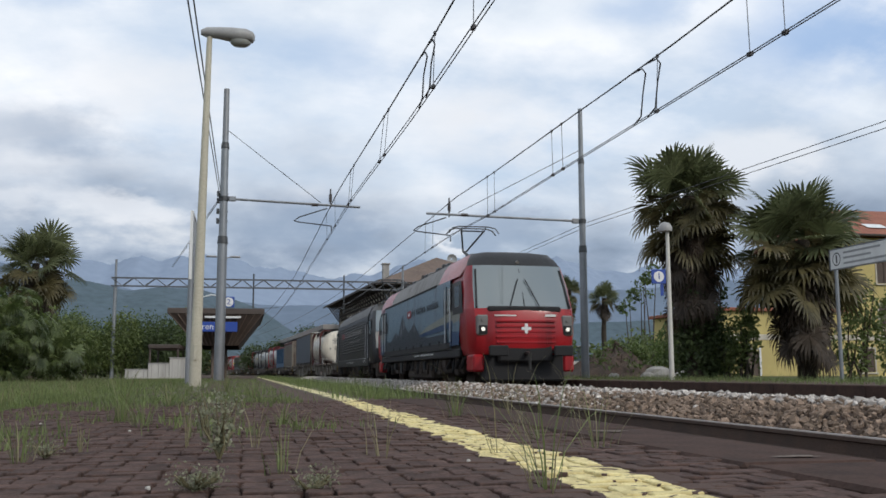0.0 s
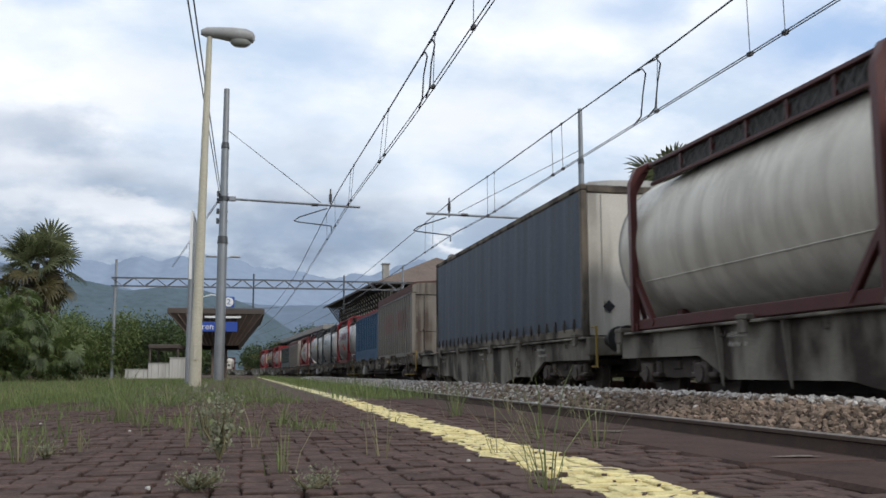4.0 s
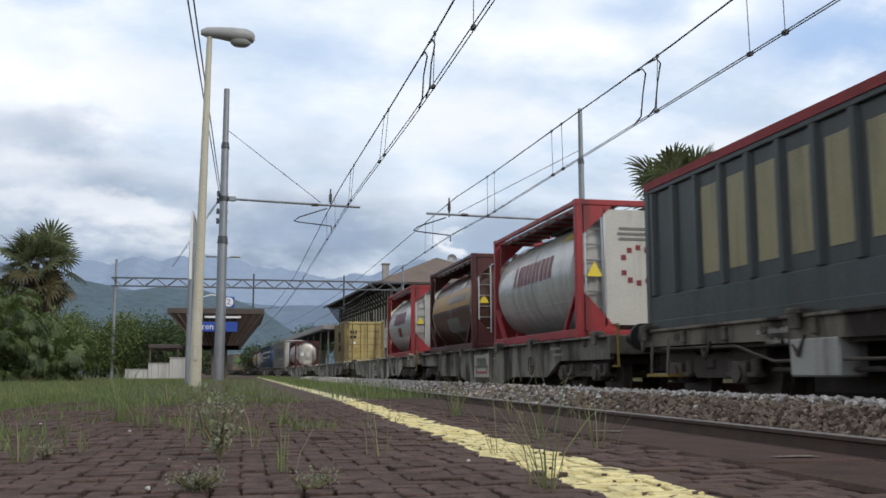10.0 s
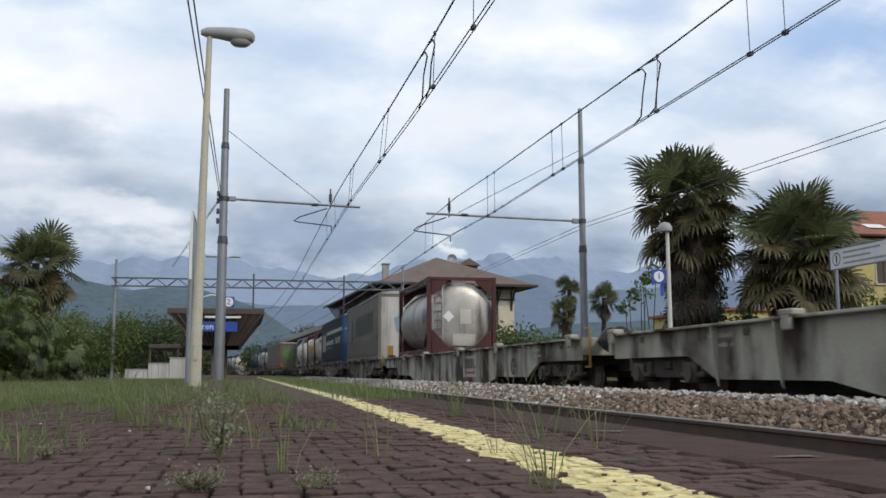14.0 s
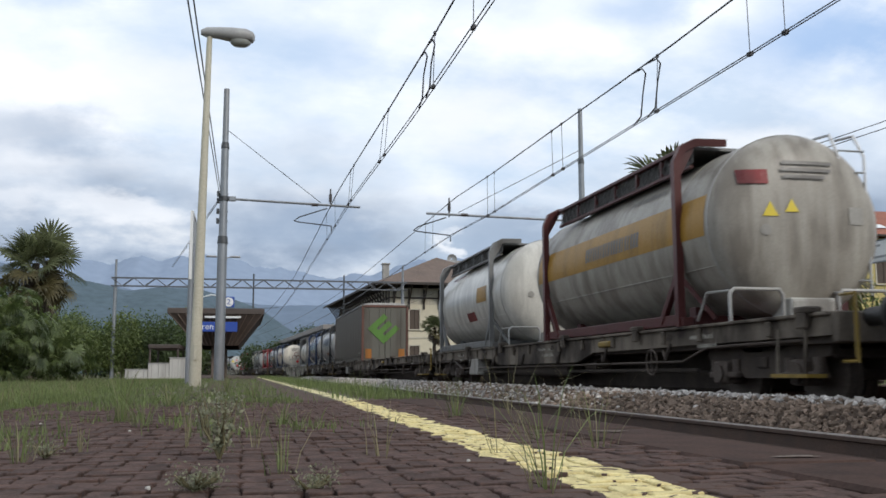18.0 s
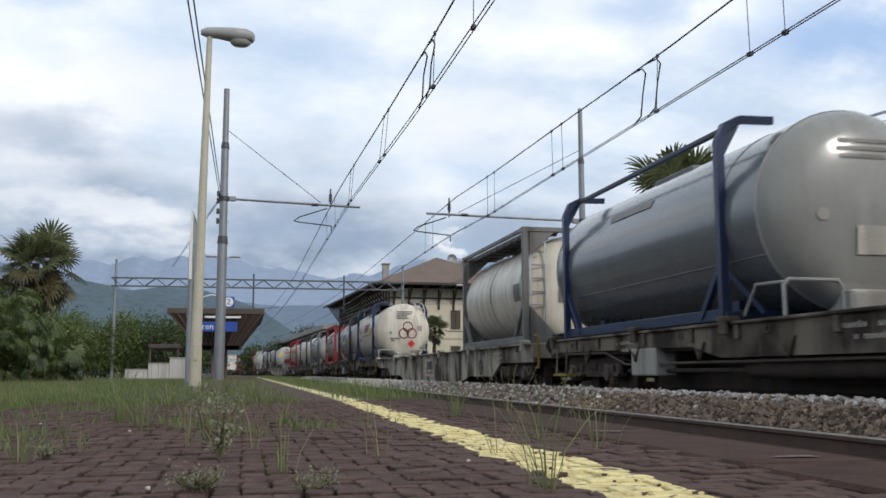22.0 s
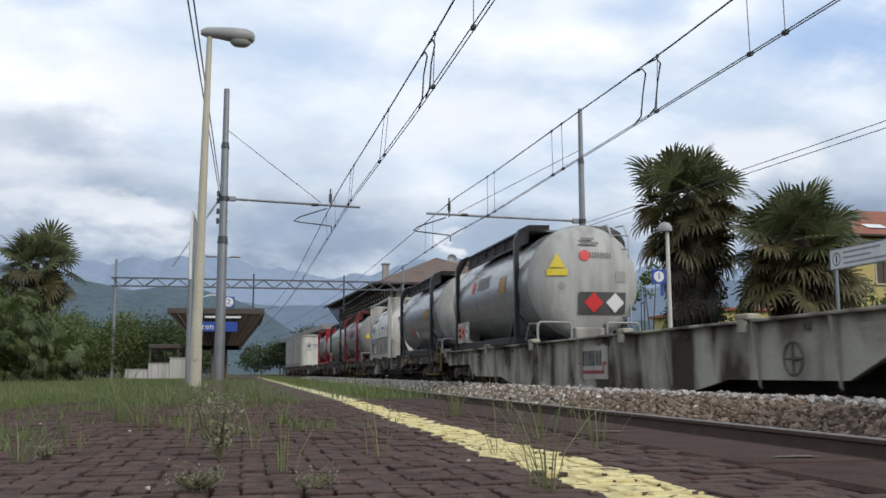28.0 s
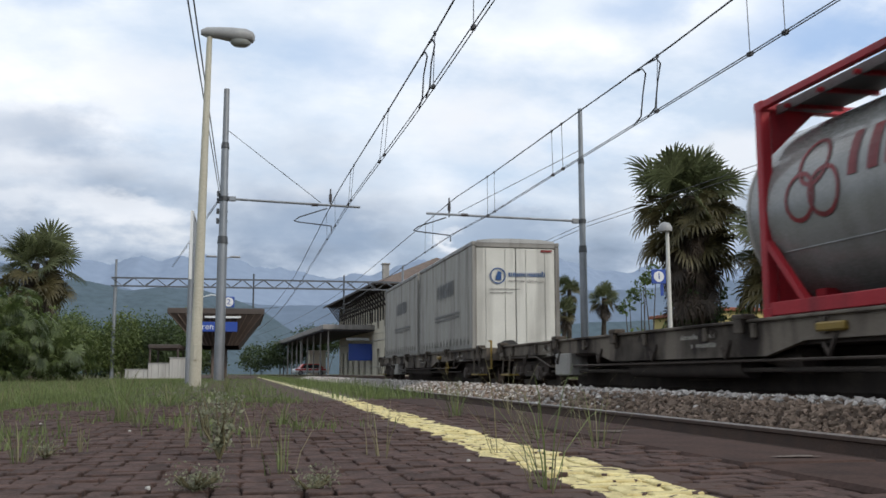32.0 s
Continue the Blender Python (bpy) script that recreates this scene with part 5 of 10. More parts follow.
# grass in one mesh a patch
def grass(name, n, where, h, material, label, lean=0.6, width=0.0028, seed=0):
    rs = np.random.RandomState(seed)
    p = where(rs, n)
    n = len(p)
    a = rs.uniform(0, 6.283, n)
    hh = h * rs.lognormal(0, 0.35, n)
    d = np.stack([np.cos(a), np.sin(a), np.zeros(n)], 1)
    s = np.stack([-np.sin(a), np.cos(a), np.zeros(n)], 1) * (width * (1 + hh * 2))[:, None]
    l = (rs.uniform(0.1, 1, n) * lean * hh)[:, None]
    z = np.array([0, 0, 1.0])
    m = p + d * l * 0.35 + z * (hh * 0.55)[:, None]
    t = p + d * l + z * hh[:, None]
    v = np.stack([p - s, p + s, m + s * 0.8, m - s * 0.8, t], 1).reshape(-1, 3)
    k = 5 * np.arange(n)[:, None]
    f = np.concatenate([k + [0, 1, 2], k + [0, 2, 3], k + [3, 2, 4]])
    return tagged(new(name, raw(name, v, f, material)), label, "grass", kind="stuff")


def verge(rs, n):
    y = 6.5 + 40 * rs.uniform(0, 1, n) ** 1.5
    x = -1.6 - (y - 8) * 0.02 - np.abs(rs.normal(0, 1, n)) * (1.2 + y * 0.16)
    keep = (x > -16)
    return np.stack([x, y, np.full(n, -0.02)], 1)[keep]


def sparse(rs, n):
    c = rs.uniform((-2.4, 3.2), (0.4, 15), (70, 2))
    k = rs.randint(0, 70, n)
    x = c[k, 0] + rs.normal(0, 0.12, n)
    y = c[k, 1] + rs.normal(0, 0.16, n)
    return np.stack([x, y, np.full(n, -0.01)], 1)


def edge_grass(rs, n):
    y = 9 + 60 * rs.uniform(0, 1, n) ** 1.3
    x = 1.45 + rs.normal(0, 0.25, n)
    return np.stack([x + bent(y), y, np.full(n, 0.0)], 1)


def far_verge(rs, n):
    y = 5 + 50 * rs.uniform(0, 1, n)
    x = 9.4 + 9 * rs.uniform(0, 1, n) ** 0.8
    return np.stack([x, y, np.where(x < 13.4, 0.035, -0.04)], 1)


grass("grass_verge", 95000, verge, 0.06, M_GRASS, "grass and weeds spreading over the platform's far side", seed=1)
grass("platform_weeds", 5000, sparse, 0.05, M_GRASS, "tufts of grass in the paving joints", 0.8, seed=2)
grass("edge_grass", 9000, edge_grass, 0.09, M_GRASS, "grass along the platform edge", seed=3)
grass("grass_verge", 26000, far_verge, 0.11, M_GRASS, "grass growing over the first platform", seed=4)
def thin_cover(rs, n):
    y = 8.5 + 34 * rs.uniform(0, 1, n) ** 1.4
    x = 0.55 - 3.2 * rs.uniform(0, 1, n) ** 0.75
    k = np.sin(x * 3.1 + 1.3 * np.sin(y * 1.7)) + np.sin(y * 2.3 + x) + rs.normal(0, 0.7, n) > 0.1
    return np.stack([x, y, np.full(n, -0.01)], 1)[k]


grass("platform_weeds", 26000, thin_cover, 0.055, M_GRASS, "thin grass growing through the old paving", 0.8, seed=6)
grass("dry_grass", 3000, verge, 0.13, M_DRY, "dry grass stalks on the platform", seed=5, width=0.002)


def tuft(at, n, h, lean, seed, label, dry=0.3, spread=0.035, width=0.0017):
    t = thing("weed_tuft", label, "weed", "weeds in the paving", at)
    lean, n = lean * 1.5, n * 0.8
    for mat_, m, sd in ((M_GRASS, int(n * (1 - dry)), 0), (M_DRY, int(n * dry) + 1, 50)):
        if not m:
            continue
        rs = np.random.RandomState(seed + sd)
        V, F = [], []
        for i in range(int(m * 1.6)):
            a, r = rs.uniform(0, 6.28), abs(rs.normal(0, spread))
            hh, ln = h * rs.uniform(0.35, 1.1), lean * rs.uniform(0.1, 1.2)
            b = np.array([r * cos(a), r * sin(a), -0.01])
            d = np.array([cos(a), sin(a), 0])
            s = np.array([-sin(a), cos(a), 0]) * width
            k = len(V)
            pts = [b, b + d * ln * hh * 0.2 + np.array([0, 0, hh * 0.45]), b + d * ln * hh * 0.6 + np.array([0, 0, hh * 0.82]), b + d * ln * hh + np.array([0, 0, hh])]
            for q, w in zip(pts, (1, 0.9, 0.6, 0.12)):
                V += [q - s * w, q + s * w]
            F += [(k, k + 1, k + 3, k + 2), (k + 2, k + 3, k + 5, k + 4), (k + 4, k + 5, k + 7, k + 6)]
        part("grass_clump", raw("grass_clump", np.array(V), np.array(F), mat_), mat_, t)
    return t


def herb(at, h, n, seed, label, flat=0.5):
    """A small branched weed with leaves."""
    rs = np.random.RandomState(seed)
    t = thing("weed_plant", label, "weed", "weeds in the paving", at)
    m, tips = Mesh(), []
    for i in range(n):
        a = rs.uniform(0, 6.28)
        p = Vector((0, 0, 0))
        d = Vector((cos(a) * flat, sin(a) * flat, 1)).normalized()
        for k in range(4):
            q = p + d * h / 4 * rs.uniform(0.7, 1.1)
            m.tube(p, q, 0.0048 * (1 - k * 0.18), 0.0048 * (0.85 - k * 0.18), 5, False)
            d = (d + Vector((rs.uniform(-0.4, 0.4), rs.uniform(-0.4, 0.4), 0.1))).normalized()
            p = q
            tips.append(p)
    part("stem", m, M_DRY, t)
    V, F = [], []
    for p in tips:
        for j in range(11 if flat < 1 else 7):
            c = np.array(p) + rs.normal(0, 0.014, 3)
            a = rs.normal(size=3)
            a /= np.linalg.norm(a)
            b = np.cross(a, rs.normal(size=3))
            b /= np.linalg.norm(b)
            k, s = len(V), rs.uniform(0.004, 0.012) * (1 if flat < 1 else 0.5)
            V += [c - a * s, c - b * s * 0.5, c + a * s, c + b * s * 0.5]
            F.append((k, k + 1, k + 2, k + 3))
    V = np.array(V)
    V[:, 2] = np.maximum(V[:, 2], 0.002)
    part("foliage", raw("foliage", V, np.array(F), M_HERB), M_HERB, t)


herb((-0.064, 2.935, 0), 0.21, 11, 3, "branched dusty weed growing from the paving")
herb((-0.097, 2.16, 0), 0.065, 22, 4, "low dry creeping weed in the paving joints", 2.2)
herb((0.148, 2.104, 0), 0.055, 13, 5, "low dry creeping weed in the paving joints", 2.2)
herb((-0.58, 3.1, 0), 0.06, 10, 6, "low dry creeping weed in the paving joints", 2.2)
KERB_TUFTS = [
    (0.644, 1.991, 13, 0.26, 0.85, 1, "tall grass tuft leaning over the yellow line", 0.4),
    (1.17, 3.06, 14, 0.28, 0.7, 2, "grass tuft at the kerb stones", 0.5),
    (1.13, 3.58, 14, 0.24, 0.85, 3, "grass tuft at the kerb stones", 0.3),
    (1.22, 5.46, 30, 0.22, 0.6, 4, "grass tuft by the platform edge", 0.2),
    (0.103, 2.471, 12, 0.13, 0.4, 5, "thin grass tuft in the paving", 0.3),
    (-0.63, 5.39, 46, 0.30, 0.4, 6, "bushy grass tuft in the paving", 0.15),
    (-0.46, 4.79, 26, 0.24, 0.7, 7, "bushy grass tuft in the paving", 0.2),
    (0.416, 2.941, 6, 0.20, 0.5, 8, "few dry stalks in the paving", 0.9),
    (1.69, 14.61, 30, 0.35, 0.5, 9, "grass tuft far along the platform edge", 0.3),
    (0.2, 4.89, 36, 0.12, 0.9, 10, "low spreading grass tuft", 0.2),
    (-0.621, 2.955, 16, 0.17, 0.5, 11, "thin grass tuft in the paving", 0.5),
]
PAVING_TUFTS = [
    (-0.51, 3.29, 8, 0.12, 0.5, 12, "few dry stalks in the paving", 0.8),
    (0.8, 2.979, 5, 0.32, 0.8, 13, "few tall dry stalks by the yellow line", 1.0),
    (1.51, 4.06, 4, 0.42, 0.4, 14, "tall seeding grass stalk", 1.0),
    (-0.19, 3.46, 5, 0.22, 0.5, 15, "few dry stalks in the paving", 0.8),
    (0.56, 4.3, 5, 0.22, 0.5, 16, "few dry stalks in the paving", 0.9),
    (-0.19, 11.34, 60, 0.30, 0.5, 17, "bushy grass tuft round the lamp", 0.3),
    (0.11, 9.96, 40, 0.2, 0.8, 18, "bushy grass tuft in the paving", 0.3),
    (-0.55, 7.6, 40, 0.22, 0.7, 19, "bushy grass tuft in the paving", 0.3),
    (0.25, 4.38, 18, 0.10, 0.9, 20, "low spreading grass tuft", 0.2),
    (0.04, 3.4, 5, 0.20, 0.9, 21, "few dry stalks in the paving", 0.9),
    (1.56, 5.53, 7, 0.36, 0.7, 22, "few tall dry stalks at the kerb", 0.9),
]
for x, y, n, h, l, sd, lab, dry in KERB_TUFTS + PAVING_TUFTS:
    tuft((x, y, 0), n, h, l, sd, lab, dry)

# rubble heap on the first platform
M_EARTH = mat("heaped_earth", (0.105, 0.070, 0.052), 0.95, col2=(0.05, 0.042, 0.036), scale=3, fine=25, amount=0.8, bump=0.8, depth=0.05)
hp = Mesh()
rr = []
for k in range(9):
    f = k / 8
    rr.append([((2.5 * (1 - f) ** 0.8) * cos(a) * (1 + 0.2 * noise.noise(Vector((cos(a) * 2, sin(a) * 2, f * 3)))), 1.6 * (1 - f) ** 0.8 * sin(a), 1.35 * f * (1 + 0.35 * noise.noise(Vector((cos(a) * 3, f * 4, sin(a) * 3)))) - 0.03) for a in np.linspace(0, 2 * pi, 28, endpoint=False)])
solid("rubble_heap", hp.loft(rr, caps=True), M_EARTH, "heap of brown earth and rubble on the first platform", "rubble", at=(15.0, 37.0, 0))
for x, y, s, sd in ((16.2, 35.5, 0.55, 1), (16.9, 35.9, 0.3, 2), (17.2, 35.4, 0.35, 3), (15.6, 35.2, 0.3, 4), (14.2, 35.2, 0.25, 5)):
    rs = np.random.RandomState(sd)
    ringz = [[(s * w * cos(a) * rs.uniform(0.8, 1.15), s * 0.7 * w * sin(a) * rs.uniform(0.8, 1.15), s * z) for a in np.linspace(0, 2 * pi, 8, endpoint=False)] for w, z in ((0.8, -0.05), (1.0, 0.3), (0.8, 0.7), (0.4, 0.9))]
    solid("boulder", Mesh().loft(ringz, caps=True, smooth=False), M_CONC, "broken block of pale concrete", "rubble", "broken blocks", at=(x, y, 0))
# specks of grit and pale scuffs on the paving
M_SCUFF = mat("pale_scuff", (0.21, 0.175, 0.15), 0.95, col2=(0.11, 0.085, 0.07), scale=14, fine=90, amount=0.9, bump=0.4, spec=0.12)
M_GRIT = mat("pale_grit", (0.50, 0.48, 0.44), 0.9, scale=9, fine=60, amount=0.5, bump=0.3)
for i, (x, y, s) in enumerate(((-0.98, 5.08, 0.010), (-0.48, 4.39, 0.008), (0.634, 2.678, 0.007), (-0.198, 2.203, 0.007), (-0.04, 3.71, 0.006), (1.7, 10.75, 0.02), (0.931, 2.948, 0.007))):
    rs = np.random.RandomState(i + 70)
    gr = [[(s * w * cos(a) * rs.uniform(0.7, 1.2), s * w * sin(a) * rs.uniform(0.7, 1.2), s * z) for a in np.linspace(0, 2 * pi, 7, endpoint=False)] for w, z in ((0.7, -0.3), (1.0, 0.3), (0.5, 0.9))]
    solid("pebble", Mesh().loft(gr, caps=True, smooth=False), M_GRIT, "small pale stone lying on the pavers", "pebble", "loose pebbles", at=(x, y, 0))
for x, y, a, b in ((1.50, 3.78, 0.085, 0.055), (1.57, 2.52, 0.085, 0.030)):
    rs = np.random.RandomState(int(y * 100))
    ring = [(x + a * cos(w) * rs.uniform(0.6, 1.2), y + b * sin(w) * rs.uniform(0.5, 1.3), 0.010) for w in np.linspace(0, 2 * pi, 16, endpoint=False)]
    part("scuff", Mesh().add(ring, [tuple(range(16))]), M_SCUFF, platform, "pale scuffed streak")

# ---- pictures and writing as flat patches laid on a surface ----
def lay(shapes, fn):
    m = Mesh()
    for sh in shapes:
        kind, q = sh[0], sh[1:]
        if kind == "rect":
            a0, a1, b0, b1 = q
            n, k = 4, len(m.v)
            m.add([fn(a0 + (a1 - a0) * i / n, b0 + (b1 - b0) * j / n) for i in range(n + 1) for j in range(n + 1)],
                  [(i * (n + 1) + j, (i + 1) * (n + 1) + j, (i + 1) * (n + 1) + j + 1, i * (n + 1) + j + 1) for i in range(n) for j in range(n)])
        elif kind == "ring":
            a, b, r0, r1 = q
            m.loft([[fn(a + r * cos(w), b + r * sin(w)) for w in np.linspace(0, 2 * pi, 26, endpoint=False)] for r in (r0, r1)], smooth=False)
        elif kind == "poly":
            pts = q[0]
            if len(pts) > 4:
                m.add([fn(*p) for p in pts], [tuple(range(len(pts)))])
                continue
            ca, cb = sum(p[0] for p in pts) / len(pts), sum(p[1] for p in pts) / len(pts)
            rim = [(p[0] + (r[0] - p[0]) * i / 4, p[1] + (r[1] - p[1]) * i / 4) for p, r in zip(pts, pts[1:] + pts[:1]) for i in range(4)]
            m.loft([[fn(ca + (a - ca) * f, cb + (b - cb) * f) for a, b in rim] for f in (0.02, 0.35, 0.7, 1.0)], smooth=False)
        elif kind == "many":
            part_ = lay(q[0], fn)
            m.add(part_.v, part_.f)
    return m


def flat(shapes):
    """All single shapes of a list, with grouped ones taken apart."""
    return [x for sh in shapes for x in (flat(sh[1]) if sh[0] == "many" else [sh])]


def marks(shapes, fn, material, parent):
    """Each painted shape as a part of its own."""
    for sh in shapes:
        part("marking", lay([sh], fn), material, parent, fix=False)


def blocks(a0, a1, b0, b1, n, gap=0.22):
    """n letter-sized blocks in a row."""
    w = (a1 - a0) / n
    return [("rect", a0 + i * w, a0 + (i + 1 - gap) * w, b0, b1) for i in range(n)]


def glyphs(a0, a1, b0, b1, n, seed=1):
    """n capital-sized signs in a row, each a pair of plain uprights."""
    rs, w, signs = random.Random(seed * 31 + n), (a1 - a0) / n, []
    for i in range(n):
        p, q = a0 + i * w + 0.09 * w, a0 + (i + 1) * w - 0.09 * w
        t, u = (q - p) * rs.uniform(0.34, 0.46), (q - p) * rs.uniform(0.26, 0.40)
        signs.append(("many", [("rect", p, p + t, b0, b1), ("rect", q - u, q, b0, b1)]))
    return signs


def script(a0, a1, b0, b1, n, seed=2):
    """A line of small print: n bars of uneven width and height."""
    rs, w, out = random.Random(seed * 17 + n), (a1 - a0) / n, []
    for i in range(n):
        if rs.random() < 0.08:
            continue
        p = a0 + i * w
        top = b1 if rs.random() < 0.3 else b0 + (b1 - b0) * 0.72
        out += [("rect", p + 0.06 * w, p + 0.34 * w, b0, top), ("rect", p + 0.56 * w, p + 0.80 * w, b0, b0 + (b1 - b0) * 0.72)]
    return [("many", out)]


def diamond(a, b, r):
    return [("poly", [(a - r, b), (a, b - r), (a + r, b), (a, b + r)])]


def triangle(a, b, r):
    return [("poly", [(a - r, b - r * 0.8), (a + r, b - r * 0.8), (a, b + r)])]


def lines(a0, a1, b, n, dz):
    return [("rect", a0 + rnd.uniform(0, 0.15), a1 - rnd.uniform(0, 0.4), b - i * dz, b - i * dz + dz * 0.5) for i in range(n)]


# ---- the train: every vehicle and load stands with its front at y = 0 and the rail top at z = 0 ----
DECK = 1.08
TRAIN = []
M_UNDER = mat("dirty_underframe", (0.052, 0.043, 0.037), 0.95, col2=(0.085, 0.068, 0.056), scale=3, fine=30, amount=0.8, bump=0.4, spec=0.2)
M_WHEEL = mat("brake_dusted_wheel", (0.10, 0.078, 0.064), 0.7, 0.4, scale=4, fine=40, amount=0.6, bump=0.2)
M_SILL = paint("grey_wagon_paint", (0.46, 0.455, 0.40), 1.0, 0.8, streak_col=(0.045, 0.030, 0.022), run=(0.42, 0.56), run_size=(1.25, 1.25, 0.4))
M_SILLD = paint("grimy_wagon_paint", (0.215, 0.190, 0.162), 1.0, 0.85, streak_col=(0.026, 0.019, 0.015), run=(0.42, 0.56), run_size=(1.6, 1.6, 0.5))
M_SILLM = paint("dusty_wagon_paint", (0.27, 0.255, 0.225), 1.0, 0.8, streak_col=(0.035, 0.026, 0.020), run=(0.42, 0.56), run_size=(1.4, 1.4, 0.45))
M_BUFFER = mat("greasy_buffer", (0.05, 0.048, 0.045), 0.5, 0.5, scale=4, fine=30, amount=0.5, bump=0.1)
M_AMBER = paint("faded_yellow_paint", (0.30, 0.21, 0.05), 0.9)
M_PLAQUE = paint("white_plaque", (0.52, 0.51, 0.47), 0.9, streak_col=(0.10, 0.085, 0.07))
M_PLAQUERED = paint("plaque_red", (0.35, 0.05, 0.06), 0.4)
M_PLATE = mat("walkway_grating", (0.20, 0.20, 0.20), 0.6, 0.5, scale=8, fine=60, amount=0.7, bump=0.4)
M_RAILING = mat("pale_handrail", (0.36, 0.35, 0.33), 0.45, 0.2, scale=3, fine=30, amount=0.4, bump=0.05)
M_ORANGE = plain("orange_hazard_plate", (0.62, 0.16, 0.02), 0.5)
M_HAZRED = plain("red_hazard_diamond", (0.60, 0.03, 0.03), 0.45)
M_HAZWHITE = plain("white_hazard_diamond", (0.70, 0.70, 0.68), 0.5)
M_HAZYEL = plain("yellow_warning_sign", (0.65, 0.50, 0.03), 0.5)
M_HAZGREEN = plain("green_hazard_diamond", (0.02, 0.22, 0.12), 0.45)
M_INK = plain("dark_print", (0.022, 0.022, 0.025), 0.9)
M_CHROME = plain("steel_tube", (0.5, 0.5, 0.5), 0.3, 0.8)

SIDE = [(-1.40, 0.66), (-1.40, 0.80), (-0.55, 0.80), (-0.42, 0.72), (0.42, 0.72), (0.55, 0.80), (1.40, 0.80), (1.40, 0.66), (1.15, 0.62), (0.66, 0.60), (0.45, 0.40), (-0.45, 0.40), (-0.66, 0.60), (-1.15, 0.62)]
BOGIE = dict(
    frame=Mesh().prism(SIDE, 0, -1.06, -0.96).prism(SIDE, 0, 0.96, 1.06).box(-0.95, 0.95, -0.25, 0.25, 0.5, 0.8, 0.04).box(-1.0, 1.0, -1.40, -1.30, 0.62, 0.74, 0.02).box(-1.0, 1.0, 1.30, 1.40, 0.62, 0.74, 0.02).box(-1.10, -0.98, -0.12, 0.12, 0.52, 0.66, 0.02).data("bogie_frame", M_UNDER),
    wheel=Mesh().tube((-0.07, 0, 0.46), (0.07, 0, 0.46), 0.46, n=26).tube((0.06, 0, 0.46), (0.085, 0, 0.46), 0.49, 0.49, n=26).tube((-0.16, 0, 0.46), (0.16, 0, 0.46), 0.13, n=12).data("wheel", M_WHEEL),
    box=Mesh().box(-0.12, 0.12, -0.17, 0.17, 0.32, 0.62, 0.03).tube((-0.15, 0, 0.46), (-0.11, 0, 0.46), 0.12, n=12).box(-0.09, 0.09, -0.36, 0.36, 0.40, 0.48, 0.02)
    .loft([[(0.075 * cos(a), -0.28 + 0.075 * sin(a), 0.48 + z) for a in np.linspace(0, 2 * pi, 10, endpoint=False)] for z in (0, 0.16)]).loft([[(0.075 * cos(a), 0.28 + 0.075 * sin(a), 0.48 + z) for a in np.linspace(0, 2 * pi, 10, endpoint=False)] for z in (0, 0.16)]).data("axle_box", M_WHEEL),
    axle=Mesh().tube((-0.75, 0, 0.46), (0.75, 0, 0.46), 0.08, n=10).data("axle", M_WHEEL))


def bogie(parent, y):
    b = part("bogie", BOGIE["frame"], M_UNDER, parent)
    b.location = (0, y, 0)
    for dy in (-0.9, 0.9):
        part("axle", BOGIE["axle"], M_WHEEL, b).location = (0, dy, 0)
        for x in (-0.76, 0.76):
            part("wheel", BOGIE["wheel"], M_WHEEL, b).location = (x, dy, 0)
        for x in (-1.0, 1.0):
            part("axle_box", BOGIE["box"], M_UNDER, b).location = (x * 1.06, dy, 0)


BUFF = Mesh().tube((0, 0, 1.05), (0, 0.45, 1.05), 0.10, n=14).tube((0, 0, 1.05), (0, -0.06, 1.05), 0.23, n=20).data("buffer", M_BUFFER)


def buffers(parent, L, front=True, back=True):
    for x in (-0.875, 0.875):
        if front:
            part("buffer", BUFF, M_BUFFER, parent).location = (x, 0.06, 0)
        if not back:
            continue
        b = part("buffer", BUFF, M_BUFFER, parent)
        b.matrix_basis = pose(x, L - 0.06, 0, 0, 0, 180)


def plaque(parent, y, z, x):
    p = part("plaque", Mesh().box(x - 0.006, x, y, y + 1.55, z + 0.04, z + 0.62), M_PLAQUE, parent, "faded white operator plaque with a red line")
    for sh in glyphs(y + 0.28, y + 1.22, z + 0.27, z + 0.54, 5, 7):
        part("letter_block", lay([sh], lambda a, b: (x - 0.010, a, b)), M_INK, p, fix=False)
    part("red_line", Mesh().box(x - 0.010, x - 0.0065, y + 0.18, y + 1.36, z + 0.13, z + 0.19).box(x - 0.010, x - 0.0065, y + 0.06, y + 0.24, z + 0.29, z + 0.34).box(x - 0.010, x - 0.0065, y + 1.30, y + 1.48, z + 0.29, z + 0.34).box(x - 0.010, x - 0.0065, y + 0.18, y + 0.24, z + 0.13, z + 0.34).box(x - 0.010, x - 0.0065, y + 1.30, y + 1.36, z + 0.13, z + 0.34), M_PLAQUERED, p)


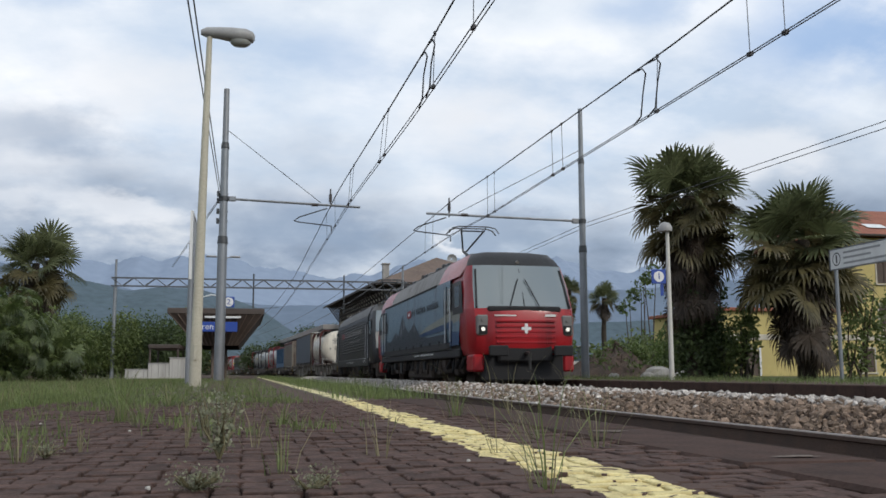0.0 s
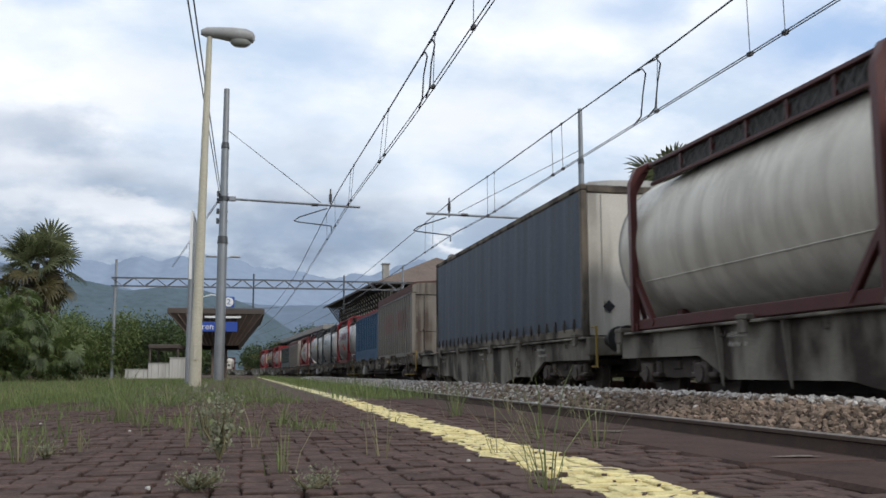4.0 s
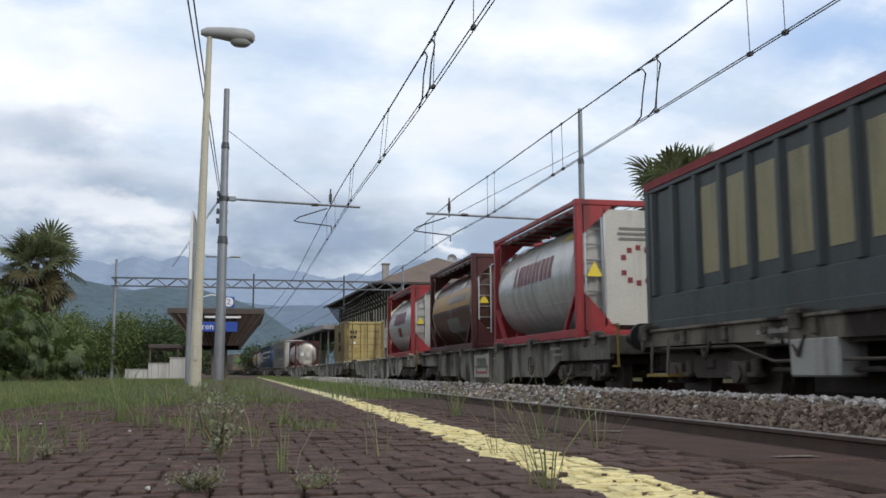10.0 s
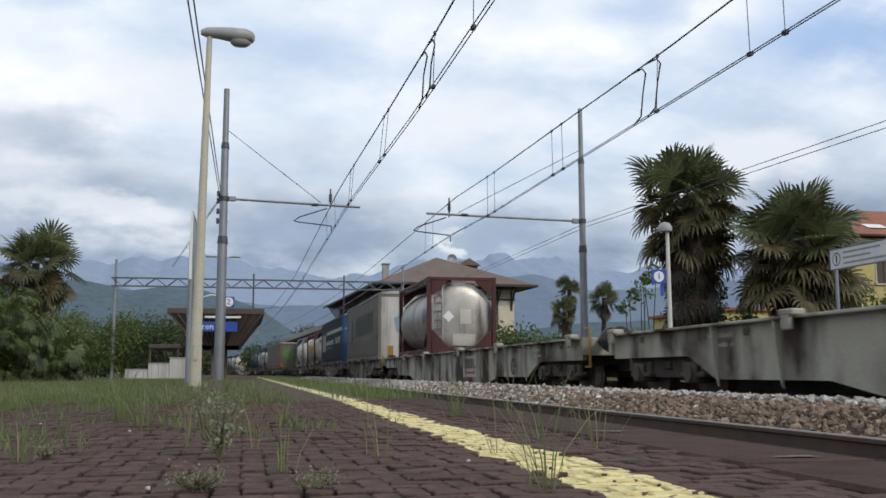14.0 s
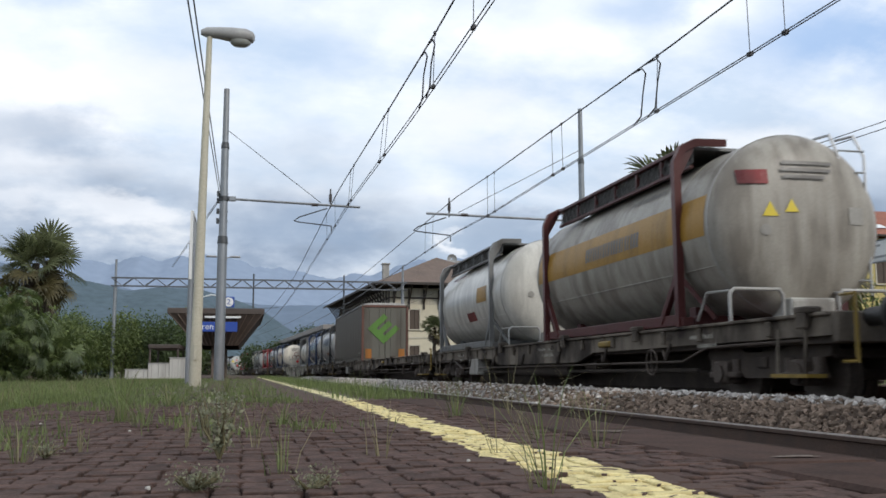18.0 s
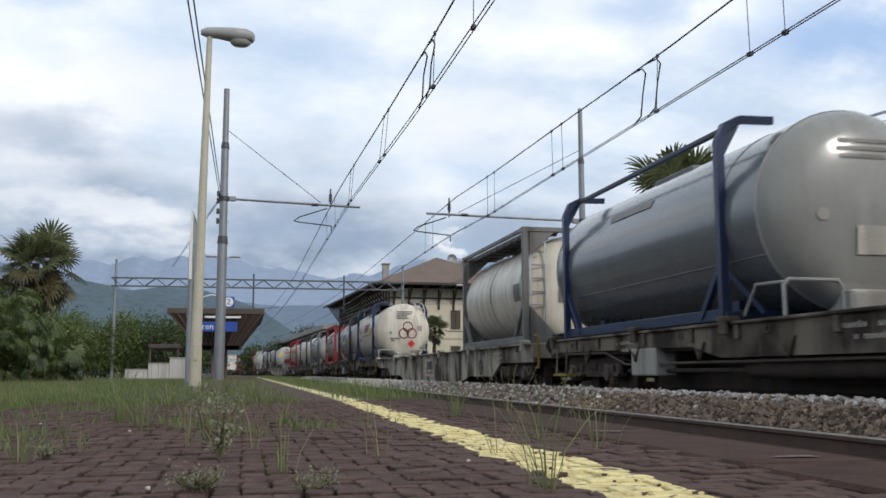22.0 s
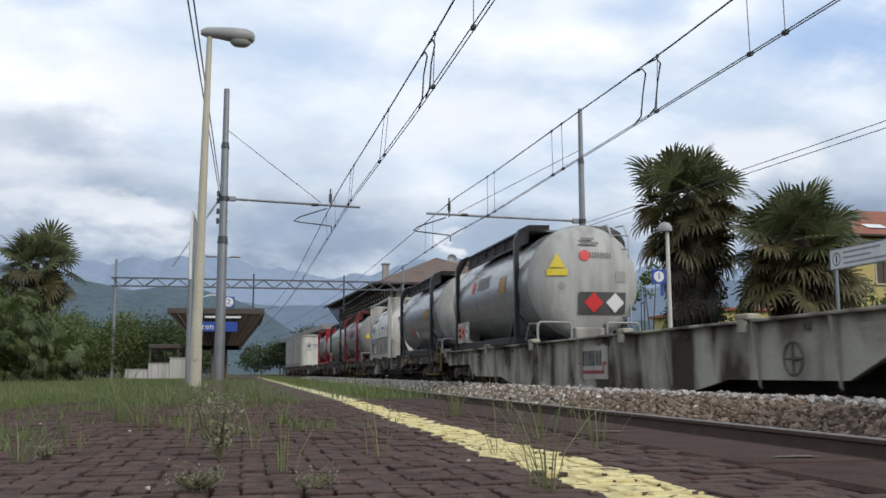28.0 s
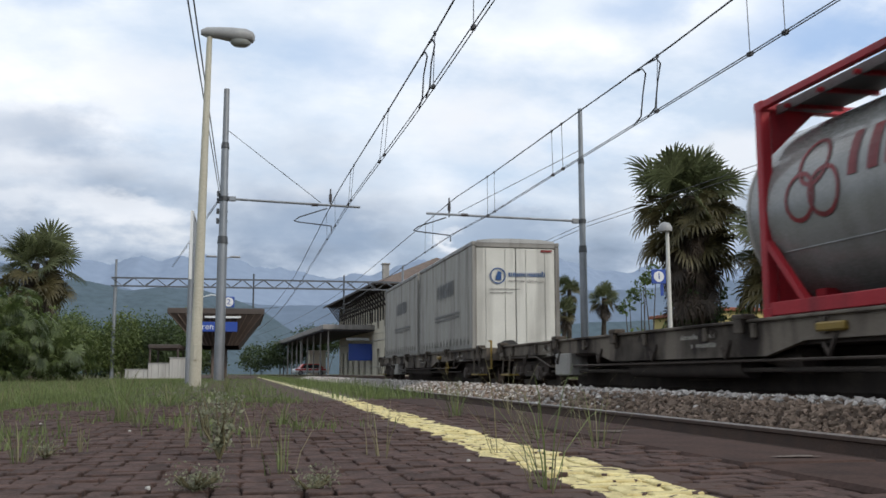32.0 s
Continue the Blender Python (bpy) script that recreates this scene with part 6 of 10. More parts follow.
def wagon(u0, u1, deep, label, paint_mat=None, plaq=None, hand=True):
    """A flat container wagon. deep: its side beam drops between the bogies (fishbelly); else thin sills over dark running gear."""
    L = u1 - u0 - 0.2
    t = thing("container_wagon", label, "wagon", "wagons of the freight train")
    pm = paint_mat or (M_SILL if deep else M_SILLD)
    n0 = 0.62
    for s in (-1, 1):
        x0, x1 = (s * 1.22, s * 1.14) if deep else (s * 1.28, s * 1.20)
        if deep:
            a, b = (6.6, L - 6.6) if L > 18 else (5.4, L - 5.4)
            poly = [(n0, DECK), (L - n0, DECK), (L - n0, DECK - 0.38), (L - 3.3, DECK - 0.38), (L - 4.1, DECK - 0.70), (b, DECK - 0.70), (b - 1.3, 0.16), (a + 1.3, 0.16), (a, DECK - 0.70), (4.1, DECK - 0.70), (3.3, DECK - 0.38), (n0, DECK - 0.38)]
        else:
            poly = [(n0, DECK), (L - n0, DECK), (L - n0, DECK - 0.22), (L * 0.66, DECK - 0.26), (L * 0.62, DECK - 0.42), (L * 0.38, DECK - 0.42), (L * 0.34, DECK - 0.26), (n0, DECK - 0.22)]
        sb_ = part("side_beam", Mesh().prism(poly, 0, x0, x1), pm, t)
        part("flange", Mesh().box(s * 1.33, s * 1.17, n0, L - n0, DECK - 0.010, DECK + 0.03, 0.008), pm, t)
        k = int((L - 2) / (1.9 if deep else 1.5))
        if deep:
            rib = Mesh().prism([(s * 1.219, DECK - 0.012), (s * 1.325, DECK - 0.012), (s * 1.31, DECK - 0.2), (s * 1.24, DECK - 0.76), (s * 1.219, DECK - 0.80)], 1, -0.012, 0.012).data("rib", pm)
        else:
            rib = Mesh().box(s * 1.33, s * 1.282, -0.05, 0.05, DECK - 0.2, DECK - 0.02, 0.01).data("rib", pm)
        for i in range(k):
            y = 1.0 + (L - 2) * (i + 0.5) / k
            if deep and (3.2 > y or y > L - 3.2):
                continue
            part("rib", rib, pm, sb_).location = (0, y + 0.25 * sin(i * 2.3), 0)
        clampm = Mesh().box(s * 1.40, s * 1.20, -0.14, 0.14, DECK + 0.02, DECK + 0.10, 0.02).box(s * 1.40, s * 1.34, -0.09, 0.09, DECK - 0.14, DECK + 0.04, 0.015).data("container_lock", pm)
        for i in range(6):
            part("container_lock", clampm, pm, t).location = (0, 1.2 + (L - 2.4) * i / 5 + (0.35 if i % 2 else -0.2), 0)
    part("floor", Mesh().box(-1.19, 1.19, n0, L - n0, DECK - 0.30, DECK - 0.06), M_UNDER, t)
    part("centre_sill", Mesh().box(-0.35, 0.35, 0.5, L - 0.5, 0.5, DECK - 0.31), M_UNDER, t)
    # added solid box that keeps the gap under the wagon dark
    part("brake_gear", Mesh().box(-0.55, 0.55, 3.9, L - 3.9, 0.20, 0.50, 0.04), M_UNDER, t)
    part("end_beam", Mesh().box(-1.28, 1.28, 0.5, 0.61, 0.78, DECK + 0.03, 0.015), pm, t)
    part("end_beam", Mesh().box(-1.28, 1.28, L - 0.61, L - 0.5, 0.78, DECK + 0.03, 0.015), pm, t)
    part("brake_rigging", Mesh().box(-0.9, 0.9, L * 0.5 - 0.5, L * 0.5 + 0.5, 0.35, 0.6, 0.03).tube((-1.0, L * 0.42, 0.55), (-1.0, L * 0.60, 0.55), 0.16, n=12).tube((-1.1, 4, 0.5), (-1.1, L - 4, 0.5), 0.03), M_UNDER, t)
    bogie(t, 2.35)
    bogie(t, L - 2.35)
    if L > 26:
        bogie(t, L / 2)
    buffers(t, L, u0 != 267.0, u1 != 266.9)
    part("coupling", Mesh().box(-0.06, 0.06, 0.0, 0.5, 0.95, 1.05).tube((0, 0.1, 0.6), (0, 0.4, 1.0), 0.04), M_BUFFER, t)
    if not deep:
        part("equipment_box", Mesh().box(-1.30, -0.95, L * 0.72, L * 0.72 + 0.9, 0.42, DECK - 0.24, 0.02), use("grey_box", (0.42, 0.42, 0.41), 0.8), t)
        part("yellow_lever", Mesh().box(-1.35, -1.27, L * 0.3, L * 0.3 + 0.5, DECK - 0.18, DECK - 0.08, 0.02), M_AMBER, t)
        for ya in (1.0, L - 1.6):
            part("step", Mesh().pipe([(-1.33, ya, DECK - 0.12), (-1.36, ya, 0.45), (-1.36, ya + 0.55, 0.45), (-1.33, ya + 0.55, DECK - 0.12)], 0.016), M_SILLD, t)
            part("step_tread", Mesh().box(-1.40, -1.15, ya - 0.08, ya + 0.63, 0.41, 0.45), M_AMBER, t, "yellow step tread")
        for i in range(7):
            part("hose", Mesh().pipe([(-1.29, L * 0.2 + i * 0.11 * L, DECK - 0.2), (-1.32, L * 0.2 + i * 0.11 * L + 0.1, DECK - 0.42), (-1.29, L * 0.2 + i * 0.11 * L + 0.25, DECK - 0.3)], 0.02), M_UNDER, t)
    # brake wheel, air pipe, inscriptions and lashing rings along the side that the platform sees
    side = -1.225 if deep else -1.285
    wheel_mat = M_AMBER if u0 > 490 else M_WHEEL
    hw = part("brake_wheel", Mesh().loft([[(side - 0.06 + 0.012 * cos(b), 5.0 + (0.19 + 0.016 * sin(b)) * cos(a), 0.62 + (0.19 + 0.016 * sin(b)) * sin(a)) for b in np.linspace(0, 2 * pi, 6, endpoint=False)] for a in np.linspace(0, 2 * pi, 19)]), wheel_mat, t)
    part("spoke", Mesh().tube((side - 0.06, 4.82, 0.62), (side - 0.06, 5.18, 0.62), 0.014, n=6).tube((side - 0.06, 5.0, 0.44), (side - 0.06, 5.0, 0.80), 0.014, n=6).tube((side - 0.07, 5.0, 0.62), (side + 0.25, 5.0, 0.62), 0.025, n=6), wheel_mat, hw)
    part("air_pipe", Mesh().pipe([(side + 0.03, 1.2, 0.82), (side + 0.02, 3.4, 0.80), (side + 0.05, 4.2, 0.62), (side + 0.05, L - 4.2, 0.60), (side + 0.02, L - 3.4, 0.80), (side + 0.03, L - 1.2, 0.82)], 0.018, 6), M_WHEEL, t)
    for ya, n in ((3.1, 9), (L * 0.44, 12), (L - 4.6, 8)):
        tagged(part("inscription", lay(script(ya, ya + 0.085 * n, DECK - 0.16, DECK - 0.09, n) + script(ya, ya + 0.06 * n, DECK - 0.28, DECK - 0.21, n - 2), lambda a, b: (side - (0.004 if deep else -0.0), a, b)), M_PLAQUE, t, fix=False), kind="stuff")
    ringm = Mesh().pipe([(side - 0.015, -0.05, DECK - 0.06), (side - 0.02, -0.045, DECK - 0.14), (side - 0.02, 0.045, DECK - 0.14), (side - 0.015, 0.05, DECK - 0.06)], 0.010, 5).data("lashing_ring", M_WHEEL)
    for i in range(8):
        part("lashing_ring", ringm, M_WHEEL, t).location = (0, 1.8 + (L - 3.6) * i / 7, 0)
    for ya in (L * 0.36, L * 0.57):
        part("brake_cylinder", Mesh().tube((-0.92, ya, 0.60), (-0.92, ya + 0.55, 0.60), 0.15, n=14).tube((-0.92, ya + 0.55, 0.60), (-0.92, ya + 0.95, 0.60), 0.03, n=8).box(-1.04, -0.80, ya + 0.1, ya + 0.16, 0.60, DECK - 0.3), M_WHEEL, t)
    if hand:
        part("shunter_handrail", Mesh().pipe([(-1.2, 0.55, DECK - 0.5), (-1.2, 0.3, DECK - 0.5), (-1.2, 0.3, DECK + 0.2), (-1.2, 0.55, DECK + 0.2)], 0.018), M_AMBER, t)
    if plaq is not None:
        plaque(t, plaq - u0, DECK - 0.76, -1.224)
    TRAIN.append((t, u0 + 0.1, L))
    return t


TANKZ = DECK + 1.33


def tank_frame(t, fm, y0, y1, iso):
    z0, z1 = DECK + 0.03, DECK + (2.68 if iso else 2.72)
    w = 0.14 if iso else 0.09
    px = 1.219 if iso else 1.29
    for y in (y0, y1):
        d = 1 if y == y0 else -1
        for s in (-1, 1):
            if iso:
                part("corner_post", Mesh().box(s * 1.219, s * (1.219 - w), y, y + d * w, z0, z1, 0.015), fm, t)
                pieces("corner_casting", [Mesh().box(s * 1.224, s * 1.04, y - d * 0.004, y + d * 0.18, za, za + 0.12, 0.01) for za in (z1 - 0.116, z0)], fm, t)
                part("gusset", Mesh().prism([(s * 1.05, z0 + 0.1), (s * 0.35, z0 + 0.1), (s * 1.05, z0 + 0.85)], 1, y + d * 0.02, y + d * 0.10), fm, t)
                part("gusset", Mesh().prism([(s * 1.05, z1 - 0.1), (s * 0.45, z1 - 0.1), (s * 1.05, z1 - 0.65)], 1, y + d * 0.02, y + d * 0.10), fm, t)
            else:
                pts = [(s * px, y, z0), (s * px, y, z1 - 0.34), (s * (px - 0.10), y, z1 - 0.12), (s * (px - 0.32), y, z1 - 0.01), (s * 0.5, y, z1)]
                part("hoop_post", Mesh().pipe(pts, 0.078, 4), fm, t)
                part("post_foot", Mesh().box(s * (px + 0.03), s * (px - 0.16), y - 0.12, y + 0.12, z0, z0 + 0.13, 0.015), fm, t)
                part("hoop_clasp", Mesh().prism([(s * (px - 0.02), z1 - 0.60), (s * (px - 0.30), z1 - 0.10), (s * (px - 0.08), z1 - 0.16), (s * px, z1 - 0.36)], 1, y - 0.02, y + 0.02), fm, t)
                part("brace", Mesh().beam((s * (px - 0.03), y, z0 + 0.85), (s * (px - 0.03), y + d * 0.66, z0 + 0.08), 0.08, 0.09), fm, t)
                part("brace", Mesh().beam((s * (px - 0.03), y, z0 + 0.70), (s * (px - 0.35), y - d * 0.36, z0 + 0.10), 0.06), fm, t)
        part("end_bar", Mesh().box(-1.05, 1.05, y - 0.07, y + 0.07, z0, z0 + 0.16, 0.01), fm, t)
        if iso:
            part("top_bar", Mesh().box(-1.05, 1.05, y, y + d * 0.12, z1 - 0.11, z1, 0.01), fm, t)
    for s in (-1, 1):
        part("bottom_rail", Mesh().box(s * (px - 0.005), s * (px - 0.10), y0 + w, y1 - w, z0 + 0.02, z0 + 0.18, 0.01), fm, t)
        if iso:
            part("top_rail", Mesh().box(s * 1.215, s * 1.13, y0 + w, y1 - w, z1 - 0.10, z1 - 0.01, 0.01), fm, t)
            for y, d in ((y0, 1), (y1, -1)):
                part("side_brace", Mesh().beam((s * 1.17, y + d * 0.12, z0 + 0.9), (s * 1.17, y + d * 0.85, z0 + 0.15), 0.08), fm, t)


M_BAND = paint("steel_band", (0.40, 0.40, 0.39), 0.5)
M_LATTICE = mat("dark_walkway_mesh", (0.10, 0.098, 0.094), 0.7, 0.3, col2=(0.06, 0.056, 0.052), scale=8, fine=60, amount=0.7, bump=0.3)


def tank(u, frame_mat, shell_mat, iso, label, deco=(), head_deco=(), end_plate=None, band=None, over=0.85, ladder=True, rail=True, walk_mat=None, hazard=(), plank=True, head=None, reach=None, apron=True, tail=0.0):
    """A tank in a 20-foot frame. iso: the tank lies inside the frame; else it reaches out past both end hoops."""
    t = thing("tank_container", label, "tank container", "loads of the freight train")
    R, cz = (1.19, TANKZ) if iso else (1.27, TANKZ + 0.05)
    y0, y1 = (0.35, 5.7) if iso else (-over, 6.06 + over * 0.75)
    if reach:
        y0 = -reach
    if tail:
        y1 = 6.06 + tail
    hd = 0.40 if reach or not iso else 0.24
    n = 48
    # the end is dished: a wide shallow dome with a tight knuckle at its rim
    prof = [(0.02, 1.0), (0.25, 0.975), (0.50, 0.90), (0.70, 0.78), (0.84, 0.62), (0.93, 0.42), (0.98, 0.20), (1.0, 0.0)]
    an = np.linspace(0, 2 * pi, n, endpoint=False)

    def ring(r, y):
        return [(r * cos(a), y, cz + r * sin(a)) for a in an]
    part("shell", Mesh().loft([ring(R, y0), ring(R, y0 + 0.5), ring(R, y1)]), shell_mat, t)
    hm = head or shell_mat
    part("tank_head", Mesh().loft([ring(R * r, y0 - hd * d) for r, d in prof]).loft([ring(R * 0.021, y0 - hd), ring(0.001, y0 - hd)]), hm, t)
    part("tank_head", Mesh().loft([ring(R * r, y1 + hd * d) for r, d in prof]), hm, t)
    for y in ([y0 + 0.02, 0.12, y1 - 0.02] if not iso else [y0 + 0.02, 3.0, y1 - 0.02]):
        part("band", Mesh().loft([ring(R + 0.001, y - 0.034), ring(R + 0.009, y - 0.026), ring(R + 0.009, y + 0.026), ring(R + 0.001, y + 0.034)]), M_BAND if y != 0.12 else shell_mat, t)
    for s in (-1, 1):
        w = -0.46
        part("cladding_seam", Mesh().beam((s * (R + 0.006) * cos(w), y0 + 0.05, cz + (R + 0.006) * sin(w)), (s * (R + 0.006) * cos(w), y1 - 0.05, cz + (R + 0.006) * sin(w)), 0.004, 0.012), shell_mat, t)
    tank_frame(t, frame_mat, 0, 6.06, iso)
    wz = DECK + (2.57 if iso else 2.63)
    if plank and iso:
        part("walkway", Mesh().box(-0.98, -0.30, 0.15, 5.9, wz, wz + 0.045).box(-1.01, -0.97, 0.15, 5.9, wz - 0.05, wz + 0.06), walk_mat or M_PLATE, t)
        for i in range(9):
            part("walkway_bearer", Mesh().box(-1.08, -0.30, 0.3 + i * 0.66, 0.35 + i * 0.66, wz - 0.05, wz - 0.002), frame_mat, t)
    if not iso and not apron:
        part("top_rail", Mesh().box(-1.03, -0.95, 0.05, 6.01, wz + 0.01, wz + 0.08, 0.01), frame_mat, t)
    if not iso and apron:
        part("walkway", Mesh().box(-0.92, -0.25, 0.10, 5.96, wz, wz + 0.045), walk_mat or M_PLATE, t)
        part("walkway_rail", Mesh().box(-1.03, -0.93, 0.05, 6.01, wz + 0.03, wz + 0.09, 0.01), frame_mat, t)
        # lattice apron between the walkway and the shell
        k, zb = 28, wz - 0.25
        lat = Mesh()
        for i in range(k):
            ya, yb = 0.12 + 5.82 * i / k, 0.12 + 5.82 * (i + 1) / k
            lat.beam((-1.00, ya, zb), (-0.97, yb, wz + 0.02), 0.012, 0.022).beam((-0.975, ya, wz + 0.02), (-0.995, yb, zb), 0.012, 0.022)
        part("lattice_apron", lat, M_LATTICE, t, "dark crossed walkway mesh", fix=False)
        part("apron_backing", Mesh().prism([(-0.955, zb + 0.05), (-0.945, zb + 0.05), (-0.935, wz), (-0.945, wz)], 1, 0.12, 5.94), walk_mat or M_LATTICE, t)
        part("walkway_edge", Mesh().box(-1.02, -0.955, 0.10, 5.96, zb - 0.03, zb + 0.02, 0.008), frame_mat, t)
        pieces("walkway_post", [Mesh().box(-1.01, -0.95, y - 0.025, y + 0.025, zb, wz + 0.04) for y in (1.1, 2.05, 3.0, 3.95, 4.9)], frame_mat, t)
    part("manlid", Mesh().tube((0, 3, cz + 1.1), (0, 3, cz + 1.34), 0.28, n=16).box(-0.5, 0.5, 2.3, 3.7, cz + 1.14, cz + 1.25, 0.02), M_PLATE, t)
    pieces("saddle", [Mesh().box(-0.8, 0.8, ya, ya + 0.2, DECK + 0.04, DECK + 0.35) for ya in (0.5, 5.4)], frame_mat, t)
    ye = y0 - 0.02 if not iso else 0.10
    if ladder:
        la, lb = (0.62, 1.02) if not iso else (-1.0, -0.66)
        yl = y0 - hd * 0.5 if not iso else ye
        lm = Mesh()
        for x in (la, lb):
            lm.pipe([(x, yl, DECK + 0.42), (x, yl, DECK + 2.35), (x * 0.92, yl + 0.10, DECK + 2.66), (x * 0.88, yl + 0.45, DECK + 2.68)], 0.02, 6)
        for i in range(7):
            z = DECK + 0.62 + i * 0.30
            lm.tube((la, yl, z), (lb, yl, z), 0.015, n=6)
        part("ladder", lm, M_CHROME, t)
    if rail and not iso:
        for a, b in ((-1.18, -0.42), (0.40, 1.15)):
            yr = y0 - 0.36
            part("handrail", Mesh().pipe([(a, yr, DECK - 0.02), (a, yr, DECK + 0.40), (a + 0.06, yr, DECK + 0.47), (b - 0.06, yr, DECK + 0.47), (b, yr, DECK + 0.40), (b, yr, DECK - 0.02)], 0.024, 8), M_RAILING, t)
            part("side_handrail", Mesh().pipe([(a, yr, DECK + 0.44), (a, y0 + 0.25, DECK + 0.46), (a, y0 + 0.55, DECK + 0.10)], 0.02, 6), M_RAILING, t)
        part("valve_box", Mesh().box(-0.35, 0.30, y0 - 0.44, y0 + 0.05, DECK - 0.02, DECK + 0.36, 0.02), use("pale_box", (0.50, 0.51, 0.50)), t)
        part("valve_lid", Mesh().box(-0.32, 0.27, y0 - 0.452, y0 - 0.441, DECK + 0.05, DECK + 0.31), M_BAND, t)
        part("outlet_pipe", Mesh().pipe([(0.0, y0 + 0.05, DECK + 0.12), (0.0, y0 + 1.1, DECK + 0.16)], 0.07, 10), M_BAND, t)
        part("deck_plate", Mesh().box(-1.2, 1.2, y0 - 0.42, y0 + 0.5, DECK - 0.03, DECK + 0.005), frame_mat, t)
    if band:
        a0, a1, bm_ = band
        part("stripe", Mesh().loft([[((R + 0.004) * cos(a), y, cz + (R + 0.004) * sin(a)) for a in np.linspace(pi - a0, pi - a1, 8)] for y in (y0 + 0.1, y1 - 0.1)], closed=False), bm_, t)

    def on_side(a, b):
        w = pi - b / R
        return ((R + 0.011) * cos(w), a, cz + (R + 0.011) * sin(w))

    def on_head(a, b, lift=0.012):
        r = min(1, sqrt(a * a + b * b) / R)
        return (a, y0 - hd * float(np.interp(r, [p for p, _ in prof], [d for _, d in prof])) - lift, cz + b)

    def on_plate(a, b, lift=0.012):
        return (a, 0.035 - lift * 0.5, cz + b)
    if end_plate:
        part("end_panel", Mesh().box(-0.62, 1.02, 0.035, 0.075, DECK + 0.28, DECK + 2.5, 0.01), end_plate, t, "flat white end panel")
        part("panel_edge", Mesh().box(-0.66, -0.62, 0.02, 0.08, DECK + 0.26, DECK + 2.52).box(1.02, 1.06, 0.02, 0.08, DECK + 0.26, DECK + 2.52), M_CHROME, t)
    elif not iso:
        # small plates and fittings on the end
        part("data_plate", lay([("rect", 0.62, 0.86, -0.02, 0.22)], on_head), M_BAND, t, fix=False)
        part("vent_disc", lay([("ring", -0.62, -0.12, 0.0, 0.075)], on_head), M_BAND, t, fix=False)
    for shapes, m in deco:
        marks(shapes, on_side, m, t)
    for k, (shapes, m) in enumerate(head_deco):
        marks(shapes, lambda a, b: (on_plate if end_plate else on_head)(a, b, 0.014 + 0.008 * k), m, t)
    px = 1.225 if iso else 1.33
    for y, kinds in hazard:
        pb = part("hazard_panel", Mesh().box(-px - 0.01, -px, y, y + 0.42 * len(kinds) + 0.1, DECK + 0.22, DECK + 0.78), use("pale_box", (0.50, 0.51, 0.50)), t)
        for i, k in enumerate(kinds):
            c = y + 0.26 + 0.42 * i
            if k == M_ORANGE:
                part("hazard_plate", Mesh().box(-px - 0.017, -px - 0.011, c - 0.17, c + 0.17, DECK + 0.32, DECK + 0.68), k, pb)
                part("number_bar", Mesh().box(-px - 0.021, -px - 0.018, c - 0.12, c + 0.12, DECK + 0.53, DECK + 0.62).box(-px - 0.021, -px - 0.018, c - 0.14, c + 0.14, DECK + 0.37, DECK + 0.46), M_INK, pb)
            else:
                part("hazard_diamond", Mesh().prism([(c - 0.19, DECK + 0.5), (c, DECK + 0.31), (c + 0.19, DECK + 0.5), (c, DECK + 0.69)], 0, -px - 0.017, -px - 0.011), k, pb)
                part("hazard_mark", Mesh().box(-px - 0.021, -px - 0.018, c - 0.05, c + 0.05, DECK + 0.47, DECK + 0.57), M_INK, pb)
    TRAIN.append((t, u, 6.06))
    return t


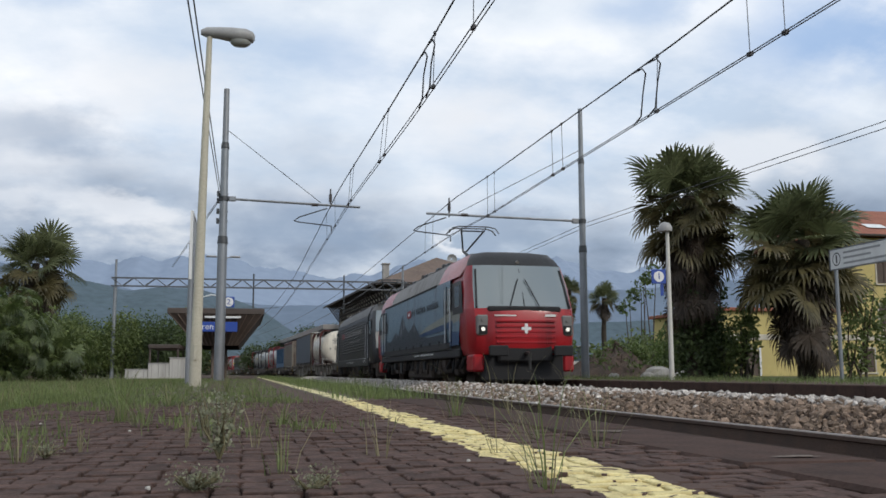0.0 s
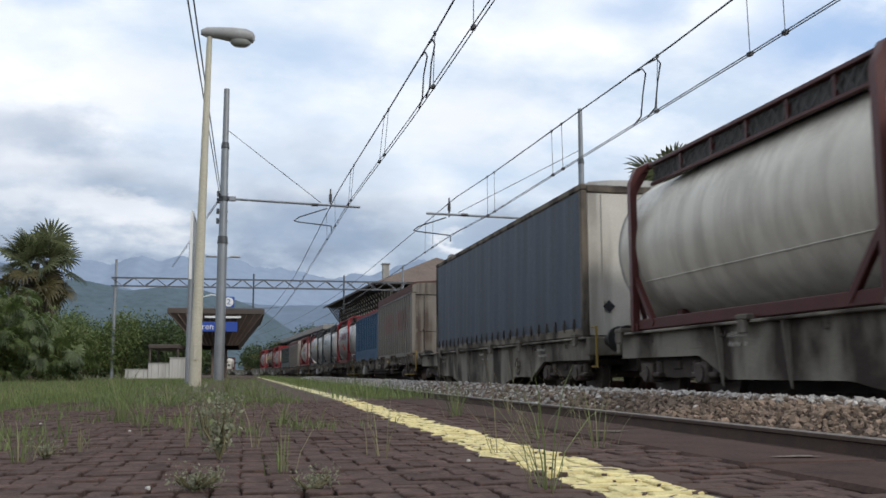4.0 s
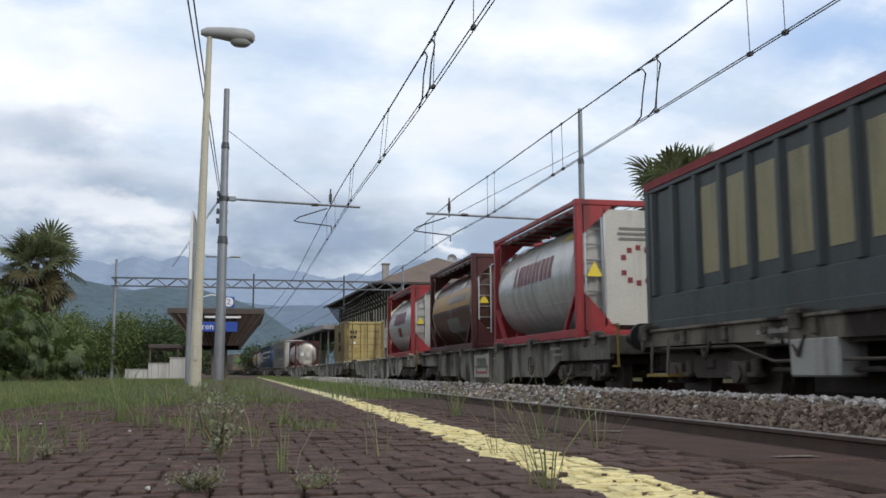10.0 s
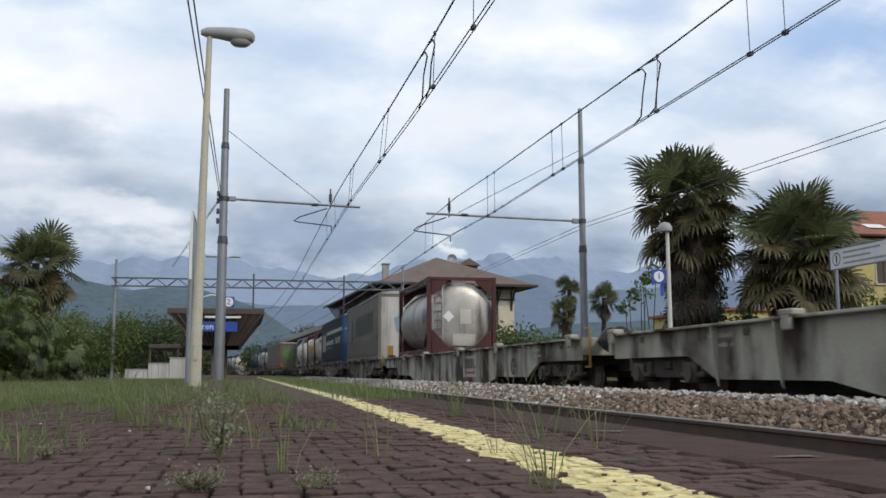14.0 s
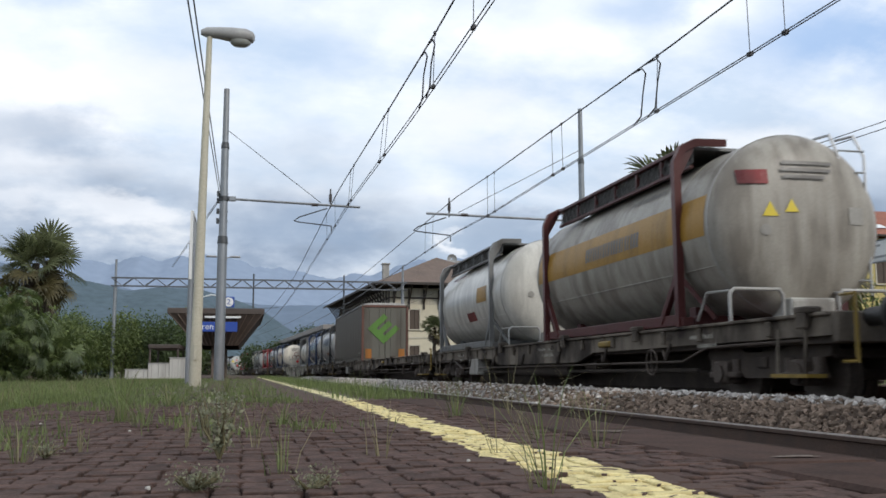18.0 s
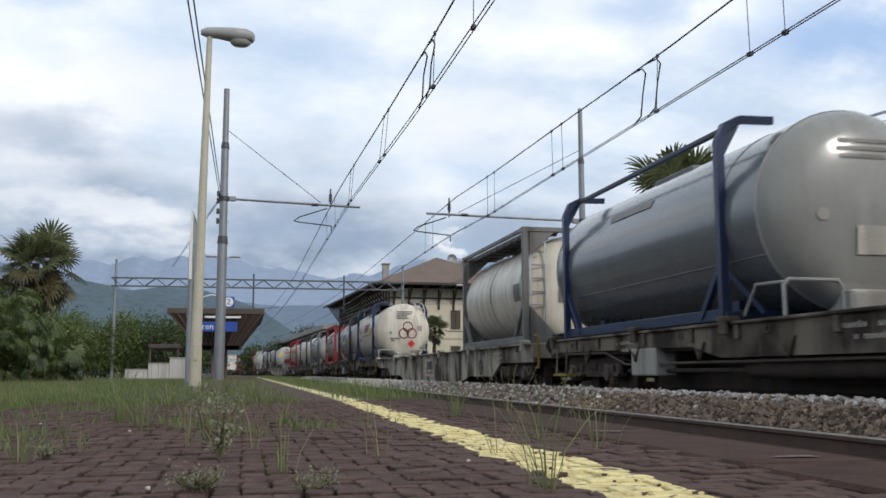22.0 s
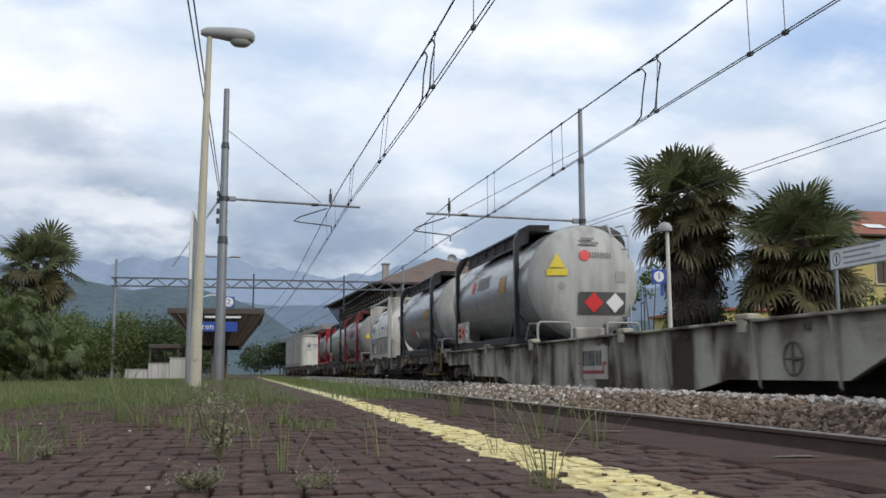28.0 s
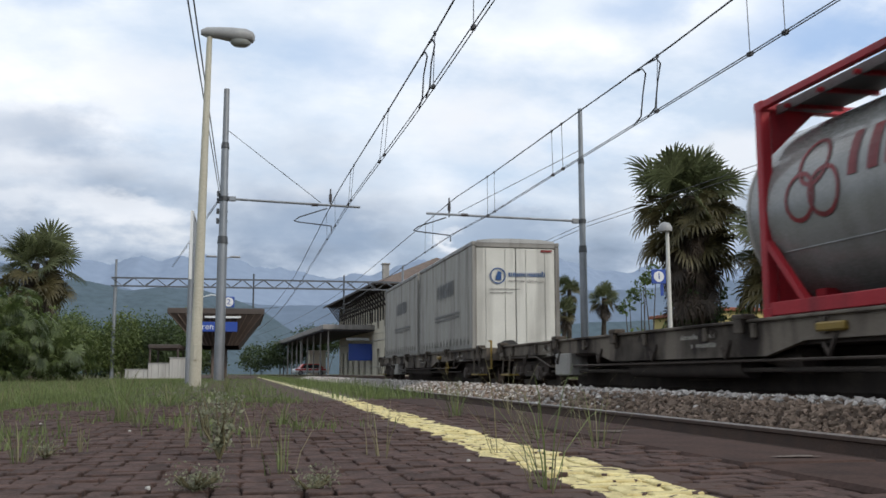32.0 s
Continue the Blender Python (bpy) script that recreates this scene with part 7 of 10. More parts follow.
def steel_box(u, L, H, side_mat, end_mat, rib_mat, label, ribs, cover=None, cover_h=0.0, sill=0.0, deco=(), corrug=False):
    """A steel container: ribbed or corrugated sides, doors with bars at the end, perhaps a tarpaulin lid."""
    t = thing("freight_container", label, "container", "loads of the freight train")
    z0, z1 = DECK + 0.03, DECK + 0.03 + H
    for s in (-1, 1):
        m = Mesh()
        if corrug:
            k = ribs
            row = []
            for i in range(k):
                p = 0.16 + (L - 0.32) * i / k
                d = (L - 0.32) / k
                row += [(p, 0.0), (p + d * 0.3, 0.0), (p + d * 0.5, 0.045), (p + d * 0.8, 0.045)]
            m.loft([[(s * (1.205 - q), p, z) for p, q in row] for z in (z0 + 0.14, z1 - 0.07)], closed=False, smooth=False)
        else:
            m.box(s * 1.14, s * 1.17, 0.1, L - 0.1, z0 + 0.1, z1 - 0.05)
        sd = part("side_wall", m, side_mat, t, fix=False)
        if not corrug:
            rm = Mesh().prism([(-0.075, 0), (-0.045, 0.055), (0.045, 0.055), (0.075, 0)], 2, z0 + 0.1 + sill, z1 - 0.12)
            rm.v = [(s * (1.17 + y), x, z) for x, y, z in rm.v]
            rd = rm.data("rib", rib_mat)
            for i in range(ribs):
                part("rib", rd, rib_mat, sd).location = (0, 0.25 + (L - 0.5) * i / (ribs - 1), 0)
            if sill:
                part("sill_band", Mesh().box(s * 1.17, s * 1.215, 0.1, L - 0.1, z0 + 0.1, z0 + 0.08 + sill, 0.01), side_mat, t)
        part("bottom_rail", Mesh().box(s * 1.22, s * 1.12, 0.1, L - 0.1, z0, z0 + 0.14, 0.012), rib_mat, t)
        part("top_rail", Mesh().box(s * 1.22, s * 1.14, 0.1, L - 0.1, z1 - 0.12, z1, 0.012), rib_mat, t)
        for y in (0.0, L):
            part("corner_post", Mesh().box(s * 1.225, s * 1.07, y, y + (0.15 if y == 0 else -0.15), z0, z1, 0.015), rib_mat, t)
            pieces("corner_casting", [Mesh().box(s * 1.23, s * 1.05, y - (0.006 if y == 0 else -0.006), y + (0.18 if y == 0 else -0.18), za, za + 0.126, 0.012) for za in (z1 - 0.114, z0 - 0.006)], M_SILLD, t)
    part("floor", Mesh().box(-1.1, 1.1, 0.1, L - 0.1, z0 + 0.02, z0 + 0.12), M_UNDER, t)
    part("back_wall", Mesh().box(-1.06, 1.06, L - 0.12, L - 0.05, z0 + 0.1, z1 - 0.1), side_mat, t)
    if cover:
        part("cover", Mesh().prism([(-1.235, z1 - 0.05), (-1.235, z1 + cover_h * 0.7), (-1.05, z1 + cover_h), (0, z1 + cover_h + 0.08), (1.05, z1 + cover_h), (1.235, z1 + cover_h * 0.7), (1.235, z1 - 0.05)], 1, 0.02, L - 0.02), cover, t, "tarpaulin lid")
        if cover_h > 0.2:
            part("end_header", Mesh().prism([(-1.2, z1 - 0.06), (-1.2, z1 + cover_h * 0.6), (-1.0, z1 + cover_h * 0.86), (0, z1 + cover_h * 0.94), (1.0, z1 + cover_h * 0.86), (1.2, z1 + cover_h * 0.6), (1.2, z1 - 0.06)], 1, -0.01, 0.015), end_mat, t)
    else:
        part("roof", Mesh().box(-1.13, 1.13, 0.1, L - 0.1, z1 - 0.06, z1 - 0.02), side_mat, t)
    pieces("end_rail", [Mesh().box(-1.06, 1.06, 0.0, 0.12, za, za + 0.15, 0.01) for za in (z1 - 0.16, z0)], end_mat, t)
    for s in (-1, 1):
        dm = Mesh().box(s * 0.01, s * 1.06, 0.05, 0.09, z0 + 0.15, z1 - 0.17, 0.008)
        d = part("door", dm, end_mat, t)
        if corrug:
            for i in range(5):
                z = z0 + 0.3 + (H - 0.5) * i / 5
                part("door_panel", Mesh().box(s * 0.08, s * 1.0, 0.022, 0.052, z, z + 0.28, 0.02), end_mat, d)
        else:
            part("door_panel", Mesh().box(s * 0.12, s * 0.95, 0.03, 0.052, z0 + 0.9, z1 - 0.4, 0.01), end_mat, d)
        for x in (0.22, 0.72):
            part("lock_bar", Mesh().tube((s * x, 0.0, z0 + 0.08), (s * x, 0.0, z1 - 0.08), 0.02, n=6).box(s * x - 0.05, s * x + 0.05, -0.03, 0.02, z0 + 0.95, z0 + 1.05), rib_mat, d)
        for i in range(4):
            part("hinge", Mesh().box(s * 1.0, s * 1.08, 0.01, 0.05, z0 + 0.3 + (H - 0.7) * i / 3, z0 + 0.42 + (H - 0.7) * i / 3), rib_mat, d)
    off = 1.212 if corrug else 1.178

    def on_side(a, b):
        return (-off, a, z0 + b)

    def on_end(a, b):
        return (a, -0.004, z0 + b)
    for where, shapes, m in deco:
        marks(shapes, on_side if where == "side" else on_end, m, t)
        if where == "side" and not corrug:
            at = [0.25 + (L - 0.5) * i / (ribs - 1) for i in range(ribs)]
            over = [("rect", max(y - 0.043, q[1]), min(y + 0.043, q[2]), q[3], q[4]) for q in flat(shapes) if q[0] == "rect" for y in at if q[1] < y + 0.04 and q[2] > y - 0.04]
            if over:
                marks([("many", over)], lambda a, b: (-1.2275, a, z0 + b), m, t)
    TRAIN.append((t, u, L))
    return t


def trailer(u, L, H, side_mat, end_mat, trim_mat, label, deco=(), straps=22, low=0.0, end_frame=None):
    """A curtain-sided body: hanging curtain with folds, straps and buckles, roof rail, framed end."""
    t = thing("curtain_trailer", label, "trailer", "loads of the freight train")
    z0, z1 = DECK + 0.05 - low, DECK + 0.05 - low + H
    for s in (-1, 1):
        ys = np.linspace(0.12, L - 0.12, 90)
        rows = []
        for f in np.linspace(0, 1, 6):
            rows.append([(s * (1.235 + 0.012 * sin(y * 5.1 + s) * (1 - f * 0.6) + 0.008 * sin(y * 13 + f * 3)), y, z0 + 0.13 + (H - 0.25) * f) for y in ys])
        part("curtain", Mesh().loft(rows, closed=False), side_mat, t, fix=False)
        part("roof_rail", Mesh().box(s * 1.265, s * 1.13, 0.0, L, z1 - 0.13, z1, 0.025), trim_mat, t)
        part("floor_rail", Mesh().box(s * 1.255, s * 1.13, 0.02, L - 0.02, z0, z0 + 0.16, 0.015), trim_mat, t)
        stp = Mesh().box(s * 1.27, s * 1.255, -0.022, 0.022, z0 + 0.10, z0 + 0.34).box(s * 1.285, s * 1.255, -0.04, 0.04, z0 + 0.16, z0 + 0.26, 0.005).data("strap", trim_mat)
        if s < 0:
            for i in range(straps):
                part("strap", stp, trim_mat, t).location = (0, 0.5 + (L - 1.0) * i / (straps - 1), 0)
        for y in (0.0, L):
            part("corner_post", Mesh().box(s * 1.26, s * 1.13, y, y + (0.12 if y == 0 else -0.12), z0, z1 - 0.13, 0.02), end_frame or trim_mat, t)
    part("roof", Mesh().prism([(-1.13, z1 - 0.04), (-1.10, z1 + 0.03), (-0.7, z1 + 0.075), (0, z1 + 0.095), (0.7, z1 + 0.075), (1.10, z1 + 0.03), (1.13, z1 - 0.04)], 1, 0.0, L), use("pale_roof_sheet", (0.52, 0.54, 0.56), 0.4), t, "pale translucent roof sheet")
    part("floor", Mesh().box(-1.12, 1.12, 0.05, L - 0.05, z0, z0 + 0.15), M_UNDER, t)
    part("end_header", Mesh().box(-1.13, 1.13, 0.0, 0.1, z1 - 0.16, z1 - 0.02, 0.01), end_frame or trim_mat, t)
    for s in (-1, 1):
        part("end_door", Mesh().box(s * 0.012, s * 1.125, 0.03, 0.07, z0 + 0.02, z1 - 0.17, 0.01), end_mat, t)
        for x in (0.3, 0.85):
            part("lock_bar", Mesh().tube((s * x, 0.012, z0 + 0.1), (s * x, 0.012, z1 - 0.2), 0.010, n=6), end_mat, t)
    part("end_bar", Mesh().box(-1.25, 1.25, 0.0, 0.12, z0 - 0.12, z0 - 0.003, 0.01), trim_mat, t)
    part("back_wall", Mesh().box(-1.12, 1.12, L - 0.1, L - 0.06, z0, z1 - 0.05), end_mat, t)

    def on_side(a, b):
        return (-1.262, a, z0 + b)

    def on_end(a, b):
        return (a, -0.006, z0 + b)
    for where, shapes, m in deco:
        marks(shapes, on_side if where == "side" else on_end, m, t)
    TRAIN.append((t, u, L))
    return t

# ---- locomotives ----
M_LOCORED = paint("locomotive_red", (0.40, 0.016, 0.024), 0.5, 0.35, coat=0.2)
M_LOCOGREY = paint("locomotive_grey", (0.030, 0.031, 0.034), 0.5, 0.5)
M_LOCOROOF = paint("roof_grey", (0.25, 0.25, 0.255), 0.8, 0.6)
M_DARKROOF = paint("dark_roof_grey", (0.085, 0.086, 0.09), 0.8, 0.55)
M_SNOW = paint("pale_slope_livery", (0.20, 0.235, 0.28), 0.4, 0.35)
M_SILLDARK = paint("dark_sill", (0.020, 0.020, 0.022), 0.6, 0.6)
M_LOCOBLUE = paint("pale_blue_livery", (0.185, 0.285, 0.385), 0.5, 0.35)
M_LOCODARK = paint("slate_blue_livery", (0.036, 0.048, 0.070), 0.5, 0.35)
M_LOCODEEP = paint("deep_blue_livery", (0.03, 0.08, 0.20), 0.2, 0.35)
M_LOCOSAND = paint("sand_livery", (0.30, 0.32, 0.29), 0.3, 0.35)
M_ANTHRA = paint("anthracite_paint", (0.034, 0.035, 0.039), 0.7, 0.42)
# grey base and part metal help imitate the sky mirrored in the screen
M_WINDSCREEN = plain("sky_grey_windscreen", (0.22, 0.25, 0.26), 0.05, 0.45)
M_HEADLAMP = plain("headlamp_glow", (1.0, 0.95, 0.85), 0.2, glow=0.3)
M_LAMPGLASS = plain("lamp_glass", (0.16, 0.15, 0.14), 0.1)
M_RUBBER = plain("black_rubber", (0.012, 0.012, 0.013), 0.85)
# pale base imitates the sky's reflection in the door pane
M_DOORGLASS = plain("sky_pale_door_glass", (0.42, 0.43, 0.40), 0.08, 0.5)
M_SIDEGLASS = plain("cab_side_glass", (0.07, 0.08, 0.085), 0.08)


def pantograph(parent, y, base, up, d=1):
    """A single-arm pantograph on a roof; raised, or folded down."""
    p = part("pantograph", Mesh().box(-0.55, 0.55, y - 0.75, y + 0.75, base + 0.10, base + 0.17, 0.02).tube((-0.5, y - 0.6, base - 0.05), (-0.5, y - 0.6, base + 0.1), 0.06).tube((0.5, y - 0.6, base - 0.05), (0.5, y - 0.6, base + 0.1), 0.06).tube((0, y + 0.6, base - 0.05), (0, y + 0.6, base + 0.1), 0.06), M_DARKSTEEL, parent)
    knee = (y + 0.85 * d, base + 0.17 + (up - base) * 0.42)
    hy = y - 0.35 * d
    part("lower_arm", Mesh().tube((0, y - 0.55 * d, base + 0.17), (0, knee[0], knee[1]), 0.055, 0.045, 8).tube((0.18, y - 0.4 * d, base + 0.17), (0.1, knee[0], knee[1] - 0.06), 0.02), M_DARKSTEEL, p)
    part("upper_arm", Mesh().tube((-0.05, knee[0], knee[1]), (-0.38, hy, up - 0.12), 0.03).tube((0.05, knee[0], knee[1]), (0.38, hy, up - 0.12), 0.03).tube((-0.4, hy, up - 0.12), (0.4, hy, up - 0.12), 0.025), M_DARKSTEEL, p)
    for dy in (-0.22, 0.22):
        part("collector_strip", Mesh().pipe([(-0.85, hy + dy, up - 0.22), (-0.72, hy + dy, up - 0.06), (-0.5, hy + dy, up), (0.5, hy + dy, up), (0.72, hy + dy, up - 0.06), (0.85, hy + dy, up - 0.22)], 0.022).tube((-0.4, hy, up - 0.12), (-0.4, hy + dy, up - 0.02), 0.015).tube((0.4, hy, up - 0.12), (0.4, hy + dy, up - 0.02), 0.015), M_DARKSTEEL, p)
    return p


def roof_gear(t, y0, y1, z, n):
    for i in range(n):
        y = y0 + (y1 - y0) * (i + 0.5) / n
        k = i % 3
        if k == 0:
            part("insulator", Mesh().tube((0.35, y, z), (0.35, y, z + 0.3), 0.07, 0.05, 10).tube((-0.35, y, z), (-0.35, y, z + 0.3), 0.07, 0.05, 10), M_INSUL, t)
        elif k == 1:
            part("roof_box", Mesh().box(-0.7, 0.5, y - 0.5, y + 0.5, z - 0.02, z + 0.22, 0.04), M_LOCOROOF, t)
        else:
            part("roof_grille", Mesh().box(-0.8, 0.8, y - 0.6, y + 0.6, z - 0.02, z + 0.08, 0.03), M_DARKSTEEL, t)
    part("busbar", Mesh().tube((0.35, y0, z + 0.32), (0.35, y1, z + 0.32), 0.02).tube((-0.35, y0 + 1, z + 0.30), (-0.35, y1 - 1, z + 0.30), 0.02), M_DARKSTEEL, t)


def underfloor_gear(t, L, x, seed):
    """Boxes, pipes, sand hoses and dampers that crowd the space below the body."""
    rs = random.Random(seed)
    y = 1.3
    while y < L - 1.4:
        w = rs.uniform(0.22, 0.62)
        for s in (-1, 1):
            k = rs.random()
            m = rs.choice((M_UNDER, M_SILLDARK, M_RUBBER))
            if k < 0.45:
                part("equipment_box", Mesh().box(s * x, s * (x - 0.22), y, y + w, rs.uniform(0.42, 0.62), rs.uniform(0.84, 0.94), 0.02), m, t)
            elif k < 0.7:
                z = rs.uniform(0.45, 0.6)
                part("pipe", Mesh().pipe([(s * (x - 0.03), y, 0.92), (s * (x - 0.01), y + 0.03, z + 0.12), (s * (x - 0.02), y + w * 0.5, z), (s * (x - 0.03), y + w, 0.80)], 0.022, 6), m, t)
            elif k < 0.85:
                part("damper", Mesh().tube((s * (x - 0.05), y, 0.88), (s * (x - 0.05), y + w, 0.62), 0.045, n=8).tube((s * (x - 0.05), y + w * 0.4, 0.78), (s * (x - 0.05), y + w, 0.62), 0.06, n=8), M_SILLDARK, t)
            else:
                part("step", Mesh().box(s * (x + 0.02), s * (x - 0.10), y, y + 0.34, 0.46, 0.49).box(s * (x - 0.02), s * (x - 0.05), y, y + 0.03, 0.46, 0.94).box(s * (x - 0.02), s * (x - 0.05), y + 0.31, y + 0.34, 0.46, 0.94), M_WHEEL, t)
        y += w + rs.uniform(0.08, 0.3)


def roof_edge(t, y0, y1, x, z, seed):
    """Small fittings along the edge of a roof: boxes, bolts, insulators and a cable duct."""
    rs = random.Random(seed)
    y = y0
    while y < y1:
        k = rs.random()
        if k < 0.4:
            part("roof_box", Mesh().box(-x, -x + 0.35, y, y + rs.uniform(0.25, 0.6), z - 0.03, z + rs.uniform(0.06, 0.16), 0.02), rs.choice((M_LOCOROOF, M_DARKSTEEL)), t)
        elif k < 0.75:
            part("insulator", Mesh().tube((-x + 0.15, y, z - 0.02), (-x + 0.15, y, z + 0.22), 0.05, 0.04, 10).tube((-x + 0.15, y, z + 0.06), (-x + 0.15, y, z + 0.10), 0.075, n=10).tube((-x + 0.15, y, z + 0.14), (-x + 0.15, y, z + 0.18), 0.07, n=10), M_INSUL, t)
        else:
            part("lifting_eye", Mesh().pipe([(-x + 0.1, y, z - 0.02), (-x + 0.1, y, z + 0.09), (-x + 0.1, y + 0.12, z + 0.09), (-x + 0.1, y + 0.12, z - 0.02)], 0.018, 6), M_DARKSTEEL, t)
        y += rs.uniform(0.5, 0.95)
    part("cable_duct", Mesh().box(-x + 0.02, -x + 0.12, y0, y1, z, z + 0.05, 0.01), M_DARKSTEEL, t)


def loco_bogie(t, y):
    b = part("bogie", Mesh().box(-1.18, -1.02, -1.9, 1.9, 0.45, 0.85, 0.05).box(1.02, 1.18, -1.9, 1.9, 0.45, 0.85, 0.05).box(-1.0, 1.0, -0.4, 0.4, 0.5, 0.9, 0.05), M_UNDER, t)
    b.location = (0, y, 0)
    wm = Mesh().tube((-0.07, 0, 0.625), (0.07, 0, 0.625), 0.625, n=26).tube((-0.1, 0, 0.625), (0.1, 0, 0.625), 0.2, n=14).data("wheel", M_WHEEL)
    sp = Mesh().tube((0, -0.3, 0.8), (0, -0.3, 1.1), 0.11, n=10).tube((0, 0.3, 0.8), (0, 0.3, 1.1), 0.11, n=10).box(-0.12, 0.12, -0.25, 0.25, 0.4, 0.8, 0.04).data("axle_box", M_UNDER)
    for dy in (-1.3, 1.3):
        for x in (-0.76, 0.76):
            part("wheel", wm, M_WHEEL, b).location = (x, dy, 0)
        for x in (-1.12, 1.12):
            part("axle_box", sp, M_UNDER, b).location = (x, dy, 0)
        part("brake_block", Mesh().box(-0.9, 0.9, dy - 0.75, dy - 0.65, 0.4, 0.7), M_UNDER, b)
    return b


# half-width, front setback and height of the cab, level by level
CAB1 = [(0.95, 1.36, 0.10), (1.15, 1.44, 0.0), (1.55, 1.49, 0.0), (2.05, 1.50, 0.06), (2.18, 1.50, 0.10), (2.80, 1.47, 0.38), (3.40, 1.385, 0.70), (3.60, 1.292, 0.88), (3.79, 1.135, 1.15), (3.88, 0.85, 1.6)]


def cab_ring(z, w, f, back):
    pts = [(-w, back), (-w, f + 0.75), (-w * 0.985, f + 0.42), (-w * 0.90, f + 0.17), (-w * 0.70, f + 0.05), (-w * 0.35, f + 0.008), (0, f)]
    pts = pts + [(-x, y) for x, y in reversed(pts[:-1])]
    return [(x, y, z) for x, y in pts]


def loco_one():
    t = thing("locomotive", "red-fronted electric locomotive with pale blue mountain livery", "locomotive")
    L = 18.25
    for end, flip in ((0, False), (L, True)):
        def mp(p):
            return (p[0], L - p[1], p[2]) if flip else p
        rings = [[mp(p) for p in cab_ring(z, w, f, 2.6)] for z, w, f in CAB1]
        # lower red shell, windscreen band, roof cap
        part("cab_shell", Mesh().loft(rings[:5], closed=False), M_LOCORED, t)
        up_ = rings[4:7]
        gl = [[r[i] for i in range(3, 10)] for r in up_]
        part("windscreen", Mesh().loft(gl, closed=False), M_WINDSCREEN, t, "dark wide windscreen")
        for a, b in ((0, 4), (9, 13)):
            part("cab_pillar", Mesh().loft([[r[i] for i in range(a, b)] for r in up_], closed=False), M_LOCORED, t)
        part("cab_roof", Mesh().loft([r[2:-2] for r in rings[6:]], closed=False).add([rings[9][i] for i in range(1, 12)], [tuple(range(11))]), M_LOCOGREY, t)
        long = [[mp(p) for p in cab_ring(3.15, 1.492, 1.0, 4.3)]] + [[mp(p) for p in cab_ring(z, w, f, 4.3)] for z, w, f in CAB1[6:]]
        for a, b in ((0, 3), (10, 13)):
            part("cab_roof_side", Mesh().loft([r[a:b] for r in long], closed=False), M_LOCORED, t)

        def fb(x0, x1, y0, y1, z0, z1, b=0.0):
            return Mesh().box(x0, x1, *(((L - y1), (L - y0)) if flip else (y0, y1)), z0, z1, b)
        part("screen_base", fb(-1.02, 1.02, 0.085, 0.3, 2.08, 2.24, 0.04), M_RUBBER, t)
        for s in (-1, 0, 1):
            part("screen_pillar", Mesh().beam(mp((s * 1.30, 0.20 + 0.02, 2.20)) if s else mp((0, 0.095, 2.20)), mp((s * 1.20, 0.76, 3.28)) if s else mp((0, 0.645, 3.28)), 0.05 if s else 0.02), M_RUBBER, t)
        for s in (-1, 1):
            h = part("headlight", fb(s * 1.02, s * 1.33, 0.045, 0.45, 1.46, 2.0, 0.04), M_LAMPGLASS, t, "dark headlight unit")
            part("lamp_bezel", fb(s * 1.05, s * 1.28, 0.030, 0.05, 1.50, 1.72, 0.01), M_RUBBER, h)
            part("lamp", Mesh().tube(mp((s * 1.17, 0.016, 1.86)), mp((s * 1.17, 0.05, 1.86)), 0.045, n=14), M_LAMPGLASS, h)
            part("lamp", Mesh().tube(mp((s * 1.17, 0.012, 1.62)), mp((s * 1.17, 0.03, 1.62)), 0.055, n=14), M_HEADLAMP if not flip else M_LAMPGLASS, h)
            part("wiper", Mesh().beam(mp((s * 0.42, 0.06, 2.2)), mp((s * 0.10, 0.42, 3.0)), 0.022), M_RUBBER, t)
            part("buffer", Mesh().tube(mp((s * 0.875, 0.1, 1.05)), mp((s * 0.875, -0.42, 1.05)), 0.12, n=14), M_BUFFER, t)
            part("buffer_plate", fb(s * 0.62, s * 1.14, -0.50, -0.42, 0.90, 1.18, 0.03), M_RUBBER, t)
            part("corner_skirt", fb(s * 1.10, s * 1.40, 0.20, 1.0, 0.50, 0.96, 0.05), M_LOCORED, t)
            part("mirror_window", fb(s * 1.485, s * 1.516, 1.35, 1.95, 2.3, 2.9, 0.01), M_SIDEGLASS, t, "dark cab side window")
            part("window_surround", lay([("poly", [(0.92, 2.10), (3.45, 2.10), (3.50, 2.55), (3.32, 3.02), (1.30, 3.03), (1.02, 2.70)])], lambda a, b: mp((s * (1.512 - 0.10 * max(0, b - 2.75)), a, b))), M_LOCOGREY, t, fix=False)
            part("side_sill", Mesh().loft([[mp((s * (w + 0.007), y, z)) for y in (1.42, 2.65)] for z, w in ((0.96, 1.365), (1.15, 1.44), (1.30, 1.459))], closed=False), M_SILLDARK, t)
            part("side_livery", lay([("poly", [(1.32, 1.92), (2.62, 1.84), (2.62, 2.10), (1.26, 2.12)])], lambda a, b: mp((s * 1.5105, a, b))), M_LOCOSAND, t, fix=False)
            part("side_livery", lay([("poly", [(1.45, 1.24), (2.62, 1.24), (2.62, 2.04), (1.28, 2.04)])], lambda a, b: mp((s * 1.506, a, b))), M_LOCOBLUE, t, fix=False)
            part("side_livery", lay([("poly", [(1.45, 1.24), (2.62, 1.24), (2.62, 1.66), (1.38, 1.60)])], lambda a, b: mp((s * 1.509, a, b))), M_LOCODEEP, t, fix=False)
        for i in range(5):
            z = 1.25 + i * 0.14
            part("grille_bar", fb(-0.82, 0.82, -0.015, 0.05, z, z + 0.06, 0.01), M_LOCORED, t)
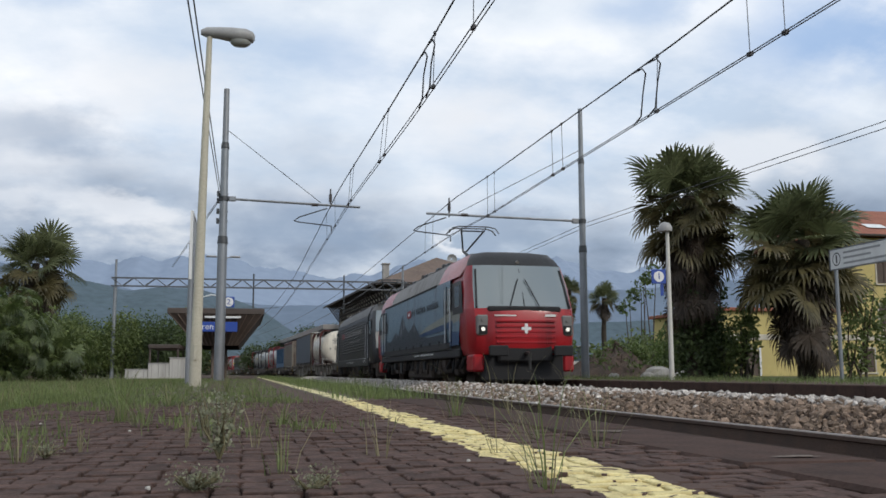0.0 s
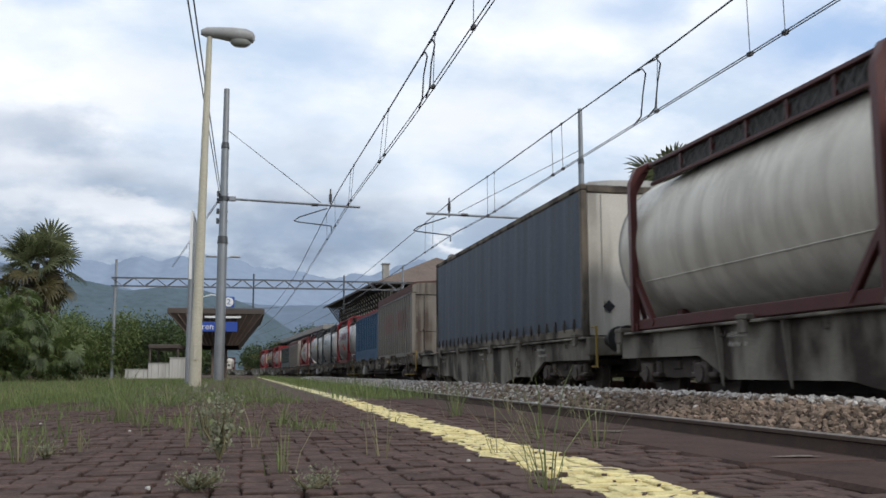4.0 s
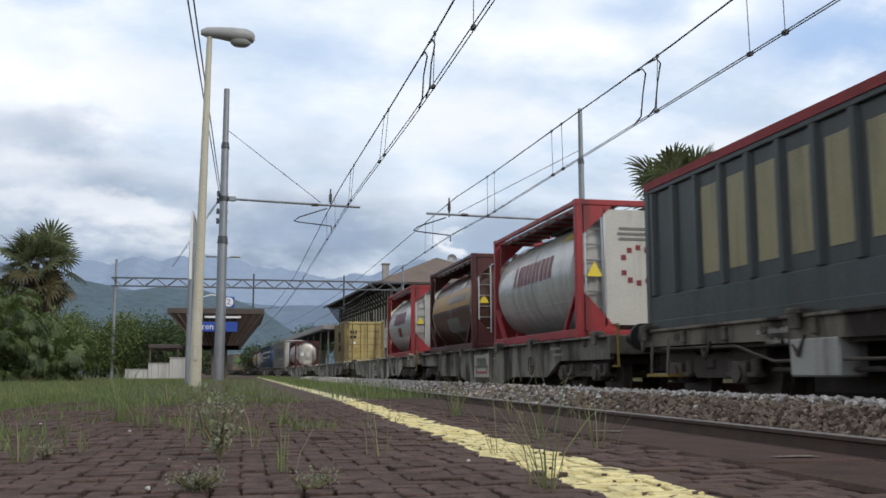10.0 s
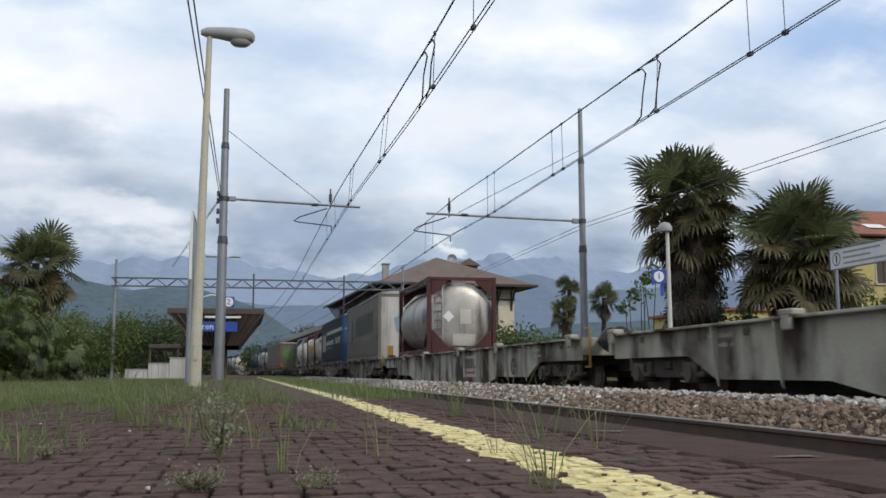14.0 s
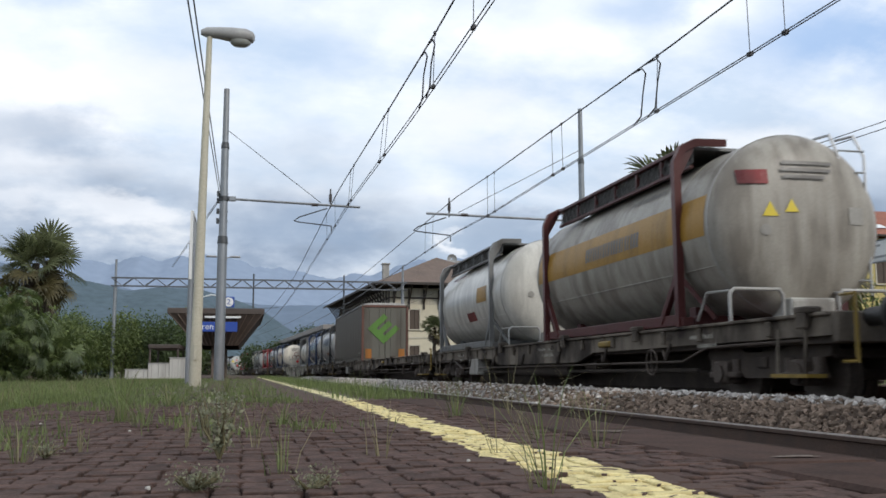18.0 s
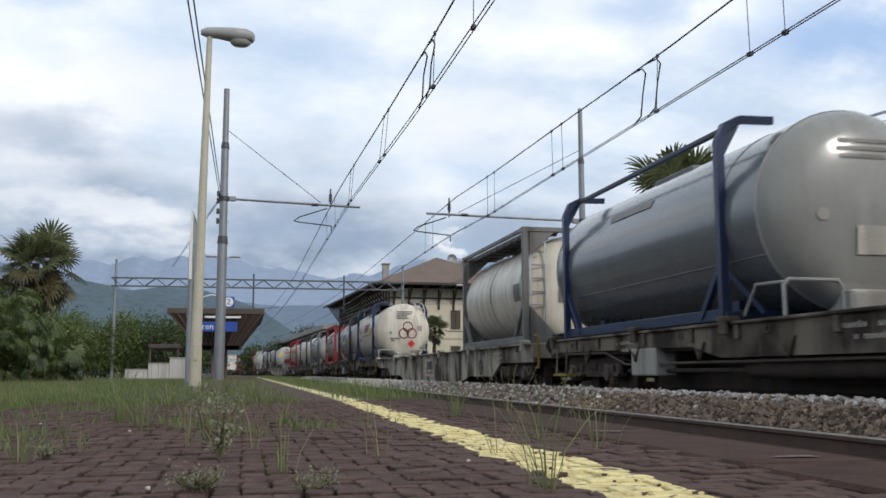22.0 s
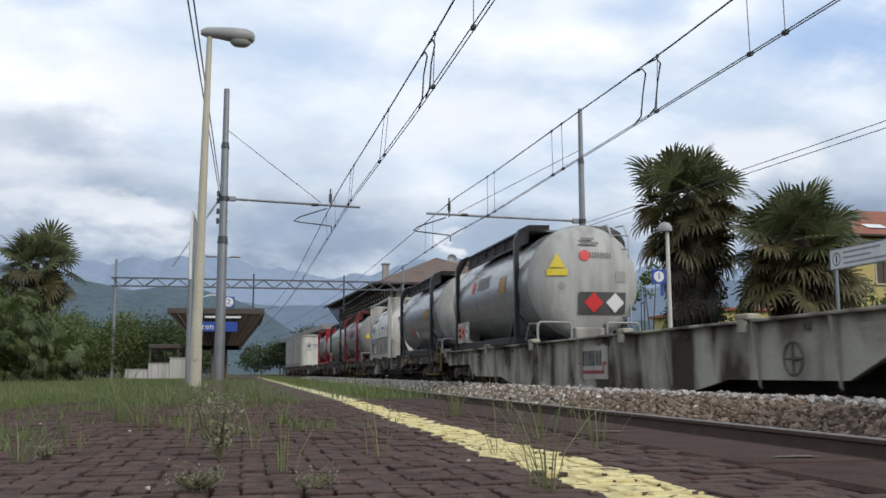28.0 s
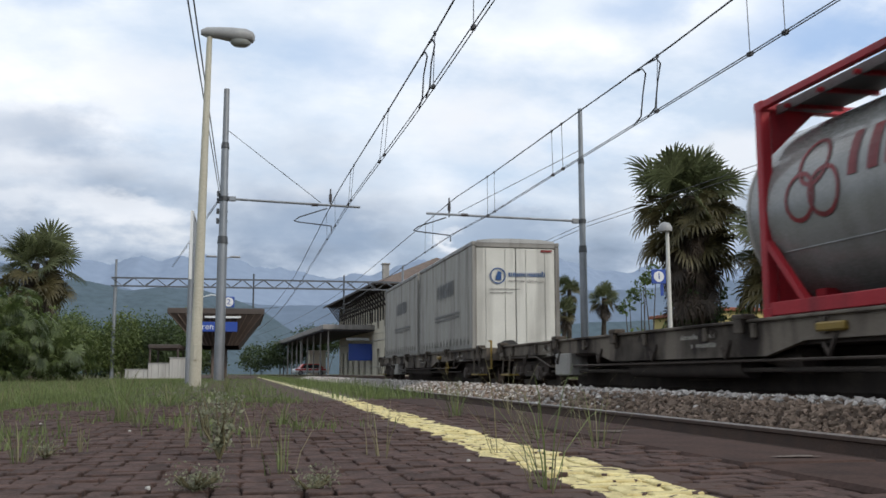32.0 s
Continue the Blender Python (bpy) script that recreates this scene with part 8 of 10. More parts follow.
        part("nose_cross", fb(-0.13, 0.13, -0.03, -0.016, 1.60, 1.68).box(-0.04, 0.04, *((L + 0.016, L + 0.03) if flip else (-0.03, -0.016)), 1.51, 1.77), M_WHITE, t, "white cross emblem")
        part("writing_bar", fb(-0.85, -0.25, 0.035, 0.05, 1.97, 2.0).box(0.55, 0.85, *((L - 0.05, L - 0.035) if flip else (0.035, 0.05)), 1.96, 2.02), M_WHITE, t)
        part("coupler_recess", fb(-0.75, 0.75, 0.02, 0.4, 0.75, 1.22, 0.05), M_RUBBER, t)
        part("front_apron", fb(-1.12, 1.12, 0.22, 0.6, 0.25, 0.96, 0.05), M_RUBBER, t)
        part("coupling_hook", Mesh().tube(mp((0, 0.1, 1.0)), mp((0, -0.35, 0.95)), 0.06).tube(mp((0, -0.3, 0.95)), mp((0, -0.3, 0.55)), 0.04), M_BUFFER, t)
        part("upper_lamp", Mesh().tube(mp((0, 0.80, 3.50)), mp((0, 0.74, 3.48)), 0.055, n=14), M_LAMPGLASS, t)
        for y in (2.35, 3.05):
            for s in (-1, 1):
                part("handrail", Mesh().tube(mp((s * 1.56, y, 1.35)), mp((s * 1.56, y, 2.9)), 0.02), M_CHROME, t)
        for s in (-1, 1):
            part("door_seam", fb(s * 1.50, s * 1.519, 2.38, 2.40, 1.2, 3.0).box(s * 1.50, s * 1.519, *((L - 3.06, L - 3.04) if flip else (3.04, 3.06)), 1.2, 3.0), M_RUBBER, t)
            part("door_window", fb(s * 1.505, s * 1.524, 2.48, 2.92, 2.22, 2.92, 0.01), M_DOORGLASS, t, "pale reflecting door window")
    zs = [(0.95, 1.36), (1.15, 1.44), (1.55, 1.49), (2.05, 1.50), (2.75, 1.50), (3.15, 1.49)]
    for s in (-1, 1):
        part("side_wall", Mesh().loft([[(s * w, y, z) for y in (2.6, 6, 9, 12, L - 2.6)] for z, w in zs], closed=False), M_LOCOBLUE, t)
        part("roof_slope", Mesh().loft([[(s * w, y, z) for y in (4.3, L - 4.3)] for z, w in ((3.16, 1.49), (3.62, 1.28), (3.80, 1.12))], closed=False), M_LOCOROOF, t)
        part("gutter", Mesh().box(s * 1.515, s * 1.47, 4.6, L - 2.6, 3.13, 3.18), M_RUBBER, t)
        part("skirt", Mesh().box(s * 1.475, s * 1.40, 1.5, L - 1.5, 0.90, 1.14, 0.03), M_SILLDARK, t)

        def on(a, b):
            return (s * 1.512, a, b)
        sh = [("poly", [(3.0, 1.22), (L - 3, 1.22), (L - 3, 1.75), (13.8, 1.70), (12.6, 2.05), (11.9, 1.86), (11.0, 2.62), (10.2, 2.1), (9.6, 1.9), (8.6, 2.2), (7.4, 1.72), (6, 1.60), (3.0, 1.62)])]
        part("mountain_livery", lay(sh, on), M_LOCODARK, t, fix=False)
        for pk in ([(10.95, 2.60), (10.45, 2.20), (10.75, 2.05)], [(8.6, 2.19), (8.2, 1.95), (8.5, 1.88)], [(12.6, 2.04), (12.2, 1.86), (12.45, 1.80)], [(11.3, 2.30), (11.0, 1.95), (11.5, 1.80)]):
            part("mountain_livery", lay([("poly", pk)], lambda a, b: (s * 1.516, a, b)), M_SNOW, t, fix=False)
        part("lower_livery", lay([("rect", 2.62, L - 2.62, 1.16, 1.34)], lambda a, b: (s * 1.5145, a, b)), M_SILLDARK, t, fix=False)
        part("mountain_livery", lay([("poly", [(2.2, 1.75), (7.2, 1.66), (7.6, 1.74), (2.2, 1.95)])], lambda a, b: (s * 1.516, a, b)), M_LOCODEEP, t, fix=False)
        part("mountain_livery", lay([("poly", [(2.2, 1.96), (7.5, 1.75), (6.2, 1.95), (2.2, 2.22)])], lambda a, b: (s * 1.517, a, b)), M_LOCOSAND, t, fix=False)
        part("lettering", lay([("rect", 9.1, 9.9, 2.42, 2.68)], lambda a, b: (s * 1.518, a, b)), M_LOCORED, t, "red emblem field", fix=False)
        part("lettering", lay([("rect", 9.35, 9.65, 2.50, 2.60)], lambda a, b: (s * 1.521, a, b)), M_WHITE, t, fix=False)
        part("lettering", lay(script(4.2, 9.0, 2.46, 2.72, 22), lambda a, b: (s * 1.518, a, b)), M_INK, t, fix=False)
        for i in range(7):
            part("side_vent", Mesh().box(s * 1.52, s * 1.50, 4 + i * 1.5, 4.25 + i * 1.5, 1.30, 1.42), M_RUBBER, t)
        part("number_bar", lay(script(5, 8.5, 1.02, 1.1, 14), lambda a, b: (s * 1.519, a, b)), M_WHITE, t, fix=False)
    part("roof", Mesh().box(-1.12, 1.12, 1.5, L - 1.5, 3.72, 3.805), M_LOCOROOF, t)
    part("underfloor", Mesh().box(-1.3, 1.3, 0.6, L - 0.6, 0.72, 0.96), M_UNDER, t)
    part("transformer", Mesh().box(-1.25, 1.25, 6.6, 11.2, 0.28, 0.80, 0.06), M_UNDER, t)
    roof_gear(t, 7.6, L - 4.5, 3.81, 9)
    pantograph(t, 6.3, 3.81, 5.25, 1)
    part("roof_box", Mesh().box(-0.55, 0.55, 2.4, 4.3, 3.80, 3.93, 0.05).box(-0.3, 0.5, 4.0, 4.6, 3.80, 4.02, 0.04), M_DARKSTEEL, t)
    roof_edge(t, 4.7, L - 3, 1.10, 3.81, 3)
    underfloor_gear(t, L, 1.40, 5)
    pantograph(t, L - 3.4, 3.81, 4.1, -1)
    loco_bogie(t, 4.2)
    loco_bogie(t, L - 4.2)
    TRAIN.append((t, -1.30, L))


def loco_two():
    t = thing("locomotive", "anthracite electric locomotive with ribbed sides and raised pantograph", "locomotive")
    L = 18.6
    lev = [(0.95, 1.40, 0.10), (1.25, 1.46, 0.0), (1.6, 1.46, 0.06), (2.42, 1.46, 0.36), (3.1, 1.42, 0.64), (3.42, 1.36, 0.80), (3.76, 1.10, 1.3)]
    for flip in (False, True):
        def mp(p):
            return (p[0], L - p[1], p[2]) if flip else p

        def fb(x0, x1, y0, y1, z0, z1, b=0.0):
            return Mesh().box(x0, x1, *(((L - y1), (L - y0)) if flip else (y0, y1)), z0, z1, b)
        rings = [[mp(p) for p in cab_ring(z, w, f, 2.2)] for z, w, f in lev]
        part("cab_shell", Mesh().loft(rings[:4], closed=False), M_ANTHRA, t)
        part("windscreen", Mesh().loft([[r[i] for i in range(3, 10)] for r in rings[3:6]], closed=False), M_WINDSCREEN, t, "dark wide windscreen")
        for a, b in ((0, 4), (9, 13)):
            part("cab_pillar", Mesh().loft([[r[i] for i in range(a, b)] for r in rings[3:6]], closed=False), M_ANTHRA, t)
        part("cab_roof", Mesh().loft(rings[5:], closed=False).add(rings[6], [tuple(range(13))]), M_DARKROOF, t)
        part("front_panel", Mesh().loft([[mp(p) for p in cab_ring(z, 1.475, f - 0.02, 2.2)[3:10]] for z, f in ((1.62, 0.07), (2.40, 0.355))], closed=False), use("silver_panel", (0.45, 0.46, 0.46)), t, "silver front panel")
        for s in (-1, 1):
            part("headlight", fb(s * 0.7, s * 1.15, -0.02, 0.2, 1.36, 1.56, 0.03), M_LAMPGLASS, t)
            part("buffer", Mesh().tube(mp((s * 0.875, 0.1, 1.05)), mp((s * 0.875, -0.42, 1.05)), 0.12, n=14), M_BUFFER, t)
            part("buffer_plate", Mesh().tube(mp((s * 0.875, -0.42, 1.05)), mp((s * 0.875, -0.50, 1.05)), 0.27, n=20), M_BUFFER, t)
            part("cab_window", fb(s * 1.44, s * 1.475, 1.1, 1.7, 2.3, 2.95, 0.01), M_SIDEGLASS, t)
            part("cab_door", fb(s * 1.46, s * 1.472, 2.0, 2.65, 1.15, 2.95, 0.01), M_RUBBER, t)
            for y in (1.95, 2.72):
                part("handrail", Mesh().tube(mp((s * 1.52, y, 1.2)), mp((s * 1.52, y, 2.8)), 0.02), M_CHROME, t)
        part("front_apron", fb(-1.3, 1.3, 0.1, 0.6, 0.3, 0.94, 0.05), M_UNDER, t)
        for s in (-1, 1):
            for i in range(3):
                part("step", fb(s * 1.44, s * 1.30, 2.05, 2.60, 0.36 + i * 0.24, 0.39 + i * 0.24), M_WHEEL, t)
            part("step_rail", fb(s * 1.44, s * 1.42, 2.03, 2.06, 0.36, 1.1).box(s * 1.44, s * 1.42, *((L - 2.62, L - 2.59) if flip else (2.59, 2.62)), 0.36, 1.1), M_WHEEL, t)
            g = part("vent_grille", fb(s * 1.46, s * 1.476, 2.82, 3.12, 1.6, 2.9, 0.006), M_DARKROOF, t)
            for i in range(8):
                part("louvre", fb(s * 1.474, s * 1.486, 2.84, 3.10, 1.66 + i * 0.15, 1.72 + i * 0.15), M_ANTHRA, g)
            part("notice_plate", fb(s * 1.46, s * 1.467, 1.25, 1.6, 1.05, 1.2), M_PLAQUE, t)
            part("window_frame", fb(s * 1.44, s * 1.470, 1.04, 1.09, 2.24, 3.0).box(s * 1.44, s * 1.470, *((L - 1.76, L - 1.71) if flip else (1.71, 1.76)), 2.24, 3.0), M_RUBBER, t)
    for s in (-1, 1):
        part("side_wall", Mesh().loft([[(s * w, y, z) for y in (2.2, L - 2.2)] for z, w in ((0.95, 1.42), (1.25, 1.46), (3.12, 1.46), (3.24, 1.44))], closed=False), M_ANTHRA, t)
        part("roof_slope", Mesh().loft([[(s * w, y, z) for y in (2.2, L - 2.2)] for z, w in ((3.25, 1.44), (3.58, 1.30), (3.76, 1.10))], closed=False), M_DARKROOF, t)
        for i in range(11):
            z = 1.55 + i * 0.142
            part("side_rib", Mesh().prism([(s * 1.46, z + 0.03), (s * 1.478, z + 0.078), (s * 1.46, z + 0.09)], 1, 3.2, L - 3.2), M_ANTHRA, t)
        part("skirt", Mesh().box(s * 1.47, s * 1.38, 2.0, L - 2.0, 0.82, 1.22, 0.03), M_ANTHRA, t)

        def on(a, b):
            return (s * 1.481, a, b)
        part("lettering", lay(script(4.6, 12.4, 2.50, 2.80, 26), on), use("pale_grey_print", (0.42, 0.42, 0.42)), t, fix=False)
        part("lettering", lay(script(5.6, 10.0, 2.12, 2.22, 28), on), use("pale_grey_print", (0.42, 0.42, 0.42)), t, fix=False)
        part("lettering", lay([("rect", 12.7, 14.0, 2.46, 2.78)], on), M_LOCORED, t, fix=False)
        part("number_bar", lay(script(8, 11.5, 1.0, 1.1, 14) + script(3, 4, 1.0, 1.2, 3), lambda a, b: (s * 1.478, a, b)), M_WHITE, t, fix=False)
    part("roof", Mesh().box(-1.10, 1.10, 1.3, L - 1.3, 3.68, 3.765), M_DARKROOF, t)
    part("underfloor", Mesh().box(-1.3, 1.3, 0.6, L - 0.6, 0.72, 0.96), M_UNDER, t)
    part("transformer", Mesh().box(-1.25, 1.25, 7.0, 11.6, 0.28, 0.80, 0.06), M_UNDER, t)
    roof_gear(t, 6.8, L - 4.2, 3.77, 9)
    pantograph(t, 5.2, 3.77, 5.27, 1)
    pantograph(t, 2.4, 3.77, 4.02, 1)
    roof_edge(t, 3.6, L - 3, 1.08, 3.77, 4)
    underfloor_gear(t, L, 1.38, 8)
    pantograph(t, L - 3.0, 3.77, 4.1, -1)
    loco_bogie(t, 4.3)
    loco_bogie(t, L - 4.3)
    TRAIN.append((t, 18.05, L))


loco_one()
loco_two()

# ---- the wagons ----
FISH, FLAT = "grey low-floor container wagon with deep stained side beams", "grimy flat container wagon with thin sills"
for u0, u1, deep, plq in ((37.2, 56.6, True, 47.2), (56.7, 74.6, True, None), (74.8, 95.0, False, None), (95.1, 125.3, False, None), (125.4, 135.5, False, None), (135.6, 155.6, False, None),
                          (155.7, 174.6, True, 164.5), (174.7, 197.6, True, 185.0), (197.7, 223.6, True, 212.5), (223.7, 249.8, True, 232.5), (250.0, 266.9, True, None), (267.0, 282.6, True, 275.4), (282.7, 305.2, False, None),
                          (305.3, 340.2, False, None), (340.3, 360.0, False, None), (360.1, 385.4, True, 371.6), (385.5, 404.8, False, None), (404.9, 425.2, False, None), (425.3, 445.6, False, None),
                          (445.7, 470.2, True, 456.4), (470.3, 490.4, False, None), (490.5, 510.2, False, None), (510.3, 530.6, False, None), (530.7, 551.2, False, None)):
    wagon(u0, u1, deep, FISH if deep else FLAT, M_SILLM if u0 in (37.2, 56.7, 155.7, 250.0, 267.0) else None, plaq=plq, hand=u0 != 267.0)

# ---- their loads ----
P = paint
RUN, SOOT = (0.41, 0.60), (0.075, 0.062, 0.052)
DRIP = (3.2, 3.2, 0.45)
C_CREAM = P("cream_tank", (0.78, 0.76, 0.70), 0.40, 0.32, run=RUN, run_size=DRIP, streak_col=(0.20, 0.16, 0.12))
C_GREY = P("grey_tank", (0.33, 0.345, 0.35), 0.30, 0.26, run=RUN, run_size=DRIP, streak_col=(0.13, 0.115, 0.10), coat=0.4)
C_WHITE = P("white_tank", (0.72, 0.73, 0.71), 0.36, 0.36, run=RUN, run_size=DRIP, streak_col=(0.14, 0.12, 0.10), coat=0.3)
C_SILVER = mat("brushed_steel_tank", (0.50, 0.50, 0.49), 0.33, 0.40, col2=(0.38, 0.375, 0.36), scale=1.2, fine=25, amount=0.5, bump=0.02, streak=0.35, streak_col=(0.12, 0.10, 0.085), run=RUN, run_size=DRIP)
C_LIGHT = P("pale_grey_tank", (0.54, 0.555, 0.55), 0.35, 0.28, run=RUN, run_size=DRIP, streak_col=(0.15, 0.13, 0.11), coat=0.35)
C_BROWNT = P("brown_tank", (0.095, 0.048, 0.035), 0.5, 0.3, coat=0.3)
C_OLDSTEEL = mat("stained_steel_tank", (0.44, 0.42, 0.39), 0.42, 0.35, col2=(0.28, 0.25, 0.22), scale=1.5, fine=25, amount=0.8, bump=0.05, streak=0.8, run_size=DRIP)
# paler ends: partly white paint, partly the light they catch put into the colour
C_PALEHEAD = P("pale_tank_head", (0.53, 0.56, 0.575), 0.45, 0.42, run=RUN, run_size=DRIP, streak_col=(0.15, 0.13, 0.11))
F_RED, F_BLACK, F_BLUE, F_MAROON = P("red_frame", (0.30, 0.026, 0.032), 0.8, run=RUN), P("black_frame", (0.035, 0.037, 0.042), 0.5), P("blue_frame", (0.028, 0.048, 0.125), 0.7, run=RUN), P("maroon_frame", (0.10, 0.030, 0.030), 0.7, run=RUN)
F_GREY, F_PALE, F_BRIGHT = P("grey_frame", (0.20, 0.21, 0.22), 0.6), P("pale_frame", (0.52, 0.53, 0.52), 0.5), P("bright_red_frame", (0.46, 0.026, 0.04), 0.5)
F_PINK = P("faded_red_frame", (0.38, 0.045, 0.052), 0.6)
D_RED, D_MAROON = P("red_print", (0.28, 0.035, 0.04), 0.8, run=RUN), P("maroon_print", (0.22, 0.035, 0.045), 0.3)
D_OCHRE = P("ochre_stripe", (0.42, 0.24, 0.04), 0.5)
D_GREY, D_PALE, D_DARK = P("grey_print", (0.20, 0.20, 0.20), 0.3), P("pale_patch", (0.62, 0.62, 0.60), 0.4), P("dark_panel", (0.10, 0.105, 0.11), 0.4)
D_GREEN, D_BLUE, D_YEL = P("green_stripe", (0.17, 0.28, 0.09), 0.3), P("blue_print", (0.03, 0.10, 0.30), 0.3), P("yellow_print", (0.55, 0.42, 0.05), 0.3)
D_SKY = P("pale_blue_stripe", (0.30, 0.40, 0.52), 0.3)
RINGS = [("ring", a, b, 0.20, 0.245) for a, b in ((0.0, 0.17), (-0.19, -0.14), (0.19, -0.14))]


def ring_logo(a, b, k=1.0):
    return [("ring", a + x * k, b + y * k, 0.20 * k, 0.245 * k) for _, x, y, _, _ in RINGS]


HEADTXT = (lines(-0.45, 0.45, 0.78, 3, 0.10), D_GREY)
tank(49.1, F_MAROON, C_CREAM, False, "cream tank container in a maroon frame, streaked with dirt", head_deco=[(lines(-0.5, 0.35, 0.62, 4, 0.11) + lines(-0.4, 0.3, 0.0, 3, 0.1), D_GREY), (triangle(0.75, 0.0, 0.15), M_INK)])
trailer(57.6, 13.6, 2.85, P("slate_curtain", (0.075, 0.095, 0.135), 0.5, 0.55), P("white_door", (0.66, 0.66, 0.64), 0.5), M_SILLD, "slate-blue curtain-sided body with white end doors", [("end", diamond(-0.75, 0.55, 0.12), M_INK)], 24)
C_LOBL = P("dirty_white_container", (0.245, 0.230, 0.210), 1.0, streak_col=(0.075, 0.055, 0.045), run=RUN, run_size=(4.0, 4.0, 0.3))
T_BROWN = P("brown_tarpaulin", (0.11, 0.048, 0.042), 0.5, 0.7)
T_RED = P("red_tarpaulin", (0.30, 0.04, 0.045), 0.4, 0.65)
LOB = [("side", glyphs(0.7, 8.2, 1.05, 1.85, 8, 1), D_RED), ("side", script(2.2, 6.6, 0.75, 0.88, 16, 2), D_MAROON), ("side", [("rect", 1.6, 2.3, 0.5, 0.75)], P("sallow_patch", (0.33, 0.27, 0.09), 0.8))]
steel_box(76.0, 9.1, 2.45, C_LOBL, C_LOBL, C_LOBL, "dirty white ribbed open-top container with faded red letters and brown tarpaulin", 17, T_BROWN, 0.32, 0.0, LOB)
C_BLUEB = P("blue_container", (0.050, 0.125, 0.265), 0.7, run=RUN)
steel_box(85.15, 9.0, 2.30, C_BLUEB, C_BLUEB, C_BLUEB, "blue ribbed open-top container under a red tarpaulin", 13, T_RED, 0.10, 0.42)
tank(97.3, F_RED, C_SILVER, False, "grey tank container in a red frame with maroon lettering", [(glyphs(1.3, 4.6, 0.05, 0.5, 5, 3), D_MAROON), ([("rect", 2.6, 3.4, -0.55, -0.2)], M_HAZRED)], [(lines(-0.6, -0.1, 0.45, 1, 0.16), D_YEL), HEADTXT])
tank(107.6, F_BLACK, C_SILVER, False, "silver tank container in a black frame", [(glyphs(3.4, 5.3, 0.1, 0.45, 4, 4), D_GREY)], [(script(-0.05, 0.75, 0.18, 0.36, 4, 5), D_RED), ([("rect", -0.2, 0.85, -0.55, -0.05)], D_DARK), HEADTXT], head=C_PALEHEAD)
tank(117.5, F_BLACK, C_SILVER, False, "silver tank container in a black frame with orange and grey print", [(glyphs(3.0, 4.6, 0.15, 0.6, 4, 6), D_GREY), ([("rect", 1.0, 2.0, 0.0, 0.35)], D_YEL), ([("ring", 4.9, 0.3, 0.0, 0.2)], M_ORANGE)], [(glyphs(0.0, 0.8, 0.12, 0.34, 4, 7), D_GREY), ([("ring", -0.15, 0.2, 0.0, 0.16)], M_ORANGE), ([("rect", -0.4, 0.8, -0.6, -0.1)], D_DARK), HEADTXT], head=C_PALEHEAD)
tank(127.7, F_RED, C_WHITE, True, "white tank container in bright red frame with white end panel", [(glyphs(1.5, 4.3, 0.05, 0.5, 5, 8), D_MAROON), ([("rect", 4.4, 4.9, 0.1, 0.65)], D_YEL), ([("rect", 2.4, 3.5, -0.5, -0.1)], D_DARK)],
     [(glyphs(-0.35, 0.7, 0.2, 0.42, 6, 9), D_MAROON), (script(-0.35, 0.8, 0.75, 0.88, 8, 10), M_INK), ([("rect", -0.5, 0.9, -0.85, -0.35)], D_GREY)], end_plate=P("white_end_panel", (0.66, 0.66, 0.63), 0.4))
steel_box(136.7, 9.1, 2.30, C_LOBL, P("white_end_door", (0.44, 0.44, 0.43), 1.0, run=RUN, run_size=(4.0, 4.0, 0.4), streak_col=(0.08, 0.065, 0.055)), C_LOBL, "dirty white ribbed open-top container with red letters under a brown tarpaulin", 21, T_BROWN, 0.36, 0.0,
          LOB + [("end", [("rect", -0.75, -0.35, 1.75, 2.05)], D_RED), ("end", [("rect", -0.55, -0.25, 0.4, 1.1)], D_OCHRE)])
C_SLATEB = P("slate_container", (0.070, 0.082, 0.088), 0.9, run=RUN)
steel_box(145.85, 9.0, 2.22, C_SLATEB, C_SLATEB, C_SLATEB, "slate-grey ribbed open-top container with pale yellow panels and red tarpaulin", 13, T_RED, 0.10, 0.42, [("side", [("rect", 3.1 + i * 0.72, 3.6 + i * 0.72, 0.7, 1.9) for i in range(6)], P("sallow_panel", (0.33, 0.30, 0.17), 0.6))])
HOY = lambda m: [(glyphs(1.6, 4.4, 0.0, 0.48, 5, 11), m)]
HOYEND = [([("rect", 0.05 + 0.34 * cos(w) - 0.05, 0.05 + 0.34 * cos(w) + 0.05, 0.1 + 0.34 * sin(w) - 0.05, 0.1 + 0.34 * sin(w) + 0.05) for w in (0.5, 1.05, 1.6, 2.15, 2.7, 3.6, 4.15, 4.7, 5.25, 5.8)], D_MAROON), (triangle(-0.85, 0.0, 0.16), M_HAZYEL)]
tank(158.0, F_PINK, C_LIGHT, True, "grey tank container in faded red frame with white end panel", HOY(D_MAROON) + [([("rect", 0.9, 1.5, 0.75, 0.95)], D_YEL)], HOYEND + [HEADTXT], end_plate=P("offwhite_end_panel", (0.58, 0.59, 0.57), 0.4))
tank(166.4, F_MAROON, C_BROWNT, True, "brown tank container with ochre stripe and ladder", [(glyphs(0.9, 3.2, 0.12, 0.34, 9, 12), C_BROWNT), ([("rect", 2.0, 3.6, -0.75, -0.3)], D_GREY), ([("rect", 1.5, 1.9, 0.55, 0.75)], D_PALE)],
     [(lines(-0.1, 0.7, 0.75, 5, 0.13), D_PALE), ([("rect", -0.1, 0.45, -0.5, -0.05)], M_ORANGE), (triangle(-0.85, 0.1, 0.14), M_HAZYEL)], band=(-0.02, 0.42, D_OCHRE))
